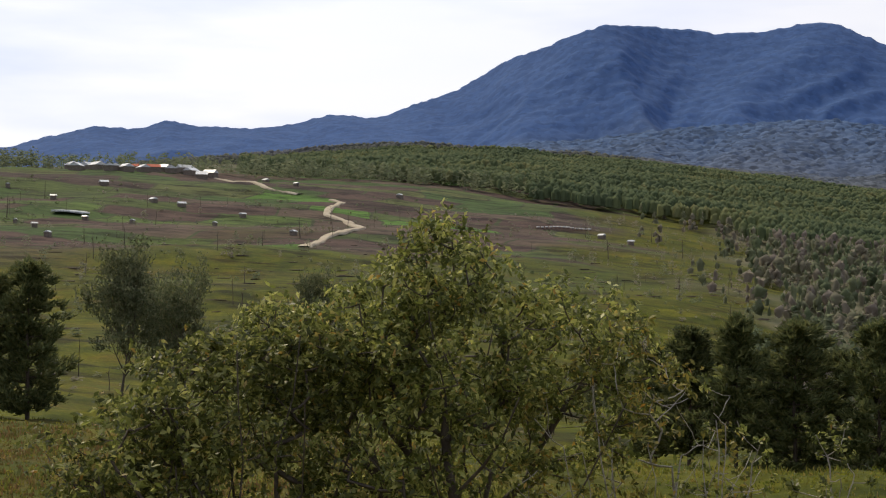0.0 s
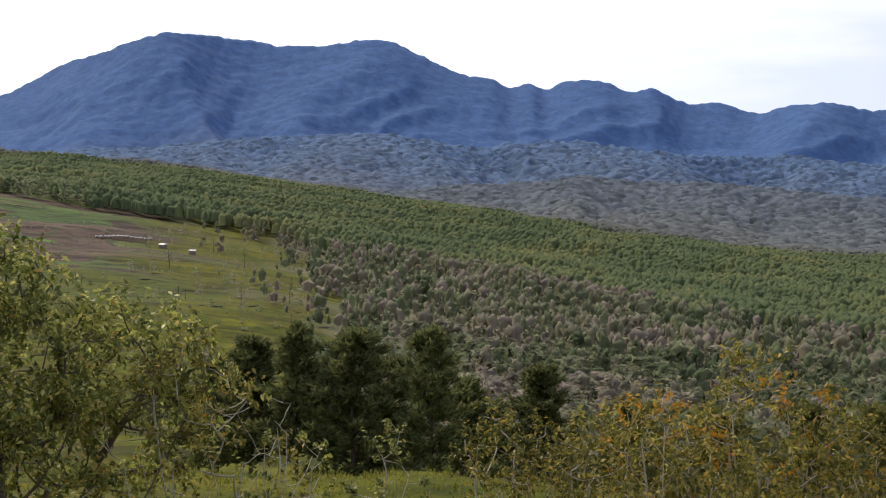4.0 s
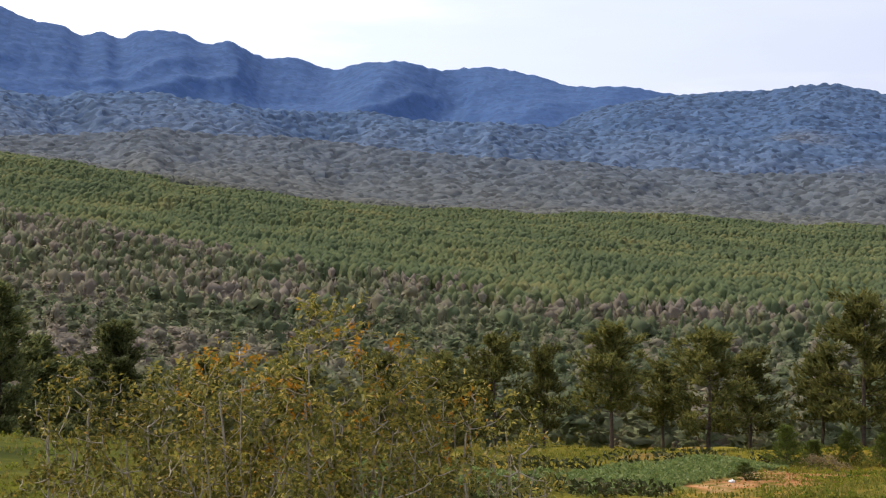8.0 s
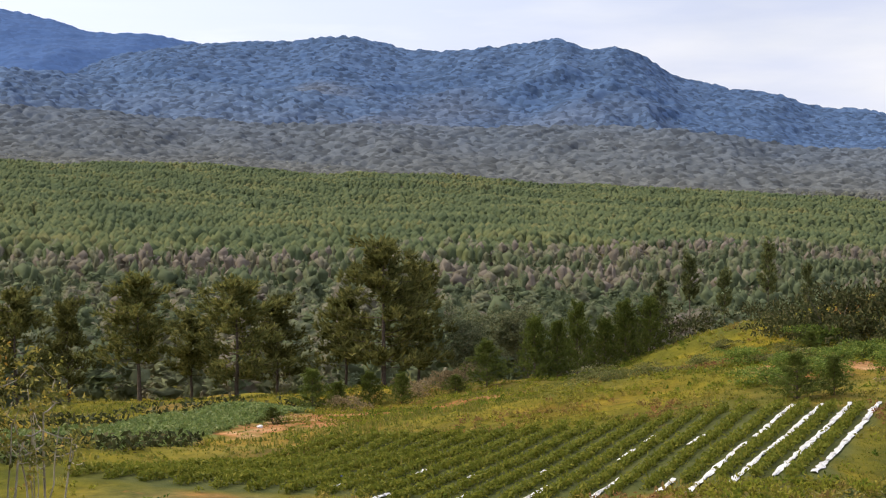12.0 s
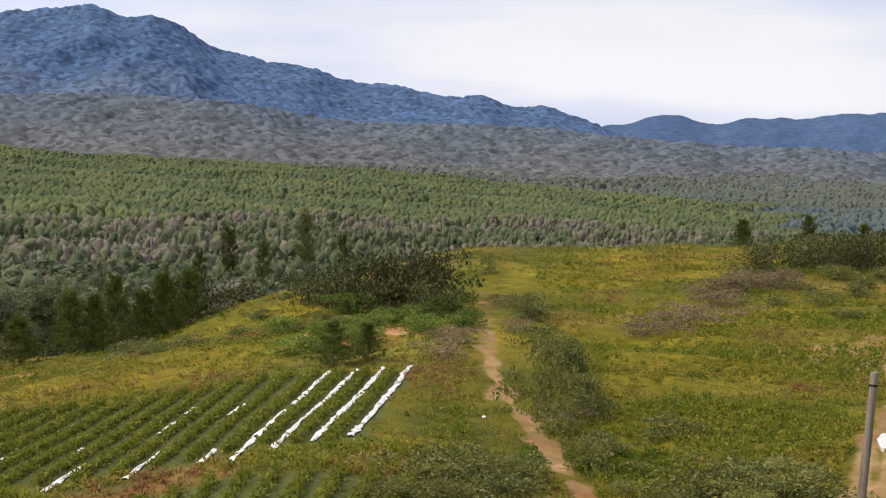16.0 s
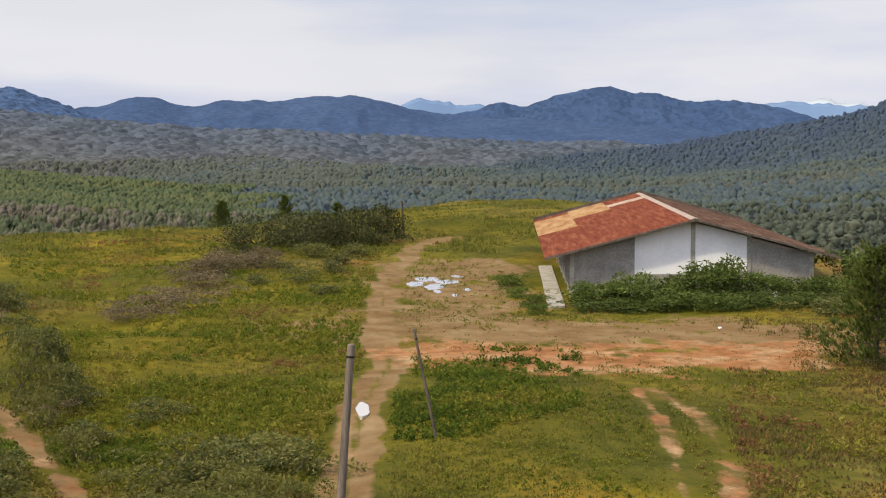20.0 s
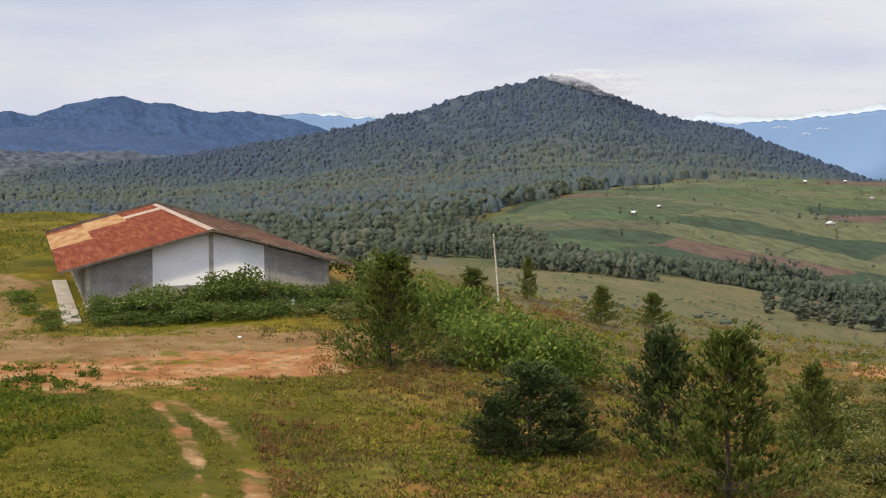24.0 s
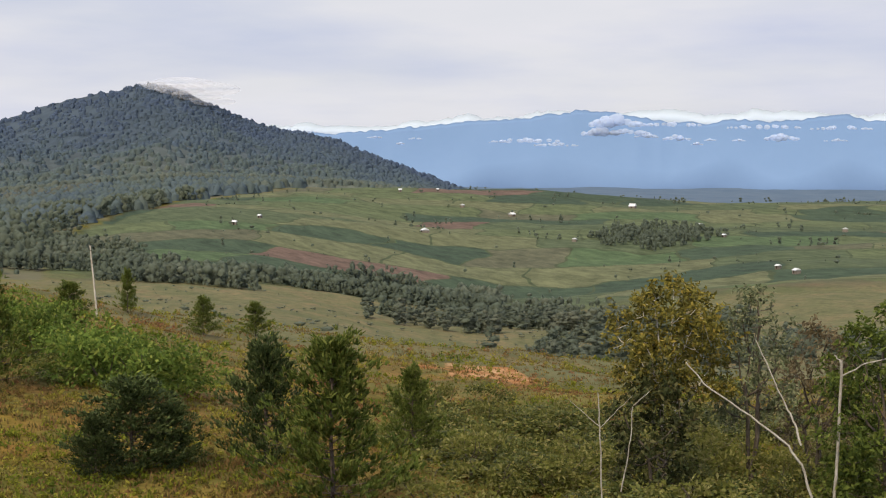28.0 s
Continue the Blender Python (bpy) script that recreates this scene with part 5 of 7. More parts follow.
    for sel, nm, mat, text in ((~late, "crown", leaf_mat, ""), (late, "turned_leaves", turned, "orange autumn leaves")):
        if sel.any():
            v, f = leafy_shoots(live[sel], out[sel], per, clump, leaf, r, droop)
            child(nm, mesh_of(nm, v, f, mat), thing, text)["kind"] = "stuff"
    return thing


def needle_crown(r, height, radius, whorls, per, tufts, blade, start=0.2, droop=0.0, power=0.8, droprate=0.0, curl=0.11, ragged_k=0.25):
    """Whorled branches set with tufts of needles; returns branch lines and blade triangles."""
    lines, cs, ds = [], [], []
    for i in range(whorls):
        f = start + (1 - start) * i / whorls
        rad = radius * (1 - f) ** power * r.uniform(0.75, 1.2) + 0.1 * radius
        for j in range(per):
            if r.random() < droprate:
                continue
            a = 6.283 * (j + r.uniform(-0.3, 0.3)) / per + i * 1.1
            ln = rad * r.uniform(1 - 1.6 * ragged_k, 1 + ragged_k)
            z0 = height * (f + r.uniform(-0.035, 0.035))
            t = np.linspace(0, 1, 5)
            up = height * curl * (1 - 0.5 * f) * r.uniform(0.5, 1.4)
            p = np.stack([np.cos(a) * ln * t, np.sin(a) * ln * t, z0 + up * (t**1.6) * (1 - droop * 2) - 0.05 * t], -1)
            lines.append((p, [0.02 * height / 6 * (1 - 0.8 * q) + 0.004 for q in t]))
            m = tufts
            s = 1.04 - 0.75 * r.uniform(0, 1, m) ** 1.5
            cs.append(np.stack([np.interp(s, t, p[:, c]) for c in range(3)], -1) + r.normal(0, 0.07 * radius, (m, 3)))
            dd = np.array((np.cos(a) * 0.7, np.sin(a) * 0.7, 0.8 if curl < 0.12 else 1.5))
            ds.append(np.repeat(dd[None], m, 0))
    m = tufts * 2
    cs.append(np.stack([r.normal(0, 0.03 * radius, m), r.normal(0, 0.03 * radius, m), height * r.uniform(0.86, 1.0, m)], -1))
    ds.append(np.repeat(np.array((0, 0, 1.0))[None], m, 0))
    c, d = np.vstack(cs), np.vstack(ds)
    n = len(c)
    out = []
    for q in range(5):
        e = d + r.normal(0, 0.55, (n, 3))
        e /= np.linalg.norm(e, axis=1, keepdims=True)
        s = np.cross(e, r.normal(0, 1, (n, 3)))
        s /= np.linalg.norm(s, axis=1, keepdims=True)
        k = blade * r.uniform(0.7, 1.3, (n, 1))
        out.append(np.stack([c + s * k * 0.17, c - s * k * 0.17, c + e * k], 1))
    v = np.concatenate(out, 1).reshape(-1, 3)
    return lines, v, np.arange(len(v)).reshape(-1, 3)


def pine(name, label, height, radius, seed, mat, whorls=13, per=6, tufts=9, blade=0.55, start=0.2, trunk=0.16, power=0.8, droprate=0.1, curl=0.11, ragged_k=0.25, blades_wide=1.0):
    r = np.random.default_rng(seed)
    thing = new(name)
    tagged(thing, label, "tree")
    bend = np.cumsum(r.normal(0, 0.03, (8, 2)), 0) * height / 8
    pts = np.stack([bend[:, 0] - bend[0, 0], bend[:, 1] - bend[0, 1], np.linspace(-0.2, height * 0.97, 8)], -1)
    lines, v, f = needle_crown(r, height, radius, whorls, per, tufts, blade, start, 0.0, power, droprate, curl, ragged_k)
    for p, w in lines:
        p[:, :2] += np.stack([np.interp(p[:, 2], pts[:, 2], pts[:, c]) for c in (0, 1)], -1)
    child("trunk", tubes_mesh("trunk", [(pts, np.linspace(trunk, 0.02, 8))], M_PINE_BARK, 8), thing)
    child("branchwork", tubes_mesh("branchwork", lines, M_PINE_BARK, 3), thing)["kind"] = "stuff"
    child("crown", mesh_of("crown", v, f, mat), thing)["kind"] = "stuff"
    return thing


def bush_mesh(r, n, wide, tall, leaf, mat, name="foliage"):
    """Leaves heaped in a few lumps over a low bush."""
    lumps = max(3, int(n / 120))
    lc = np.stack([r.normal(0, 0.3 * wide, lumps), r.normal(0, 0.3 * wide, lumps), r.uniform(0.25, 0.75, lumps) * tall], -1)
    k = r.integers(0, lumps, n)
    d = r.normal(0, 1, (n, 3))
    d /= np.linalg.norm(d, axis=1, keepdims=True)
    d[:, 2] = np.abs(d[:, 2]) * 0.9 - 0.15
    c = lc[k] + d * np.stack([np.full(n, wide * 0.24), np.full(n, wide * 0.24), np.full(n, tall * 0.3)], -1) * r.uniform(0.6, 1.1, (n, 1))
    skirt = r.random(n) < 0.25
    c[:, 2] = np.where(skirt, c[:, 2] * 0.35, c[:, 2])
    c[:, 2] = np.maximum(c[:, 2], 0.02)
    v, f = leaf_quads(c, d, leaf, leaf * 0.4, r)
    return mesh_of(name, v, f, mat)


def bush(name, label, wide, tall, leaves, leaf, mat, seed, bark=M_BARK, stems=3):
    r = np.random.default_rng(seed)
    thing = new(name)
    tagged(thing, label, "bush")
    st = []
    for i in range(stems):
        a, l = r.uniform(0, 6.283), r.uniform(0.2, 0.45) * wide
        t = np.linspace(0, 1, 5)
        st.append((np.stack([np.cos(a) * l * t + r.normal(0, 0.03, 5), np.sin(a) * l * t + r.normal(0, 0.03, 5), tall * r.uniform(0.7, 1.0) * t - 0.05], -1), [0.02 * (1 - 0.8 * q) * (0.6 + wide / 3) for q in t]))
    for p in st:
        child("stem", tubes_mesh("stem", [p], bark, 4), thing)
    child("foliage", bush_mesh(r, leaves, wide, tall, leaf, mat), thing)["kind"] = "stuff"
    return thing


def stand(maker, spots, sizes, group, first_size):
    """Copies of built things at (bearing, distance, height, width) spots."""
    for k, (bearing, dist, h, w) in enumerate(spots):
        src, (h0, w0) = maker[k % len(maker)], first_size[k % len(maker)]
        x, y, z = place(bearing, dist)
        m = Matrix.Translation((x, y, z - 0.05)) @ Matrix.Rotation(rng.uniform(0, 6.283), 4, "Z") @ Matrix.Diagonal((w / w0, w / w0, h / h0, 1))
        if k < len(maker):
            src.matrix_basis = m
            tagged(src, group=group)
        else:
            ob = copy_thing(src, m)
            ob.matrix_basis = m
            tagged(ob, group=group)


# big shade trees close by
def near_tree(name, label, bearing, dist, top, low, **k):
    """Tree whose crown reaches from height angle low up to top."""
    x, y, z = place(bearing, dist)
    h, l = EYE + dist * math.tan(radians(top)) - z, EYE + dist * math.tan(radians(low)) - z
    return shade_tree(name, label, (x, y, z), h, l / h, full=k.pop("fall", 3.4) / h, **k)


near_tree("broadleaf_tree", "large spreading olive-green tree with dark forked limbs", 0.7, 27, 2.4, -9.0, wide=4.7, clumps=10, per=72, seed=5, leaf_mat=M_LEAF, bark=M_BARK, leaf=0.075, clump=0.27, trunk=0.14, stems=3, power=1.1, lumpy=0.35, fork=0.42, limbs=12, facing=0.7,
          lobes=[(-0.35, 0, 10.8, 1.2, 1.35, 62), (-2.3, 0.3, 9.5, 1.9, 1.15, 105), (-0.4, -0.4, 9.0, 2.0, 1.3, 80), (1.75, 0, 9.4, 1.6, 1.3, 58), (3.2, 0.3, 8.6, 1.0, 1.5, 26), (-0.9, 0, 7.8, 2.9, 1.4, 95), (1.9, 0.4, 7.4, 1.6, 1.2, 20), (-1.6, 0.2, 6.2, 3.0, 1.2, 46)])
near_tree("broadleaf_tree", "bushy olive-green tree leaning out over the slope", -7.2, 26, -0.6, -10.4, wide=3.7, clumps=10, per=72, seed=8, leaf_mat=M_LEAF, bark=M_BARK, leaf=0.075, clump=0.27, trunk=0.11, stems=2, lumpy=0.35, fork=0.4, limbs=10, fall=2.4, facing=-7.2,
          lobes=[(-0.6, 0, 8.35, 1.9, 1.3, 95), (0.75, 0.2, 9.0, 1.3, 1.0, 48), (-2.3, 0.1, 7.4, 1.5, 1.1, 52), (-0.3, 0, 6.7, 2.4, 1.2, 64)])
near_tree("broadleaf_tree", "low olive-green tree on the slope edge", -11.4, 25, -5.4, -12.0, wide=1.4, clumps=80, per=52, seed=9, leaf_mat=M_LEAF, bark=M_BARK, leaf=0.08, clump=0.34, trunk=0.08, stems=2, fork=0.4, limbs=6, fall=1.6)
near_tree("bare_tree", "half-bare thin tree with pale twigs and few yellow leaves", 7.6, 26, -2.6, -10.0, wide=1.9, clumps=110, per=26, seed=12, leaf_mat=M_AUTUMN, bark=M_GREY_BARK, leaf=0.07, clump=0.24, trunk=0.035, stems=2, fork=0.45, limbs=8, bare=0.3, fall=1.9)
near_tree("sapling", "almost leafless thin grey sapling", 11.2, 25, -4.5, -9.0, wide=0.7, clumps=26, per=12, seed=15, leaf_mat=M_LEAF, bark=M_GREY_BARK, clump=0.1, trunk=0.022, fork=0.7, limbs=4, bare=0.6, fall=1.2)
near_tree("sapling", "thin sapling with a few pale green leaves", 15.6, 25, -5.9, -9.0, wide=0.5, clumps=16, per=14, seed=16, leaf_mat=M_LEAF, bark=M_GREY_BARK, clump=0.12, trunk=0.02, fork=0.75, limbs=3, fall=1.0)
for bearing, dist, top, wide, clumps, seed, st in ((29.8, 24, -3.0, 1.35, 130, 21, 3), (26.0, 23.5, -4.3, 1.4, 110, 22, 3), (32.6, 24, -4.5, 1.2, 100, 23, 3), (22.6, 24, -5.5, 1.2, 80, 24, 2), (19.6, 24.5, -5.5, 0.9, 50, 25, 2), (35.2, 24, -5.8, 1.0, 56, 26, 2),
                                                   (37.3, 25, -6.9, 0.8, 22, 27, 1), (24.3, 25, -5.2, 1.2, 80, 28, 2), (28.0, 25, -5.0, 1.4, 90, 29, 3), (31.4, 23.5, -5.6, 1.3, 90, 30, 2)):
    near_tree("autumn_tree", "thin many-stemmed tree with yellow-orange autumn leaves", bearing, dist, top, -10.8, wide=wide, clumps=int(clumps * 0.95), per=36, seed=seed, leaf_mat=M_AUTUMN, turned=M_ORANGE, bark=M_TWIG_BARK, leaf=0.056, clump=0.2, trunk=0.034, stems=st, fork=0.5, limbs=7, bare=0.06, group="autumn trees on the slope", fall=1.7, lumpy=0.35)

# tall pines of the grove and the field's edge
big = [pine("pine_tree", "tall dark green pine with dense crown", 15, 3.4, 101 + k, M_PINE, 17, 7, 24, 0.62, 0.06 + 0.06 * k, 0.2, 0.5 + 0.08 * k, 0.22, 0.07, 0.42) for k in range(4)]
GROVE = [(-16.1, 130, 13.8, 5.6), (-17.3, 133, 12.4, 4.4), (9.9, 150, 15.5, 7.2), (11.75, 145, 17.1, 6.4), (14.0, 142, 16.6, 7.4), (17.1, 140, 16.2, 6.3), (8.6, 158, 14, 6.2), (12.9, 156, 14, 6.2), (15.6, 156, 14.5, 6.2),
         (21.6, 150, 14.1, 6.5), (18.6, 162, 13, 6), (19.8, 168, 11, 6), (36.5, 126, 10.3, 5.2), (38.5, 128, 9.2, 3.6), (41.2, 122, 10.4, 5.4), (45.0, 123, 10.2, 5.8), (46.6, 128, 9.0, 4.4), (43.2, 127, 7.8, 4),
         (50.9, 122, 12.6, 6.4), (52.3, 126, 11.2, 4.6), (49.4, 128, 9.4, 4.6), (34.4, 128, 9.4, 5), (32.0, 132, 9, 5.2), (28.5, 134, 8.6, 5.2), (25.0, 140, 9.6, 5.6)]
stand(big, [(gb_, gd_, gh_, gw_ * 1.3) for gb_, gd_, gh_, gw_ in GROVE if gb_ < 24], None, "pine grove", [(15, 6.8)] * 4)
edge_pine = [pine("field_pine", "olive-green pine standing at the field edge", 10, 3.0, 111 + k, M_FIELD_PINE, 12, 6, 22, 0.5, 0.16 + 0.08 * k, 0.16, 0.42 + 0.1 * k, 0.25, 0.08, 0.45) for k in range(3)]
stand(edge_pine, [(gb_, gd_, gh_, gw_ * 1.35) for gb_, gd_, gh_, gw_ in GROVE if gb_ > 24], None, "pines at the field edge", [(10, 6.0)] * 3)
fluffy = [broadleaf_tree("feathery_tree", "tall feathery grey-green tree on the slope", (0, 0, 0), 20, 131 + k, M_DULL_LEAF, M_BARK, leaves=30, leaf=0.26, clump=0.4, forks=(14, 6, 4), trunk=0.22, spread=0.55, lift=0.3, squash=0.62) for k in range(2)]
stand(fluffy, [(-12.6, 175, 21, 8.3), (-10.0, 172, 19.5, 7), (-4.6, 260, 21, 7), (-11.3, 185, 17, 6), (6.2, 210, 14, 7), (54.0, 128, 8.5, 4.5), (56.8, 130, 8.0, 5)], None, "feathery trees", [(20, 9)] * 2)
# thin tall pines behind the crop slope
tall = [pine("tall_pine", "tall thin pine with a bare trunk and small crown", 20, 2.6, 141 + k, M_PINE, 6, 6, 12, 0.7, 0.66, 0.2, 0.5, 0.1) for k in range(2)]
stand(tall, [(63.15, 260, 21.4, 4.8), (64.5, 230, 18.1, 3.8), (66.2, 230, 21.1, 4.2), (67.7, 260, 20.1, 3.6), (62.0, 270, 17, 4)], None, "tall pines behind the slope", [(20, 5.2)] * 2)
# young pines
young = [pine("young_pine", "bushy bright green young pine", 4.5, 1.5, 151 + k, M_YOUNG_PINE, 11, 7, 34, 0.17, 0.06, 0.05, 0.85, 0.12, 0.17, 0.32) for k in range(3)]
stand(young, [(yb_, yd_, yh_ * 1.08, yw_ * 1.3) for yb_, yd_, yh_, yw_ in [(109.5, 70.4, 5.2, 3.8), (123.2, 49.0, 5.4, 4.0), (115.1, 131, 3.6, 1.4), (118.05, 127, 3.1, 2.4), (120.1, 136, 2.9, 2.5), (55.05, 102, 3.0, 2.3), (57.0, 104, 4.4, 2.4), (57.9, 105, 4.0, 2.0), (58.7, 108, 5.0, 2.2), (59.8, 110, 3.8, 2.2),
              (48.0, 94.6, 2.4, 1.9), (50.3, 101, 2.2, 1.7), (51.6, 100, 2.0, 1.5), (49.0, 98, 2.0, 1.8), (67.3, 72.3, 2.1, 1.9), (68.7, 73.2, 1.8, 1.2), (67.8, 91.9, 1.5, 1.3), (46.4, 82, 0.9, 1.2), (53.8, 103, 1.1, 1.7), (112.9, 100, 3.0, 2.4), (126.4, 61.2, 3.6, 2.2), (60.6, 112, 4.4, 2.4), (61.6, 114, 4.0, 2.4), (86.1, 165, 3.4, 2.2), (83.6, 172, 3.4, 2.4), (88.2, 170, 2.6, 2.0)]], None, "young pines", [(4.5, 2.9)] * 3)
dark = [pine("dark_pine", "dense dark blue-green young pine", 4.2, 1.5, 161 + k, M_BLUE_PINE, 11, 7, 38, 0.16, 0.04, 0.06, 0.75, 0.1, 0.2, 0.32) for k in range(2)]
stand(dark, [(yb_, yd_, yh_ * 1.08, yw_ * 1.2) for yb_, yd_, yh_, yw_ in [(120.5, 54.7, 4.2, 3.2), (115.2, 53.8, 3.1, 4.0), (113.8, 52.6, 2.0, 2.0), (116.8, 54.5, 2.2, 2.2)]], None, "dark young pines", [(4.2, 2.9)] * 2)

# trees below the yard's far end
near_tree("olive_tree", "tall olive-yellow leafy tree with a dense crown", 136.8, 54, -5.15, -9.6, wide=1.75, clumps=140, per=70, seed=171, leaf_mat=M_OCHRE_LEAF, bark=M_PALE_BARK, leaf=0.11, clump=0.36, trunk=0.08, stems=2, fork=0.5, limbs=8, fall=1.5)
near_tree("leafy_tree", "brown-green tree clothed in leaves to the ground", 136.3, 52, -8.6, -15.0, wide=1.5, clumps=110, per=60, seed=175, leaf_mat=M_DARK_LEAF, bark=M_BARK, leaf=0.12, clump=0.36, trunk=0.09, stems=2, fork=0.4, limbs=8, fall=1.5)
near_tree("airy_tree", "tall airy tree with sparse olive leaves", 140.0, 56, -5.2, -10.5, wide=1.3, clumps=110, per=42, seed=172, leaf_mat=M_DULL_LEAF, bark=M_BARK, leaf=0.1, clump=0.28, trunk=0.09, stems=2, fork=0.5, limbs=7, fall=1.6)
near_tree("green_tree", "dense dark green broadleaf tree", 145.4, 52, -5.8, -13.0, wide=2.3, clumps=220, per=70, seed=173, leaf_mat=M_SCRUB_GREEN, bark=M_BARK, leaf=0.11, clump=0.34, trunk=0.12, stems=2, fork=0.4, limbs=9, fall=1.8)
near_tree("reddish_tree", "half-bare reddish-brown shrub tree", 142.4, 60, -6.6, -11.0, wide=1.9, clumps=150, per=44, seed=174, leaf_mat=M_DRY, bark=M_BARK, leaf=0.1, clump=0.3, trunk=0.08, stems=3, fork=0.4, limbs=8, fall=1.8, bare=0.2)


def snag(name, label, runs):
    thing = new(name)
    tagged(thing, label, "dead tree")
    for k, (pts, r0, r1) in enumerate(runs):
        q = []
        for bearing, el, dist in pts:
            x, y = at(bearing, dist)
            q.append((x, y, EYE + dist * math.tan(radians(el))))
        q = np.array(q)
        t = np.linspace(0, len(q) - 1, 4 * len(q))
        p = np.stack([np.interp(t, np.arange(len(q)), q[:, c]) for c in range(3)], -1) + rng.normal(0, 0.015, (4 * len(q), 3))
        child("trunk" if k == 0 else "branch", tubes_mesh("trunk", [(p, np.linspace(r0, r1, len(p)) * 0.62)], M_GREY_BARK, 8), thing)
    return thing


snag("dead_tree", "pale leafless trunk broken off at the top", [([(143.1, -14.9, 50), (143.3, -11.5, 50), (143.4, -7.95, 50)], 0.1, 0.075), ([(143.35, -8.6, 50), (144.2, -8.1, 49.8), (145.6, -7.7, 49.5)], 0.05, 0.03), ([(143.4, -8.1, 50), (143.1, -7.8, 50)], 0.05, 0.03)])
snag("leaning_tree", "pale grey leaning trunk with few branches", [([(142.8, -15.3, 50), (142.38, -13.36, 50), (141.93, -12.06, 50), (141.37, -11.26, 50.2), (139.94, -10.29, 50.5), (138.17, -9.13, 51), (137.38, -8.27, 51)], 0.09, 0.04), ([(141.9, -11.3, 50.6), (141.69, -10.55, 51), (141.35, -9.91, 51.5), (140.69, -8.62, 52), (140.13, -7.31, 52.3)], 0.07, 0.03)])
snag("bare_sapling", "thin bare grey sapling with forked branches", [([(134.1, -14.2, 48), (134.0, -11.0, 48), (133.9, -9.5, 48)], 0.05, 0.03), ([(134.0, -10.9, 48), (135.3, -9.6, 48)], 0.025, 0.012), ([(134.0, -10.9, 48), (132.7, -9.8, 48)], 0.025, 0.012)])
snag("bare_sapling", "thin bare curved grey sapling", [([(134.9, -13.4, 47), (135.2, -11.6, 47), (135.3, -10.0, 47), (136.0, -9.4, 47)], 0.04, 0.015)])

# bushes
weeds = [bush("bush", "rounded olive-green bush in the rough grass", 2.0, 1.3, 900, 0.075, M_BUSH, 201 + k) for k in range(3)]
SPOTS = [(75.8, 66, 2.6, 2.6), (77.9, 52.6, 1.7, 2.2), (76.6, 58, 1.8, 2.4), (76.2, 62, 2.2, 2.4), (81.5, 47, 1.3, 2.6), (84.0, 46, 1.2, 3.0), (86.0, 47, 1.4, 2.6), (79.5, 49, 1.0, 2.0), (73.0, 48, 1.1, 2.8), (71.5, 46, 1.2, 2.4), (74.6, 45, 1.2, 2.6),
         (132.0, 55, 1.6, 3.0), (134.0, 57, 1.8, 3.2), (131.0, 60, 1.4, 3.0), (136.4, 50, 2.0, 3.0), (138.8, 49, 2.2, 3.4), (140.5, 48, 1.6, 3.0), (133.5, 47, 1.2, 2.4), (129.5, 64, 1.6, 3.2), (128.0, 70, 1.5, 3.4), (131.5, 72, 1.7, 3.6), (135.0, 66, 1.8, 3.4), (137.5, 70, 2.0, 4.0), (126.5, 74, 1.2, 3.0),
         (144.0, 47, 1.8, 3.0), (146.0, 46, 2.0, 3.0), (142.0, 46, 1.2, 2.6), (124.8, 66, 1.0, 2.6), (73.4, 121, 2.4, 2.2), (85.3, 50, 1.2, 2.8), (82.4, 52, 1.1, 2.8)]
SPOTS += [(float(rng.uniform(78, 87.3)), float(rng.uniform(41, 47)), float(rng.uniform(0.7, 1.3)), float(rng.uniform(1.6, 3.0))) for k in range(16)]
SPOTS += [(float(rng.uniform(69, 75)), float(rng.uniform(40, 50)), float(rng.uniform(0.6, 1.2)), float(rng.uniform(1.4, 2.6))) for k in range(12)]
SPOTS += [(float(rng.uniform(127, 148)), float(rng.uniform(43, 80)), float(rng.uniform(1.0, 2.4)), float(rng.uniform(2.0, 4.2))) for k in range(46)]
stand(weeds, SPOTS, None, "rough bushes", [(1.3, 2.0)] * 3)
lush = [bush("green_bush", "fresh green leafy bush", 2.4, 1.5, 2200, 0.085, M_LUSH, 221 + k) for k in range(2)]
stand(lush, [(114.3, 74, 3.2, 4.6), (116.0, 73, 2.8, 4.4), (113.0, 78, 3.0, 4.6), (111.8, 84, 3.0, 4.0), (110.6, 92, 2.6, 4.0), (117.3, 76, 1.8, 3.6), (112.4, 90, 3.2, 4.0), (109.9, 96, 2.4, 3.6), (114.9, 82, 2.6, 4.0), (66.4, 76, 1.0, 2.4), (68.2, 79, 1.0, 2.4), (70.0, 86, 1.2, 2.4), (77.0, 44, 0.6, 1.4), (96.0, 90, 0.9, 1.8), (95.6, 95, 0.9, 1.8), (95.2, 101, 1.0, 2.0), (96.4, 86.5, 0.8, 1.6), (67.98, 95, 1.6, 3.0), (69.9, 89, 1.4, 2.8), (71.2, 82.5, 1.3, 2.4), (71.9, 92, 1.6, 2.6), (66.9, 81, 1.1, 2.2), (72.4, 86, 1.2, 2.2), (68.8, 84, 1.0, 2.0), (65.4, 88, 1.2, 2.4)], None, "green bushes", [(1.5, 2.4)] * 2)
M_SCRUB = foliage("scrub_leaves", [(0.0, (0.045, 0.06, 0.016)), (0.5, (0.1, 0.115, 0.028)), (0.85, (0.18, 0.175, 0.045)), (1.0, (0.27, 0.22, 0.08))], 0.55, 0.4)
cover = [bush("scrub_bush", "dense olive-green scrub bush on the slope", 2.8, 1.7, 1900, 0.1, M_SCRUB, 261 + k) for k in range(3)]
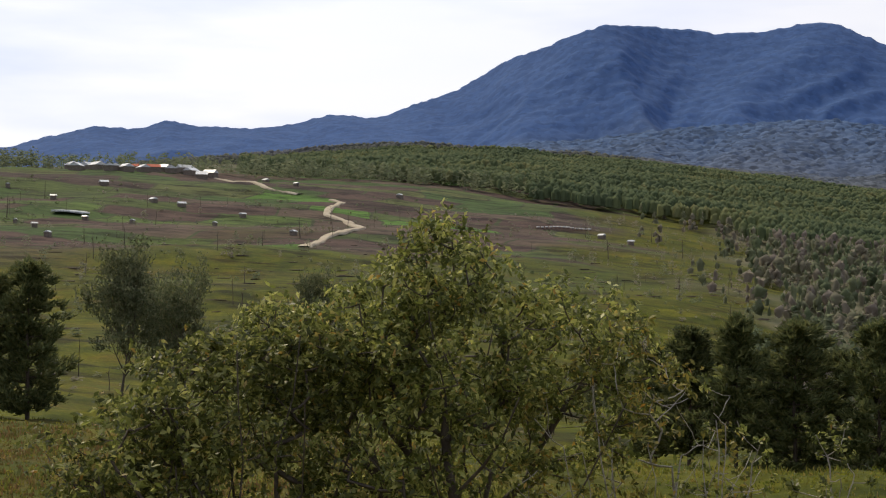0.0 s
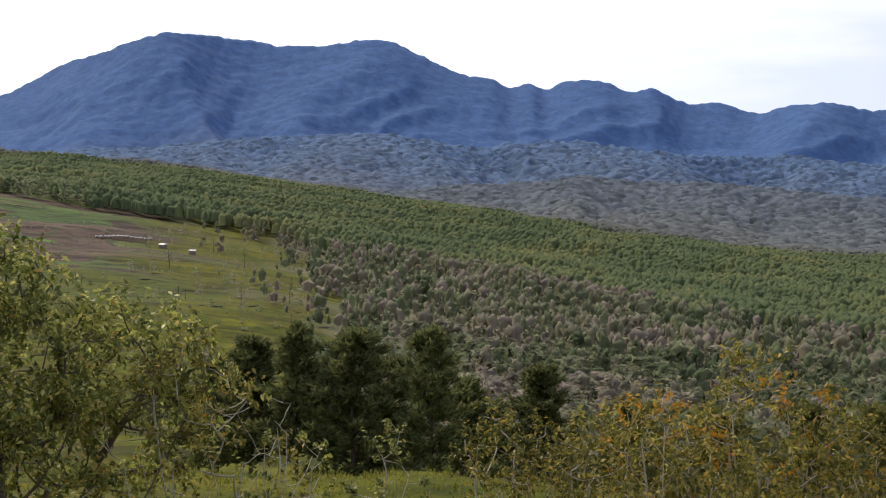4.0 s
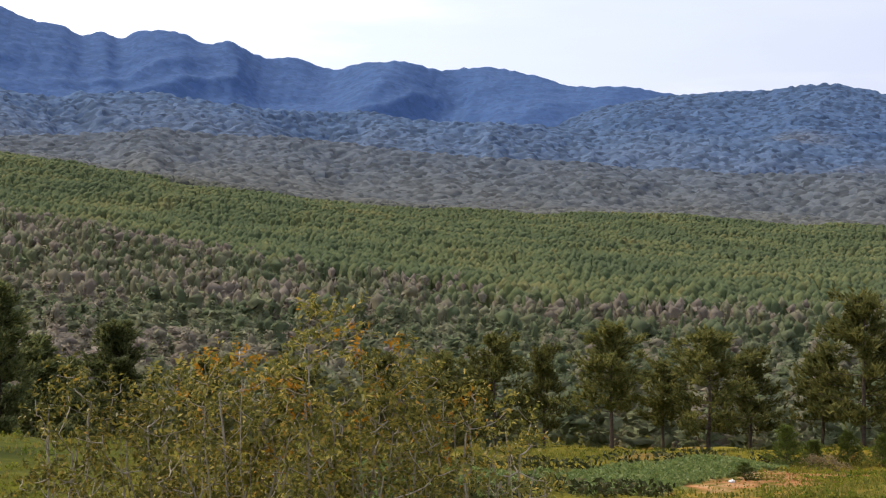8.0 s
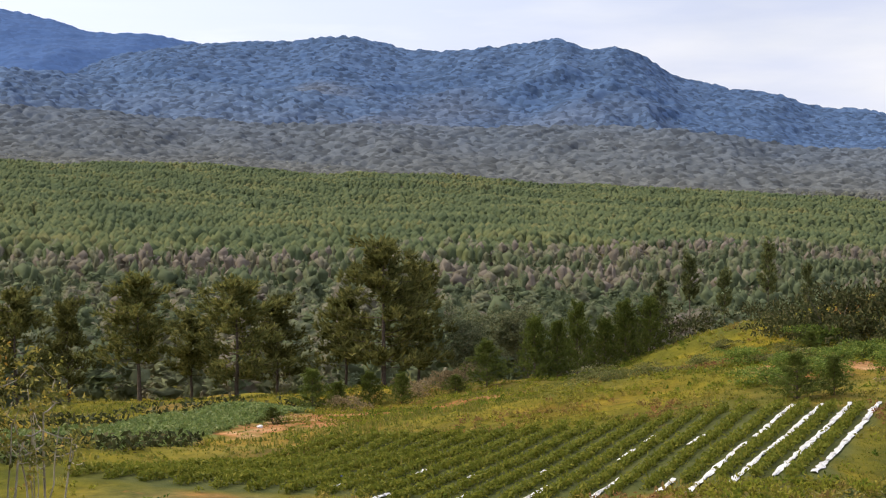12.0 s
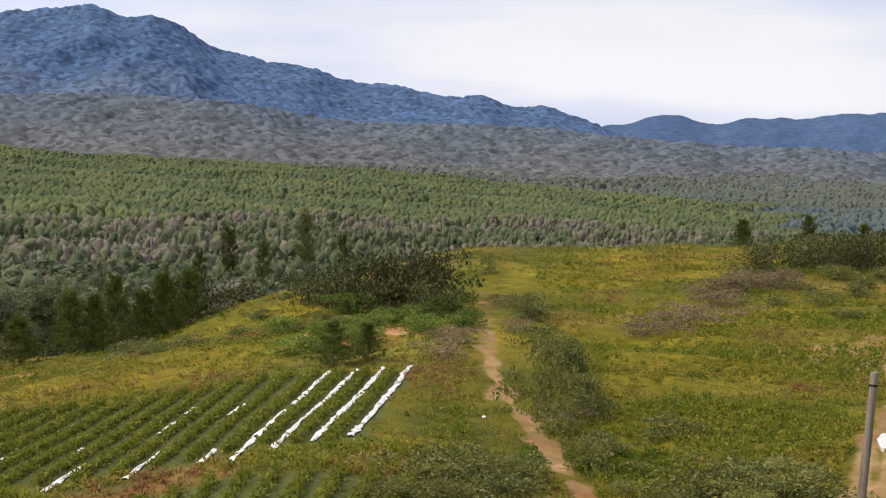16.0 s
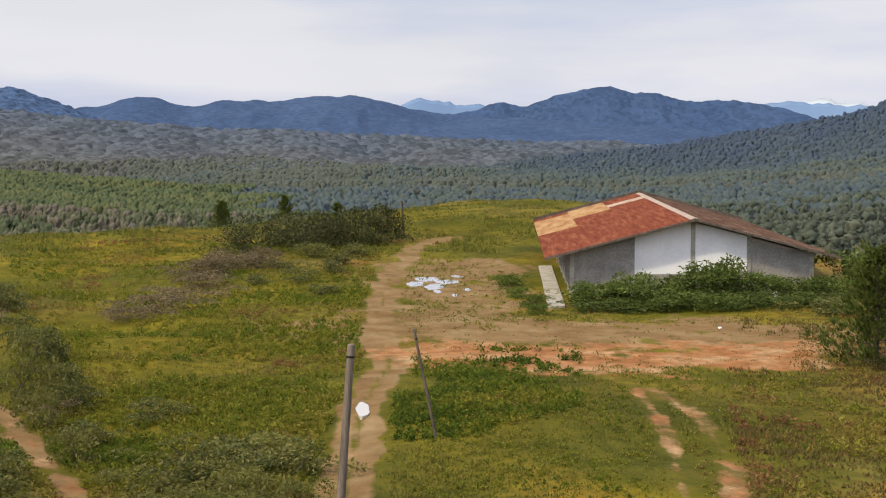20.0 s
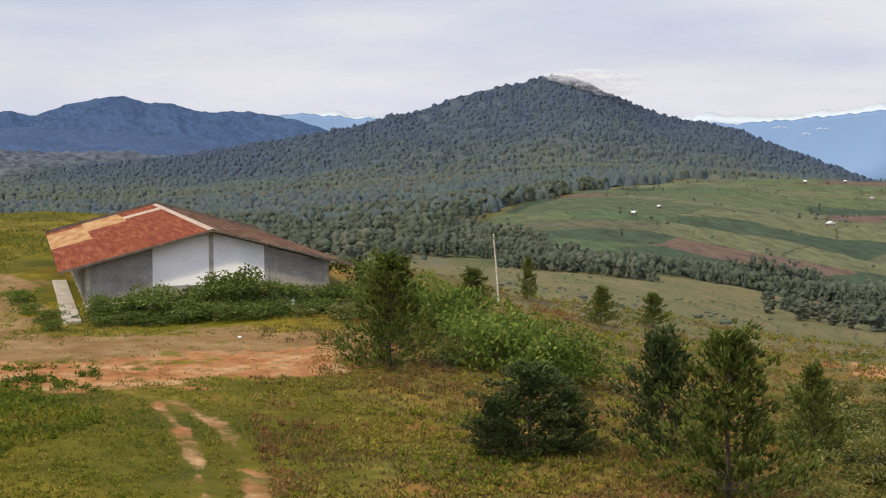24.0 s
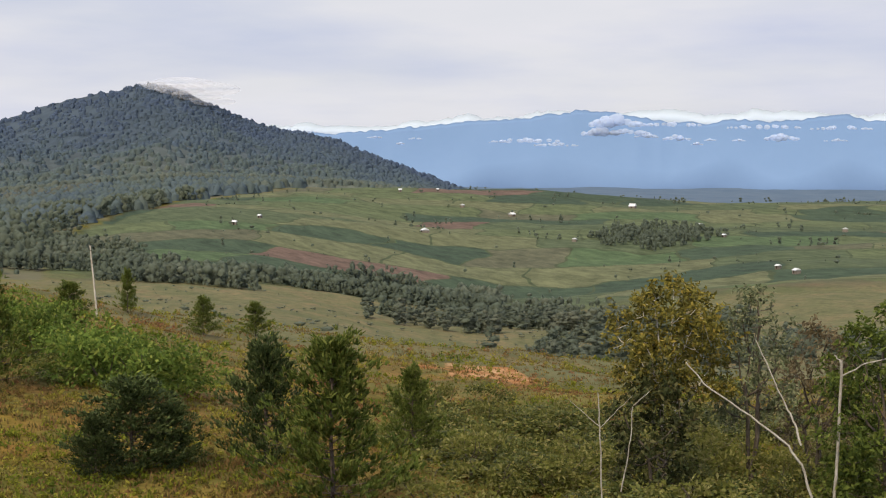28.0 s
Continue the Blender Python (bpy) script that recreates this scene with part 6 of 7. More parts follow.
stand(cover, [(float(rng.uniform(125, 149)), float(rng.uniform(46, 84)), float(rng.uniform(0.9, 2.0)), float(rng.uniform(2.2, 4.4))) for k in range(64)] + [(float(rng.uniform(106, 118)), float(rng.uniform(74, 100)), float(rng.uniform(0.8, 1.6)), float(rng.uniform(2, 3.6))) for k in range(16)]
      + [(float(rng.uniform(59, 72)), float(rng.uniform(84, 104)), float(rng.uniform(0.5, 1.0)), float(rng.uniform(1.6, 3.0))) for k in range(18)]
      + [(75.8, 81, 1.5, 2.2), (77.3, 65.6, 1.3, 2.0), (75.3, 91, 1.5, 2.2), (78.2, 56, 1.0, 1.8), (76.7, 71.6, 1.5, 2.2), (75.0, 95, 1.4, 2.2), (76.2, 75, 1.4, 2.0), (72.6, 46.1, 1.2, 2.4), (71.5, 48.1, 1.3, 2.6), (74.2, 49, 1.1, 2.2), (82.3, 48, 1.2, 2.8), (85.5, 48, 1.3, 2.8), (81.2, 59, 0.9, 2.2), (84, 50.6, 1.2, 2.6), (73.4, 44.6, 1.1, 2.2), (77.6, 62, 1.2, 1.8), (87.9, 112, 1.2, 2.4), (86.0, 118, 1.0, 2.6), (87.1, 126, 1.4, 2.8), (88.9, 125, 1.3, 2.6), (89.5, 139, 1.6, 2.8), (84.0, 116, 0.9, 2.4), (84.8, 105, 0.8, 2.2), (87.7, 98, 0.9, 2.0), (86.8, 105, 1.1, 2.2), (88.3, 121, 1.2, 2.4)], None, "scrub bushes", [(1.7, 2.8)] * 3)
# hedge of shrubs before the gable
M_HEDGE = foliage("hedge_leaves", [(0.0, (0.045, 0.07, 0.016)), (0.6, (0.09, 0.13, 0.028)), (0.95, (0.17, 0.2, 0.05)), (1.0, (0.28, 0.27, 0.16))], through_light=0.35)
hedge = [bush("hedge_shrub", "dense dark green shrub against the gable", 2.6, 2.0, 2200, 0.1, M_HEDGE, 231 + k) for k in range(2)]
stand(hedge, [(hb_, hd_, hh_ * rng.uniform(0.6, 1.35), hw_ * rng.uniform(0.9, 1.3)) for hb_, hd_, hh_, hw_ in [(98.2, 90.5, 1.4, 2.4), (99.0, 91, 1.6, 2.8), (99.9, 91, 1.8, 2.8), (100.8, 91.5, 1.9, 3.0), (101.7, 92, 2.0, 3.0), (102.6, 92, 2.1, 3.0), (103.5, 92.5, 2.3, 3.2), (104.4, 93, 2.3, 3.2), (105.3, 93, 2.1, 3.0), (106.2, 93.5, 1.8, 2.8), (107.1, 94, 1.6, 3.0), (107.9, 95, 1.8, 3.0), (108.6, 97, 3.0, 3.6), (98.6, 88.5, 0.8, 2.4), (99.8, 88.5, 0.9, 2.8), (101.0, 88.5, 1.0, 2.8), (102.2, 89, 1.2, 3.0), (103.4, 89, 1.1, 3.0), (104.6, 89.5, 1.1, 3.0), (105.8, 90, 1.0, 2.8), (107.0, 91, 1.0, 2.8)]], None, "hedge before the gable", [(2.0, 2.6)] * 2)
# dark thickets
thick = [bush("thicket", "dark brown-green tangled thicket", 4.0, 2.2, 1500, 0.12, M_DARK_LEAF, 241 + k) for k in range(2)]
stand(thick, [(85.6, 132, 3.2, 5.0), (86.6, 136, 3.8, 5.0), (87.6, 138, 4.2, 5.2), (88.6, 140, 4.5, 5.2), (89.5, 142, 4.5, 5.0), (90.2, 144, 4.0, 4.0), (84.4, 128, 2.5, 4.6), (87.0, 130, 2.8, 4.6), (88.2, 134, 3.2, 4.4),
              (68.6, 97, 4.0, 5.0), (69.6, 99, 4.2, 5.4), (70.6, 100, 4.5, 5.4), (71.4, 98, 3.8, 4.4), (67.6, 100, 3.2, 4.4), (66.6, 104, 2.8, 4.0), (71.2, 92, 3.0, 3.4), (61.0, 118, 4.2, 6.0), (62.6, 120, 4.0, 6.0), (59.4, 116, 3.2, 5.0)], None, "dark thickets", [(2.2, 4.0)] * 2)
scrub = [bush("dry_scrub", "leafless grey-brown dry scrub", 3.0, 1.4, 1300, 0.1, M_DRY, 251 + k) for k in range(2)]
stand(scrub, [(sb_, sd_, sh_ * 0.62, sw_) for sb_, sd_, sh_, sw_ in [(82.0, 98, 2.0, 4.0), (82.8, 104, 2.2, 4.0), (83.6, 110, 2.4, 4.2), (84.4, 116, 2.4, 4.0), (81.2, 92, 1.9, 3.8), (80.4, 88, 1.6, 3.4), (85.2, 120, 2.4, 4.0), (81.0, 97, 1.6, 3.6), (82.2, 108, 1.8, 3.6), (83.2, 118, 1.8, 3.6), (71.5, 75, 1.6, 2.8), (71.9, 79, 1.6, 2.6), (76.9, 60, 1.4, 1.8), (74.4, 98, 1.2, 2.0), (74.6, 86, 1.2, 2.0), (49.6, 96, 2.0, 2.4), (52.4, 104, 2.2, 2.6), (53.2, 106, 2.4, 2.4), (54.2, 108, 2.6, 2.4)]], None, "dry scrub", [(1.4, 3.0)] * 2)

# ---- ground cover ----
def tufts(n, b0, b1, d0, d1, tall, wide, blades, keep=None):
    """Grass tufts: more of them close by."""
    b = rng.uniform(b0, b1, n)
    d = np.exp(rng.uniform(math.log(d0), math.log(d1), n))
    x, y = at(b, d)
    ok = np.minimum.reduce([along(x, y, TRACK) - 1.3, along(x, y, PATH) - 0.7, along(x, y, FOOTWAY) - 0.5, along(x, y, FOOTWAY2) - 0.5]) > 0
    ok &= ~((b > 91.5) & (b < 106.5) & (d > 67) & (d < 82) & (rng.random(n) < 0.85))
    ok &= ~((x > 90) & (x < 136) & (y < -10) & (y > -31))
    if keep is not None:
        ok &= keep(x, y, b, d)
    x, y = x[ok], y[ok]
    z = land(x, y)
    n = len(x)
    lush_k = 0.7 + 0.5 * np.clip(wave(x, y, 14, 91), -0.8, 1)
    c = np.stack([x, y, z - 0.02], -1)
    out = []
    for k in range(blades):
        a = rng.uniform(0, 6.283, n)
        lean = rng.uniform(0.1, 0.75, n)
        h = tall * rng.uniform(0.5, 1.3, n) * lush_k
        root = c + np.stack([rng.normal(0, wide * 0.4, n), rng.normal(0, wide * 0.4, n), np.zeros(n)], -1)
        side = np.stack([-np.sin(a), np.cos(a), np.zeros(n)], -1) * (wide * 0.13)
        tip = root + np.stack([np.cos(a) * lean * h, np.sin(a) * lean * h, h], -1)
        out.append(np.stack([root - side, root + side, tip], 1))
    v = np.concatenate(out, 1).reshape(-1, 3)
    return v, np.arange(len(v)).reshape(-1, 3)


def grass_stuff(name, label, mat, *runs):
    wood(name, label, runs, mat, "grass")


M_GRASS = foliage("grass_blades", [(0.0, (0.09, 0.11, 0.022)), (0.5, (0.14, 0.142, 0.026)), (0.85, (0.19, 0.17, 0.036)), (1.0, (0.23, 0.18, 0.06))], 0.7, 0.5)
M_DRY_GRASS = foliage("dry_grass_blades", [(0.0, (0.09, 0.095, 0.026)), (0.5, (0.15, 0.115, 0.04)), (1.0, (0.23, 0.13, 0.06))], 0.8, 0.45)
not_crop = lambda x, y, b, d: (crop_cover(x, y) < 0.4) & ~(np.abs(0.977 * x + 0.213 * y + 0.42 * np.maximum(-0.213 * x + 0.977 * y - 11.6, 0) - 49.1) < np.where((b > 48) & (b < 73), 1.9 * rng.random(len(x)) ** 0.3, 0))
grass_stuff("grass", "rough green hill grass", M_GRASS,
            tufts(42000, 48, 108, 40, 150, 0.13, 0.34, 5, not_crop), tufts(9000, 72, 104, 130, 240, 0.35, 0.9, 4), tufts(5000, -20, 20, 50, 130, 0.35, 0.5, 4), tufts(5000, 20, 55, 60, 125, 0.32, 0.5, 4, lambda x, y, b, d: ~((b > 31) & (b < 48.3) & (d > cab_near(b) - 1) & (d < cab_far(b) + 1))))
grass_stuff("dry_grass", "dry brown-green grass and weeds", M_DRY_GRASS, tufts(28000, 104, 148, 40, 180, 0.2, 0.42, 5), tufts(4000, -20, -2, 50, 110, 0.4, 0.5, 4))


def herb_layer(name, label, tint, *runs):
    """Leafy herbs past counting: heaps of leaves, each heap with a tint of its own."""
    vs, fs, ts, m = [], [], [], 0
    for seed, (count, b0, b1, d0, d1, size, patchy, keep) in enumerate(runs):
        r = np.random.default_rng(len(name) * 31 + seed)
        b = r.uniform(b0, b1, count)
        d = np.exp(r.uniform(math.log(d0), math.log(d1), count))
        x, y = at(b, d)
        ok = np.minimum.reduce([along(x, y, TRACK) - 1.25, along(x, y, PATH) - 0.65, along(x, y, FOOTWAY) - 0.6, along(x, y, FOOTWAY2) - 0.5]) > 0
        ok &= ~((x > 90) & (x < 136) & (y < -10) & (y > -31)) & (crop_cover(x, y) < 0.3)
        ok &= wave(x, y, 13, 40 + seed) + 0.6 * wave(x, y, 4, 60 + seed) > r.uniform(-1.0, 1.0, count) * patchy - (1 - patchy)
        if keep is not None:
            ok &= keep(x, y, b, d, r)
        x, y, b, d = x[ok], y[ok], b[ok], d[ok]
        n, k = len(x), 15
        hue = np.clip(tint(x, y, b, d) + 0.16 * wave(x, y, 9, 70 + seed) + r.normal(0, 0.1, n), 0, 1)
        s = size * r.uniform(0.5, 1.4, n)
        dirs = r.normal(0, 1, (n, k, 3))
        dirs /= np.linalg.norm(dirs, axis=2, keepdims=True)
        dirs[:, :, 2] = np.abs(dirs[:, :, 2])
        c = np.stack([x, y, land(x, y)], -1)[:, None] + dirs * s[:, None, None] * np.array((0.55, 0.55, 0.7)) * r.uniform(0.5, 1, (n, k, 1))
        v, f = leaf_quads(c.reshape(-1, 3), dirs.reshape(-1, 3) + (0, 0, 0.3), size * 0.21, size * 0.05, r)
        vs.append(v)
        fs.append(f + m)
        ts.append(np.repeat(hue, k * 4))
        m += len(v)
    me = mesh_of(name, np.vstack(vs), np.vstack(fs), M_HERB)
    zone(me, "tint", np.concatenate(ts))
    tagged(new(name, me), label, "weeds", kind="stuff")


M_HERB = tint_foliage("herb_leaves", [(0.0, (0.055, 0.095, 0.016)), (0.3, (0.115, 0.148, 0.02)), (0.5, (0.2, 0.2, 0.026)), (0.68, (0.24, 0.205, 0.045)), (0.84, (0.23, 0.15, 0.056)), (1.0, (0.24, 0.115, 0.056))], 0.4, 0.5)
yard = lambda b, d: (b > 90.6) & (b < 108) & (d > 66) & (d < 137)
herb_layer("slope_herbs", "leafy yellow-green weeds over the grassy slope", lambda x, y, b, d: 0.47 + 0.07 * (b < 72) + 0.22 * np.clip((54 - d) / 10, 0, 1) - 0.2 * wave(x, y, 19, 33) * (d > 52),
           (7000, 47, 73, 47, 150, 0.5, 0.85, None), (11000, 75.5, 90, 50, 140, 0.46, 0.85, lambda x, y, b, d, r: ~yard(b, d)), (4200, 75, 90, 39, 56, 0.5, 0.5, None), (1500, 62, 76, 40, 52, 0.45, 0.7, None), (900, 85, 89.6, 70, 130, 0.6, 0.6, lambda x, y, b, d, r: along(x, y, TRACK) < 4))
herb_layer("lush_herbs", "dense dark green weeds beside the track", lambda x, y, b, d: 0.24 + 0.12 * wave(x, y, 5, 35), (2300, 90.2, 98, 49, 73, 0.46, 0.7, lambda x, y, b, d, r: (d < 73 - 0.35 * np.maximum(b - 93, 0)) & (d > 50 + 1.3 * np.maximum(b - 94, 0))))
herb_layer("yard_herbs", "short yellow-green weeds on the yard", lambda x, y, b, d: 0.5 + 0 * x, (2600, 91, 108, 40, 64, 0.26, 0.8, None), (700, 90.5, 97.5, 78, 140, 0.4, 0.7, lambda x, y, b, d, r: r.random(len(b)) < 0.5))
herb_layer("dry_slope_herbs", "dry olive and reddish-brown weeds on the slope", lambda x, y, b, d: 0.62 + 0.3 * wave(x, y, 21, 34) + 0.12 * np.clip((60 - d) / 15, 0, 1), (9500, 104, 149, 41, 130, 0.46, 0.5, lambda x, y, b, d, r: ~yard(b, d)), (2500, 110, 149, 110, 190, 0.7, 0.6, None))
herb_layer("field_herbs", "low green weeds in the near field", lambda x, y, b, d: 0.45 + 0.2 * (b < -2), (2600, -20, 48, 45, 125, 0.42, 0.7, lambda x, y, b, d, r: ~((b > 31) & (b < 48) & (d > cab_near(b) - 1) & (d < cab_far(b) + 1))))


# ---- crops ----
M_CROP = foliage("crop_leaves", [(0.0, (0.105, 0.125, 0.018)), (0.6, (0.16, 0.175, 0.025)), (1.0, (0.225, 0.215, 0.035))], 0.6, 0.45)
M_CABBAGE = foliage("cabbage_leaves", [(0.0, (0.09, 0.13, 0.04)), (0.6, (0.14, 0.185, 0.055)), (1.0, (0.2, 0.23, 0.08))], 0.5, 0.4)
ROW_U, ROW_V = np.array((0.977, 0.213)), np.array((-0.213, 0.977))
M_PLASTIC = plain("mulch_plastic", [(0.36, (0.1, 0.1, 0.09)), (0.44, (0.5, 0.5, 0.51)), (0.7, (0.7, 0.71, 0.72))], 1.6, 0.35, bump_by=0.6, bump_size=0.05)
row_ids = np.arange(-2, 19)
ROWS = [(11.6 + 1.25 * k, 51.5 - 0.5 * max(k, 0), 69.5 - 0.35 * max(k, 0)) for k in row_ids]
ROWS += [(5.4 + 1.1 * k, 37.0, 46.6 - 0.42 * max(5.4 + 1.1 * k - 11.6, 0)) for k in range(12)]
rv, rf, rn = [], [], 0
for v0, u0, u1 in ROWS:
    n = int((u1 - u0) * 130)
    u = rng.uniform(u0, u1, n)
    off = rng.normal(0, 0.12, n) + 0.64
    p = u[:, None] * ROW_U + (v0 + off)[:, None] * ROW_V
    z = land(p[:, 0], p[:, 1])
    thin = rng.random(n) < 0.9
    p, z, n = p[thin], z[thin], thin.sum()
    c = np.stack([p[:, 0], p[:, 1], z + rng.uniform(0.02, 0.36, n)], -1)
    d = rng.normal(0, 0.5, (n, 3)) + (0, 0, 0.9)
    v, f = leaf_quads(c, d, 0.11, 0.04, rng)
    rv.append(v)
    rf.append(f + rn)
    rn += len(v)
ob = new("crop_rows", mesh_of("crop_rows", np.vstack(rv), np.vstack(rf), M_CROP))
tagged(ob, "low green vegetable crop in straight rows", "crop", kind="stuff")


def strip(u0, u1, v0, width=0.34):
    """A torn length of plastic sheet lying between two rows."""
    n = max(3, int((u1 - u0) / 0.4))
    vs, fs = [], []
    for i in range(n + 1):
        u = u0 + (u1 - u0) * i / n
        w = width * (0.5 + 0.5 * rng.random())
        for s, h in ((-1, 0.05), (-0.4, 0.085), (0.4, 0.085), (1, 0.05)):
            q = u * ROW_U + (v0 + s * w / 2 + rng.normal(0, 0.03)) * ROW_V
            vs.append((q[0], q[1], land1(*q) + h + rng.normal(0, 0.015)))
        if i:
            b = 4 * i - 4
            fs += [(b + j, b + j + 1, b + j + 5, b + j + 4) for j in range(3)]
    ob = new("plastic_sheet", mesh_of("plastic_sheet", vs, fs, M_PLASTIC, True))
    tagged(ob, "shiny silver plastic mulch sheet between crop rows", "plastic sheet", group="mulch sheets in the crop field")


for k, a, b in ((-2, 53.2, 71.0), (-1, 51.8, 70.4), (0, 50.0, 69.8), (1, 49.2, 58.8), (1, 60.2, 69.4), (3, 59.0, 61.6), (5, 57.0, 59.4), (5, 61.0, 62.4), (4, 49.0, 53.4), (6, 47.6, 51.8), (7, 54.0, 55.4), (8, 47.0, 49.6), (9, 52.6, 54.0), (2, 49.8, 52.0), (10, 46.0, 48.0), (11, 53.0, 54.0), (12, 47.8, 49.0)):
    strip(a, b, 11.6 + 1.25 * k)

n = 5200
b = rng.uniform(31, 48, n)
d = cab_near(b) + (cab_far(b) - cab_near(b)) * rng.random(n)
x, y = at(b, d)
z = land(x, y)
k = 5
dirs = rng.normal(0, 1, (n, k, 3))
dirs[:, :, 2] = np.abs(dirs[:, :, 2]) + 0.3
dirs /= np.linalg.norm(dirs, axis=2, keepdims=True)
c = np.stack([x, y, z + 0.05], -1)[:, None] + dirs * 0.16
v, f = leaf_quads(c.reshape(-1, 3), dirs.reshape(-1, 3), 0.16, 0.03, rng)
tagged(new("cabbage_crop", mesh_of("cabbage_crop", v, f, M_CABBAGE)), "pale green cabbage field at the foot of the slope", "crop", kind="stuff")

hedge_v, hedge_f, hn = [], [], 0
for line in ([(31, 68), (37, 78.5), (40, 83.5), (44, 90), (48.2, 97)], [(30, 52), (37, 60.5), (40, 68.5), (43.4, 75.5)]):
    q = np.array([at(*p) for p in line])
    n = 900
    t = rng.uniform(0, len(q) - 1, n)
    p = np.stack([np.interp(t, np.arange(len(q)), q[:, c]) for c in (0, 1)], -1) + rng.normal(0, 0.35, (n, 2))
    c = np.stack([p[:, 0], p[:, 1], land(p[:, 0], p[:, 1]) + rng.uniform(0.0, 0.75, n)], -1)
    v, f = leaf_quads(c, rng.normal(0, 1, (n, 3)), 0.2, 0.05, rng)
    hedge_v.append(v)
    hedge_f.append(f + hn)
    hn += len(v)
tagged(new("field_hedge", mesh_of("field_hedge", np.vstack(hedge_v), np.vstack(hedge_f), M_DARK_LEAF)), "low dark hedge round the cabbage field", "hedge", kind="stuff")

# ---- the long barn ----
BW, BL, RIDGE, FALL = 15.8, 39.0, 5.25, 0.262
M_CONCRETE = plain("grey_plaster", [(0.3, (0.19, 0.18, 0.165)), (0.5, (0.27, 0.255, 0.235)), (0.7, (0.34, 0.32, 0.29))], 0.8, 0.9, bump_by=0.2)
M_WHITE = plain("white_wash", [(0.28, (0.72, 0.71, 0.71)), (0.5, (0.8, 0.79, 0.79)), (0.7, (0.84, 0.83, 0.83))], 0.6, 0.85, grain=0.05)
M_WHITE_SUNLIT = plain("sunlit_white_wash", [(0.3, (0.8, 0.8, 0.8)), (0.7, (0.86, 0.86, 0.86))], 0.7, 0.8, grain=0.03)
M_RUST = plain("rusty_red_sheet", [(0.3, (0.1, 0.026, 0.014)), (0.5, (0.16, 0.045, 0.024)), (0.7, (0.22, 0.085, 0.045))], 1.0, 0.75, stretch=(3, 0.25, 1), grain=0.2)
M_OCHRE = plain("ochre_sheet", [(0.3, (0.2, 0.095, 0.045)), (0.5, (0.32, 0.19, 0.09)), (0.7, (0.38, 0.26, 0.14))], 0.7, 0.75, stretch=(1.6, 0.4, 1))
M_BROWN = plain("dark_rust_sheet", [(0.3, (0.045, 0.026, 0.019)), (0.5, (0.1, 0.056, 0.038)), (0.7, (0.18, 0.12, 0.09))], 0.9, 0.85, stretch=(1.6, 0.4, 1))
M_TIMBER = plain("weathered_timber", [(0.3, (0.07, 0.055, 0.045)), (0.7, (0.16, 0.13, 0.11))], 3, 0.9, bump_by=0.3, stretch=(1, 1, 0.2))
M_PALE_SHEET = plain("pale_sheet", [(0.3, (0.28, 0.2, 0.15)), (0.7, (0.45, 0.38, 0.32))], 1.5, 0.6)
M_DARK = plain("dark_opening", [(0.3, (0.02, 0.018, 0.016)), (0.7, (0.04, 0.035, 0.03))], 1.0, 0.9)
M_SLAB = plain("pale_concrete_slab", [(0.3, (0.26, 0.24, 0.2)), (0.7, (0.46, 0.43, 0.38))], 1.2, 0.9, bump_by=0.2)

barn = new("barn")
barn.matrix_basis = pose(94.2, -12.6, 0.0, 0, 0, -95.0)
tagged(barn, "long low barn with rusty red tin roof and white gable", "barn")


def roof_z(x):
    return RIDGE - FALL * abs(x - 8.0)


def gable_panel(name, x0, x1, z0, mat, label, y0=0.0, y1=0.16, peak=False):
    bm = bmesh.new()
    zs = [(x0, z0), (x1, z0), (x1, roof_z(x1) - 0.22)] + ([(8.0, roof_z(8.0) - 0.22)] if x0 < 8.0 < x1 else []) + [(x0, roof_z(x0) - 0.22)]
    lo = [bm.verts.new((x, y0, z)) for x, z in zs]
    hi = [bm.verts.new((x, y1, z)) for x, z in zs]
    bm.faces.new(lo)
    bm.faces.new(hi[::-1])
    for i in range(len(zs)):
        j = (i + 1) % len(zs)
        bm.faces.new((lo[j], lo[i], hi[i], hi[j]))
    bmesh.ops.recalc_face_normals(bm, faces=bm.faces)
    return part(name, bm, mat, barn, label)


gable_panel("wall_panel", 0.15, 3.85, -0.3, M_CONCRETE, "bare grey plaster panel")
white_wall = [gable_panel("wall_panel", 4.15, 7.85, 1.55, M_WHITE, "whitewashed panel"), gable_panel("wall_panel", 8.15, 11.55, 1.75, M_WHITE, "whitewashed panel")]
gable_panel("wall_panel", 11.85, 15.65, -0.3, M_CONCRETE, "bare grey plaster panel")
part("plinth", box(bmesh.new(), 4.15, 7.85, 0.0, 0.16, -0.3, 1.545), M_CONCRETE, barn)
part("plinth", box(bmesh.new(), 8.15, 11.55, 0.0, 0.16, -0.3, 1.745), M_CONCRETE, barn)
# brighter white pieces shaped as the sunlit wall below the eave's shade
for xs in ([(4.2, 0), (7.8, 0), (7.8, 1.1), (7.0, 0.75), (6.2, 0.55), (5.4, 0.3), (4.2, 0.12)], [(8.2, 0), (11.5, 0), (11.5, 0.75), (10.6, 1.15), (9.4, 1.25), (8.8, 1.0), (8.2, 0.95)]):
    bm = bmesh.new()
    base = 1.56 if xs[0][0] < 8 else 1.76
    lo = [bm.verts.new((x, -0.008, base + h)) for x, h in xs]
    hi = [bm.verts.new((x, -0.003, base + h)) for x, h in xs]
    bm.faces.new(lo)
    for i in range(len(xs)):
        bm.faces.new((lo[(i + 1) % len(xs)], lo[i], hi[i], hi[(i + 1) % len(xs)]))
    bmesh.ops.recalc_face_normals(bm, faces=bm.faces)
    part("sunlit_patch", bm, M_WHITE_SUNLIT, white_wall[0 if xs[0][0] < 8 else 1], "sunlit lower part of the whitewash")
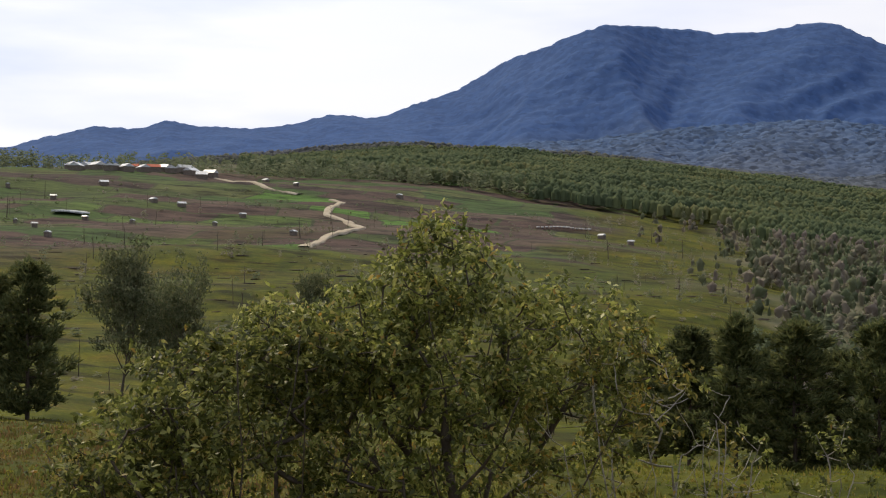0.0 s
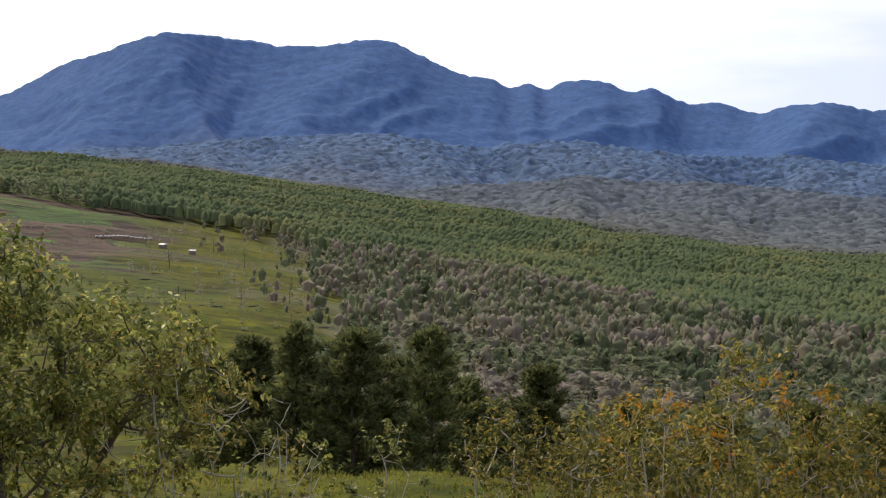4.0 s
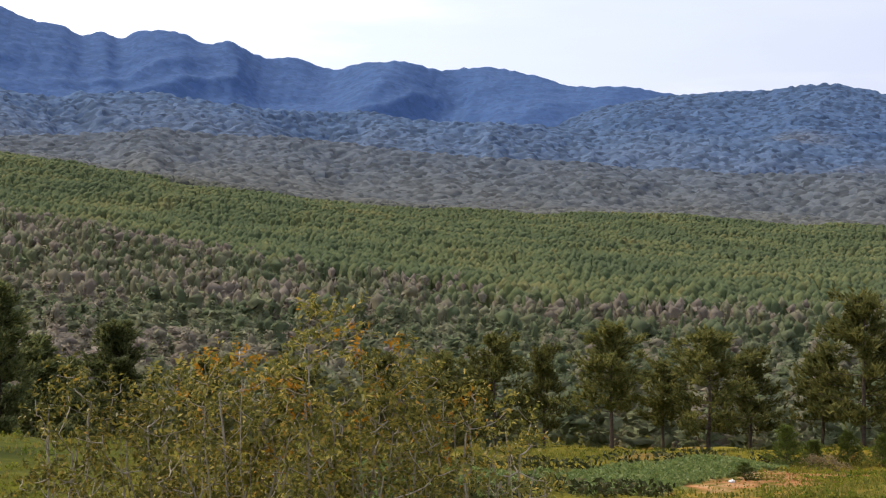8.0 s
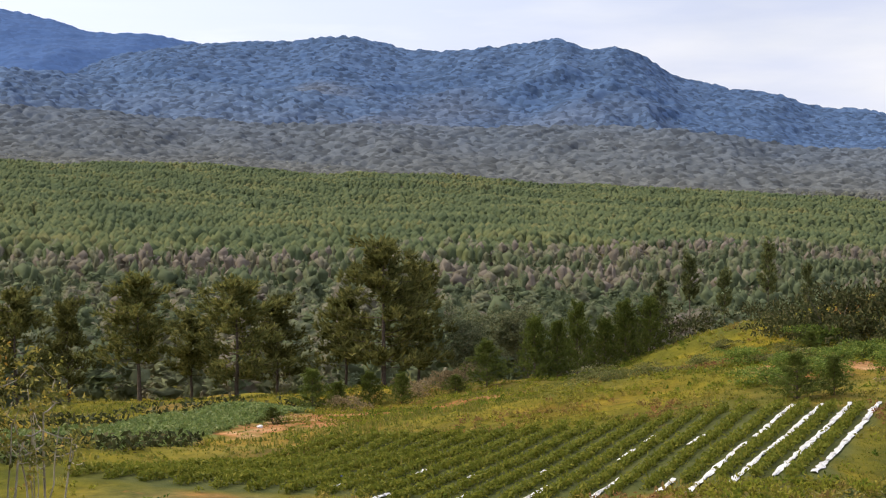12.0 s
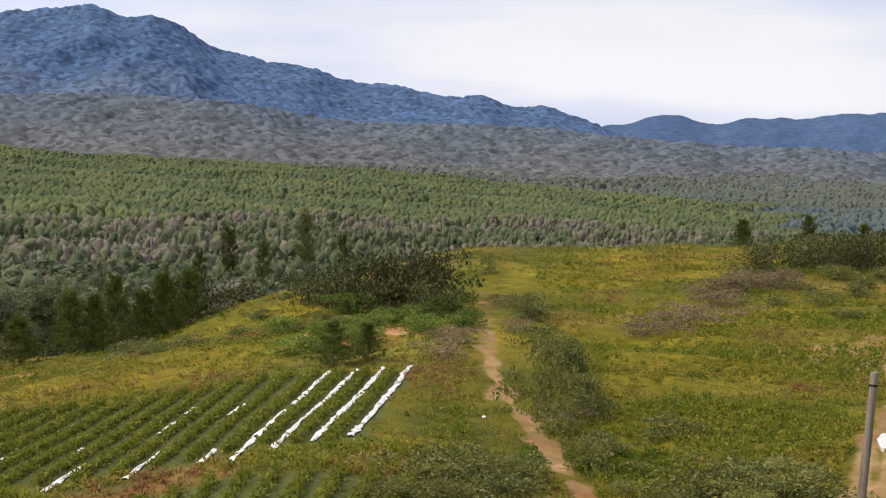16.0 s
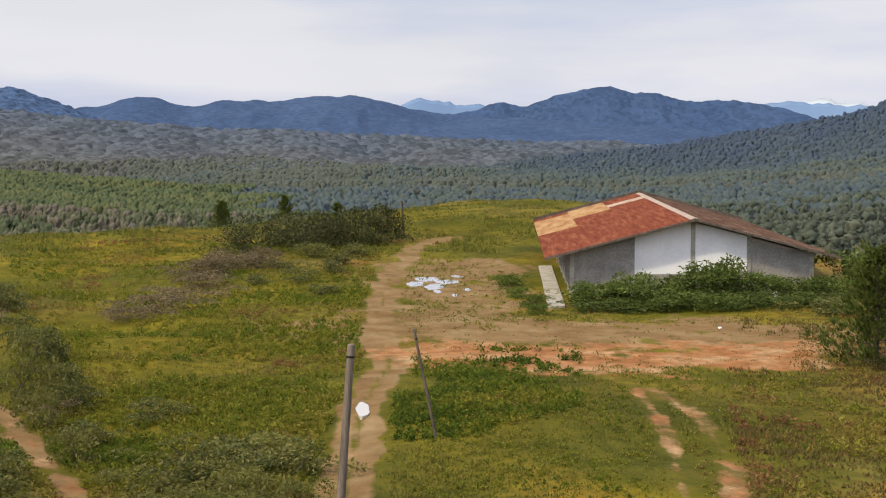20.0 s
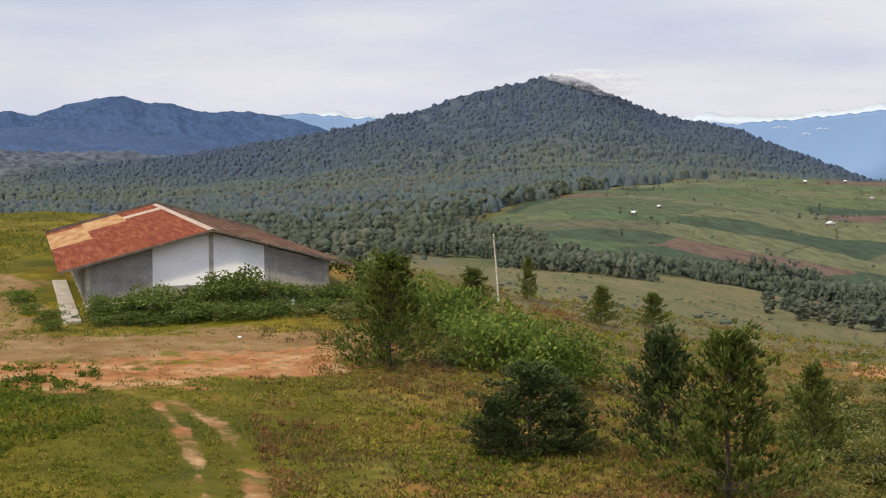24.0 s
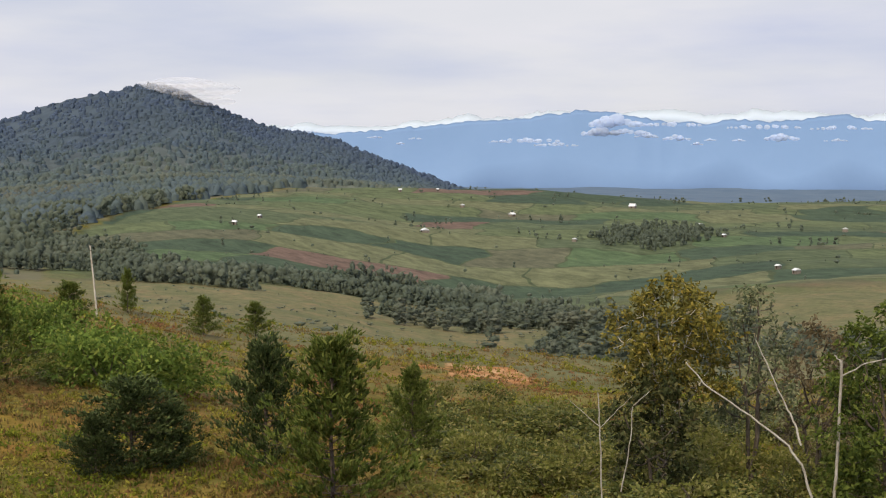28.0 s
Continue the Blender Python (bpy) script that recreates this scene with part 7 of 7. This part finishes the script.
for px in (0.0, 4.0, 8.0, 11.7, 15.8):
    part("pillar", box(bmesh.new(), px - 0.15, px + 0.15, -0.06, 0.22, -0.3, roof_z(px) - 0.12, 0.015), M_SLAB if px in (0.0, 15.8) else (M_SLAB if px == 8.0 else M_CONCRETE), barn, "pale concrete pillar" if px in (0.0, 15.8) else "")
# side walls with openings
for k in range(9):
    y0 = 0.3 + k * 4.25
    wide_open = k in (0, 1, 4)
    part("side_wall", box(bmesh.new(), -0.02, 0.16, y0, y0 + 4.1, -0.3, 0.9 if not wide_open else 0.12), M_CONCRETE, barn)
    part("side_wall", box(bmesh.new(), -0.02, 0.16, y0, y0 + 4.1, 2.35, 2.9), M_CONCRETE, barn)
    part("side_pillar", box(bmesh.new(), -0.1, 0.2, y0 + 4.0, y0 + 4.25, -0.3, 2.92), M_SLAB, barn)
    if not wide_open:
        frame_part = part("window_frame", box(bmesh.new(), 0.02, 0.1, y0 + 1.9, y0 + 2.05, 0.9, 2.35), M_TIMBER, barn)
        part("shutter", box(bmesh.new(), 0.05, 0.09, y0 + 2.05, y0 + 3.98, 0.9, 2.35), M_TIMBER, frame_part)
    else:
        part("door", box(bmesh.new(), 0.04, 0.1, y0 + 0.1, y0 + 1.9, 0.12, 2.33), M_DARK, barn, "dark open doorway leaf")
    part("side_wall", box(bmesh.new(), BW - 0.16, BW + 0.02, y0, y0 + 4.25, -0.3, 2.9), M_CONCRETE, barn)
part("rear_wall", box(bmesh.new(), 0.1, BW - 0.1, BL - 1.4, BL - 1.2, -0.3, 3.0), M_CONCRETE, barn)
part("floor_slab", box(bmesh.new(), 0.1, BW - 0.1, 0.1, BL - 1.3, -0.3, 0.05), M_SLAB, barn)


def sheet(x0, x1, y0, y1, lift, mat, label=""):
    """One corrugated roof sheet laid down the slope."""
    n = max(6, int((y1 - y0) / 0.09))
    bm = bmesh.new()
    rows = []
    for x in (x0, (x0 + x1) / 2, x1):
        for t in (0, -0.012):
            rows.append([bm.verts.new((x, y0 + (y1 - y0) * i / n, roof_z(x) + lift + t + 0.016 * (1 if i % 2 else -1))) for i in range(n + 1)])
    for a, b in ((0, 2), (2, 4)):
        for i in range(n):
            bm.faces.new((rows[a][i], rows[b][i], rows[b][i + 1], rows[a][i + 1]))
            bm.faces.new((rows[a + 1][i + 1], rows[b + 1][i + 1], rows[b + 1][i], rows[a + 1][i]))
    for i in range(n):
        bm.faces.new((rows[0][i + 1], rows[1][i + 1], rows[1][i], rows[0][i]))
        bm.faces.new((rows[4][i], rows[5][i], rows[5][i + 1], rows[4][i + 1]))
    bmesh.ops.recalc_face_normals(bm, faces=bm.faces)
    return part("roof_sheet", bm, mat, barn, label)


LEFT = [(8.0, 4.55), (4.7, 1.3), (1.45, -1.85)]
RIGHT = [(8.0, 11.2), (11.05, 14.4), (14.25, 17.6)]
step = 2.85
for j in range(14):
    y0 = -1.0 + j * step
    for i, (a, b) in enumerate(LEFT):
        ochre = (j >= 9 and i >= 1 and (i + j) % 5 != 0) or (j in (7, 8) and i == 2)
        pale = (j, i) in ((11, 0),)
        sheet(a, b, y0, y0 + step + 0.12, 0.05 - 0.017 * i + 0.004 * (j % 2), M_PALE_SHEET if pale else (M_OCHRE if ochre else M_RUST), "faded pale sheet" if pale else ("ochre rusted sheet" if ochre else ""))
    for i, (a, b) in enumerate(RIGHT):
        pale = (j, i) in ((0, 1),)
        sheet(a, b, y0, y0 + (0.75 if pale else step + 0.12), 0.05 - 0.017 * i + 0.004 * (j % 2), M_PALE_SHEET if pale else M_BROWN, "pale replacement sheet" if pale else "")
        if pale:
            sheet(a, b, y0 + 0.78, y0 + step + 0.12, 0.05 - 0.017 * i, M_BROWN)
for k in range(14):
    y0 = -1.02 + k * 2.86
    bm = bmesh.new()
    for s in (-1, 1):
        vs = [bm.verts.new((8.0 + dx * s, yy, RIDGE + 0.1 - abs(dx) * 0.3)) for yy in (y0, y0 + 2.9) for dx in (0, 0.32)]
        bm.faces.new((vs[0], vs[1], vs[3], vs[2]) if s < 0 else (vs[0], vs[2], vs[3], vs[1]))
    part("ridge_cap", bm, M_PALE_SHEET, barn, "faded pale ridge cap")
for side, xa, xb in ((0, -1.85, 8.0), (1, 8.0, 17.6)):
    for yy in (-1.06, BL - 0.06):
        bm = bmesh.new()
        vs = [bm.verts.new((x, yv, roof_z(x) + dz)) for x in (xa, xb) for yv in (yy, yy + 0.05) for dz in (-0.1 if yy < 0 else -0.14, 0.06 if yy < 0 else 0.3)]
        for q in ((0, 1, 5, 4), (2, 6, 7, 3), (0, 2, 3, 1), (4, 5, 7, 6), (1, 3, 7, 5), (0, 4, 6, 2)):
            bm.faces.new([vs[i] for i in q])
        bmesh.ops.recalc_face_normals(bm, faces=bm.faces)
        part("fascia_board", bm, M_TIMBER, barn)
for x in (-1.6, 1.6, 4.8, 8.0, 11.2, 14.4, 17.3):
    part("purlin", box(bmesh.new(), x - 0.05, x + 0.05, -0.95, BL - 0.1, roof_z(x) - 0.12, roof_z(x) - 0.03), M_TIMBER, barn)
# walkway slabs along the side
for k in range(9):
    y0 = -5.4 + k * 3.0
    bm = box(bmesh.new(), -1.75, -0.65, y0, y0 + 2.9, -0.25, 0.12 + 0.02 * (k % 2), 0.03)
    ob = part("walkway_slab", bm, M_SLAB, None)
    ob.matrix_basis = barn.matrix_basis.copy()
    tagged(ob, "pale weathered concrete slab beside the barn", "slab", "walkway along the barn")

# ---- poles ----
M_POLE = plain("pole_wood", [(0.3, (0.1, 0.08, 0.065)), (0.5, (0.17, 0.14, 0.115)), (0.7, (0.25, 0.21, 0.175))], 2, 0.9, bump_by=0.5, stretch=(2, 2, 0.15))


def pole(name, label, foot, top_bearing, top_el, dist, r0, r1, mat):
    x0, y0, z0 = place(*foot)
    x1, y1 = at(top_bearing, dist)
    top = np.array((float(x1), float(y1), EYE + dist * math.tan(radians(top_el))))
    base = np.array((x0, y0, z0 - 0.3))
    t = np.linspace(0, 1, 7)[:, None]
    pts = base * (1 - t) + top * t + rng.normal(0, 0.006, (7, 3))
    thing = new(name)
    tagged(thing, label, "pole")
    child("shaft", tubes_mesh("shaft", [(pts, np.linspace(r0, r1, 7))], mat, 10), thing)
    bm = bmesh.new()
    bmesh.ops.create_cone(bm, cap_ends=True, segments=10, radius1=r1 * 1.02, radius2=r1 * 0.8, depth=0.05, matrix=Matrix.Translation(top))
    part("pole_top", bm, mat, thing)
    bm = bmesh.new()
    d = (top - base) / np.linalg.norm(top - base)
    bmesh.ops.create_cone(bm, cap_ends=True, segments=10, radius1=r1 * 1.12, radius2=r1 * 1.12, depth=0.06, matrix=Matrix.Translation(top - d * 0.35) @ Vector(d).to_track_quat("Z", "Y").to_matrix().to_4x4())
    part("wire_band", bm, M_DARK, thing)
    return thing


pole("wooden_pole", "weathered grey wooden pole beside the track", (88.15, 41), 88.7, -8.5, 41.3, 0.13, 0.115, M_POLE)
pole("leaning_pole", "thin dark leaning wooden pole", (92.22, 49.7), 91.25, -7.9, 50, 0.06, 0.045, M_TIMBER)
pole("wooden_pole", "thin wooden pole at the end of the track", (90.85, 147), 90.78, -2.75, 147, 0.14, 0.1, M_TIMBER)
pole("white_pole", "thin bent whitish pole on the knoll", (113.95, 118), 113.7, -3.66, 118, 0.09, 0.06, M_PALE_BARK)

# ---- puddles and litter ----
M_WATER, wnodes, wlinks, wb = material("puddle_water", 0.12)
# pale base colour helps out the white sky's reflection
wb.inputs["Base Color"].default_value = (0.5, 0.47, 0.42, 1)
wb.inputs["Specular IOR Level"].default_value = 1.0
wb.inputs["Coat Weight"].default_value = 1.0


def puddle(bearing, dist, rx, ry, seed):
    r = np.random.default_rng(seed)
    x, y, z = place(bearing, dist)
    bm = bmesh.new()
    n = 22
    vs = []
    for k in range(n):
        a = 6.283 * k / n
        q = 1 + 0.14 * math.sin(2 * a + seed) + 0.06 * math.sin(5 * a) + 0.05 * r.normal()
        vs.append((x + rx * q * math.cos(a), y + ry * q * math.sin(a)))
    level = max(land1(*p) for p in vs) + 0.015
    top = [bm.verts.new((*p, level)) for p in vs]
    low = [bm.verts.new((*p, level - 0.25)) for p in vs]
    bm.faces.new(top)
    for i in range(n):
        j = (i + 1) % n
        bm.faces.new((top[j], top[i], low[i], low[j]))
    bmesh.ops.recalc_face_normals(bm, faces=bm.faces)
    me = bpy.data.meshes.new("puddle")
    bm.to_mesh(me)
    bm.free()
    me.materials.append(M_WATER)
    tagged(new("puddle", me), "shallow rain puddle mirroring the white sky", "puddle", "puddles on the yard")


puddle(89.15, 55.6, 1.3, 0.3, 1)
for k, (pb, pd, px, py) in enumerate(((91.3, 103, 1.5, 0.7), (92.1, 101, 1.8, 0.8), (92.6, 104, 1.6, 0.8), (91.8, 106, 2.0, 0.8), (93.0, 108, 0.8, 0.4), (92.2, 98, 0.9, 0.3), (93.4, 99, 0.8, 0.3), (92.9, 96, 0.7, 0.2))):
    puddle(pb, pd, px, py, 2 + k)

M_LITTER = plain("white_litter", [(0.3, (0.7, 0.7, 0.7)), (0.7, (0.82, 0.82, 0.82))], 4, 0.6)
M_BLUE = plain("blue_plastic", [(0.3, (0.03, 0.06, 0.3)), (0.7, (0.05, 0.1, 0.4))], 4, 0.5)


def litter(name, label, bearing, dist, w, h, mat, seed):
    r = np.random.default_rng(seed)
    x, y, z = place(bearing, dist)
    bm = bmesh.new()
    bmesh.ops.create_icosphere(bm, subdivisions=2, radius=0.5, matrix=Matrix.LocRotScale((x, y, z + h * 0.35), None, (w, w * 0.6, h)))
    for v in bm.verts:
        v.co += Vector(r.normal(0, 0.08 * h, 3))
    me = bpy.data.meshes.new(name)
    bm.to_mesh(me)
    bm.free()
    me.materials.append(mat)
    tagged(new(name, me), label, "litter")


litter("plastic_bag", "crumpled white plastic bag in the grass", 45.9, 80.5, 0.45, 0.2, M_LITTER, 1)
litter("blue_drum", "small blue plastic container in the field", 49.2, 57.5, 0.3, 0.4, M_BLUE, 2)
litter("plastic_bag", "crumpled white plastic bag on the yard", 103.5, 80, 0.35, 0.12, M_LITTER, 3)
litter("plastic_bag", "crumpled white plastic bag by the path", 73.4, 60, 0.3, 0.1, M_LITTER, 4)
litter("white_sack", "white sack among the shrubs by the gable", 105.6, 92.2, 0.6, 0.9, M_LITTER, 5)

# ---- farms far off ----
M_TIN = plain("bright_tin", [(0.3, (0.42, 0.44, 0.46)), (0.7, (0.68, 0.69, 0.7))], 0.5, 0.45)
M_HUT_WALL = plain("hut_boards", [(0.3, (0.12, 0.1, 0.085)), (0.7, (0.22, 0.19, 0.16))], 1.0, 0.9)
M_RED_ROOF = plain("red_roof", [(0.3, (0.35, 0.08, 0.05)), (0.7, (0.45, 0.14, 0.09))], 0.5, 0.7)


def hut(bearing, dist, w, l, h, roof_mat, label, turn=0.0, group=""):
    x, y, z = place(bearing, dist)
    thing = new("farm_hut")
    thing.matrix_basis = pose(x, y, z, 0, 0, turn)
    tagged(thing, label, "hut", group)
    hut_wall = part("wall", box(bmesh.new(), -w / 2, w / 2, -l / 2, l / 2, -0.8, h), M_HUT_WALL, thing)
    bm = bmesh.new()
    vs = [bm.verts.new((sx * (w / 2 + 0.3), sy * (l / 2 + 0.3), h - 0.05)) for sy in (-1, 1) for sx in (-1, 1)] + [bm.verts.new((0, sy * (l / 2 + 0.3), h + w * 0.3)) for sy in (-1, 1)]
    for q in ((0, 4, 5, 2), (1, 3, 5, 4), (0, 1, 4), (2, 5, 3), (0, 2, 3, 1)):
        bm.faces.new([vs[i] for i in q])
    bmesh.ops.recalc_face_normals(bm, faces=bm.faces)
    part("roof", bm, roof_mat, thing)
    part("door", box(bmesh.new(), w / 2 + 0.005, w / 2 + 0.05, -0.5, 0.5, 0.0, min(1.9, h - 0.1)), M_DARK, hut_wall)


TINL = "small farm hut with a bright tin roof"
for hb_, hd_, hw_ in ((-13.3, 880, 5), (-15.2, 800, 3.2), (-11.4, 800, 4), (-10.3, 790, 4.2), (-7.9, 760, 3), (-5.9, 640, 3), (-1.65, 900, 4), (6.45, 780, 3.6), (7.6, 760, 3.2), (-15.4, 620, 3), (-15.9, 660, 2.4), (-16.6, 690, 2.4), (-7.0, 1000, 4), (-5.8, 930, 3), (-12.2, 700, 2.6), (-14.0, 720, 2.6), (-16.9, 860, 3), (-9.0, 720, 2.4)):
    hut(hb_, hd_, hw_ * 0.8, hw_ * 0.95, 1.9, M_TIN, TINL, rng.uniform(0, 180), "field huts")
for k in range(16):
    red_k = k in (7, 9)
    hut(-14.6 + k * 0.36 + rng.uniform(-0.1, 0.1), 1010 + rng.uniform(-15, 25), rng.uniform(6, 9), rng.uniform(7, 11), 3.0, M_RED_ROOF if red_k else M_TIN, "village house with a red roof" if red_k else "village house with a pale tin roof", rng.uniform(0, 180), "village on the ridge")
for hb_, hd_, hw_ in ((130.4, 1180, 7), (128.4, 1210, 5), (135.2, 1240, 10), (126.9, 1000, 7), (119.3, 960, 5), (120.3, 1000, 4), (132.9, 980, 4), (137.9, 1100, 5), (141.6, 780, 5), (140.9, 800, 4), (143.4, 1050, 5), (138.8, 1000, 4), (125.9, 1330, 5), (127.4, 1340, 4)):
    hut(hb_, hd_, hw_ * 0.75, hw_ * 0.5, 1.8, M_TIN, TINL, rng.uniform(0, 180), "farm huts on the far slope")
for k in range(11):
    x, y, z = place(-15.1 + k * 0.11, 740)
    ob = new("seedbed_cover", mesh_of("seedbed_cover", [(x + dx, y + dy, z + dz) for dx, dy, dz in ((-0.6, -7, 0.1), (0.6, -7, 0.1), (0.6, 7, 0.6), (-0.6, 7, 0.6), (-0.6, -7, 0.9), (0.6, -7, 0.9), (0.6, 7, 1.6), (-0.6, 7, 1.6))], [(0, 3, 2, 1), (4, 5, 6, 7), (0, 1, 5, 4), (1, 2, 6, 5), (2, 3, 7, 6), (3, 0, 4, 7)], M_TIN))
    tagged(ob, "white plastic tunnel over a seed bed", "crop tunnel", "seed beds on the far slope")
for k in range(13):
    x, y, z = place(3.9 + k * 0.17, 802 + k * 1.2)
    ob = new("seedbed_cover", mesh_of("seedbed_cover", [(x + dx, y + dy, z + dz) for dx, dy, dz in ((-0.4, -9, 0.0), (0.4, -9, 0.0), (0.4, 9, 0.5), (-0.4, 9, 0.5), (-0.4, -9, 0.7), (0.4, -9, 0.7), (0.4, 9, 1.2), (-0.4, 9, 1.2))], [(0, 3, 2, 1), (4, 5, 6, 7), (0, 1, 5, 4), (1, 2, 6, 5), (2, 3, 7, 6), (3, 0, 4, 7)], M_TIN))
    tagged(ob, "white plastic tunnel over a seed bed", "crop tunnel", "seed beds on the far slope")

# ---- clouds on the far mountains ----
M_CLOUD, cn, cl, cb = material("cloud", 1.0)
c_col, c_f = noise_ramp(cn, cl, 0.02, [(0.3, (0.82, 0.87, 0.95)), (0.7, (0.88, 0.91, 0.97))])
cl.new(c_col, cb.inputs["Base Color"])
c_tr, c_ms = cn.new("ShaderNodeBsdfTranslucent"), cn.new("ShaderNodeMixShader")
c_tr.inputs["Color"].default_value = (0.8, 0.87, 0.98, 1)
c_ms.inputs[0].default_value = 0.8
cl.new(cb.outputs[0], c_ms.inputs[1])
cl.new(c_tr.outputs[0], c_ms.inputs[2])
c_tp, c_m2 = cn.new("ShaderNodeBsdfTransparent"), cn.new("ShaderNodeMixShader")
c_m2.inputs[0].default_value = 0.55
cl.new(c_ms.outputs[0], c_m2.inputs[1])
cl.new(c_tp.outputs[0], c_m2.inputs[2])
cl.new(c_m2.outputs[0], cn["Material Output"].inputs["Surface"])


def cloud(bearing, el, dist, wide, tall, seed, lumps=22):
    """A heap of rounded lumps, flat below."""
    r = np.random.default_rng(seed)
    x, y = at(bearing, dist)
    z = EYE + dist * math.tan(radians(el))
    right = np.array((math.cos(radians(bearing)), -math.sin(radians(bearing))))
    bm = bmesh.new()
    for k in range(lumps):
        u = r.uniform(-1, 1)
        s = tall * r.uniform(0.18, 0.36) * (1 - 0.6 * abs(u))
        p = (x + right[0] * u * wide / 2, y + right[1] * u * wide / 2, z + s * 0.5 + r.uniform(0, 0.35) * tall * (1 - abs(u)))
        bmesh.ops.create_icosphere(bm, subdivisions=2, radius=1, matrix=Matrix.LocRotScale(p, None, (s * 1.7, s * 1.7, s * 1.15)))
    for v in bm.verts:
        v.co += Vector(r.normal(0, 0.02 * tall, 3))
    for f in bm.faces:
        f.smooth = True
    me = bpy.data.meshes.new("cloud")
    bm.to_mesh(me)
    bm.free()
    me.materials.append(M_CLOUD)
    tagged(new("cloud", me), "small white cloud against the far mountains", "cloud", "clouds over the far valley")


for k, (cb_, ce_, cw_, ct_) in enumerate(((131.0, 0.45, 190, 22), (132.1, 0.3, 120, 16), (129.9, 0.42, 60, 12), (134.4, 1.1, 150, 50), (133.9, 0.75, 90, 40), (135.0, 0.75, 120, 30), (136.6, 1.1, 170, 22), (136.9, 0.55, 70, 22), (135.7, 0.65, 60, 20), (140.9, 0.55, 90, 28), (137.7, 0.35, 30, 12),
                                           (139.3, 0.5, 34, 10), (138.2, 0.52, 30, 10), (143.0, 0.5, 60, 10), (124.9, 0.6, 40, 9), (126.5, 0.55, 34, 9), (125.9, 0.35, 24, 9), (121.5, 0.8, 160, 16), (140.2, 1.0, 200, 20), (143.2, 0.95, 160, 18))):
    cloud(cb_, ce_, 3600, cw_ * 0.95, ct_ * 0.8, 300 + k)


# mist on the cone mountain's top
M_MIST, mn, ml, mb = material("mist", 1.0)
mb.inputs["Base Color"].default_value = (0.9, 0.9, 0.93, 1)
m_n, m_f = noise_ramp(mn, ml, 0.012, [(0.3, (0.08, 0.08, 0.08)), (0.7, (0.3, 0.3, 0.3))], 2, 0.5)
m_t, m_ms, m_d, m_half = mn.new("ShaderNodeBsdfTransparent"), mn.new("ShaderNodeMixShader"), mn.new("ShaderNodeBsdfTranslucent"), mn.new("ShaderNodeMixShader")
m_d.inputs["Color"].default_value = (0.92, 0.92, 0.95, 1)
m_half.inputs[0].default_value = 0.5
ml.new(mb.outputs[0], m_half.inputs[1])
ml.new(m_d.outputs[0], m_half.inputs[2])
ml.new(m_n, m_ms.inputs[0])
ml.new(m_t.outputs[0], m_ms.inputs[1])
ml.new(m_half.outputs[0], m_ms.inputs[2])
ml.new(m_ms.outputs[0], mn["Material Output"].inputs["Surface"])
bm = bmesh.new()
for fb, fe, fd, fw, fh in ((116.1, 2.66, 2600, 26, 4), (116.6, 2.58, 2600, 40, 6), (117.2, 2.46, 2600, 48, 7), (117.9, 2.25, 2600, 50, 7), (118.5, 2.02, 2600, 44, 6), (117.4, 2.72, 2640, 60, 8), (118.3, 2.5, 2640, 64, 10)):
    x, y = at(fb, fd)
    bmesh.ops.create_icosphere(bm, subdivisions=4, radius=1, matrix=Matrix.LocRotScale((x, y, EYE + fd * math.tan(radians(fe))), None, (fw * 0.6, fw * 1.0, fh * 1.3)))
for f in bm.faces:
    f.smooth = True
me = bpy.data.meshes.new("mist_cloud")
bm.to_mesh(me)
bm.free()
me.materials.append(M_MIST)
tagged(new("mist_cloud", me), "thin white mist drifting off the mountain top", "cloud")
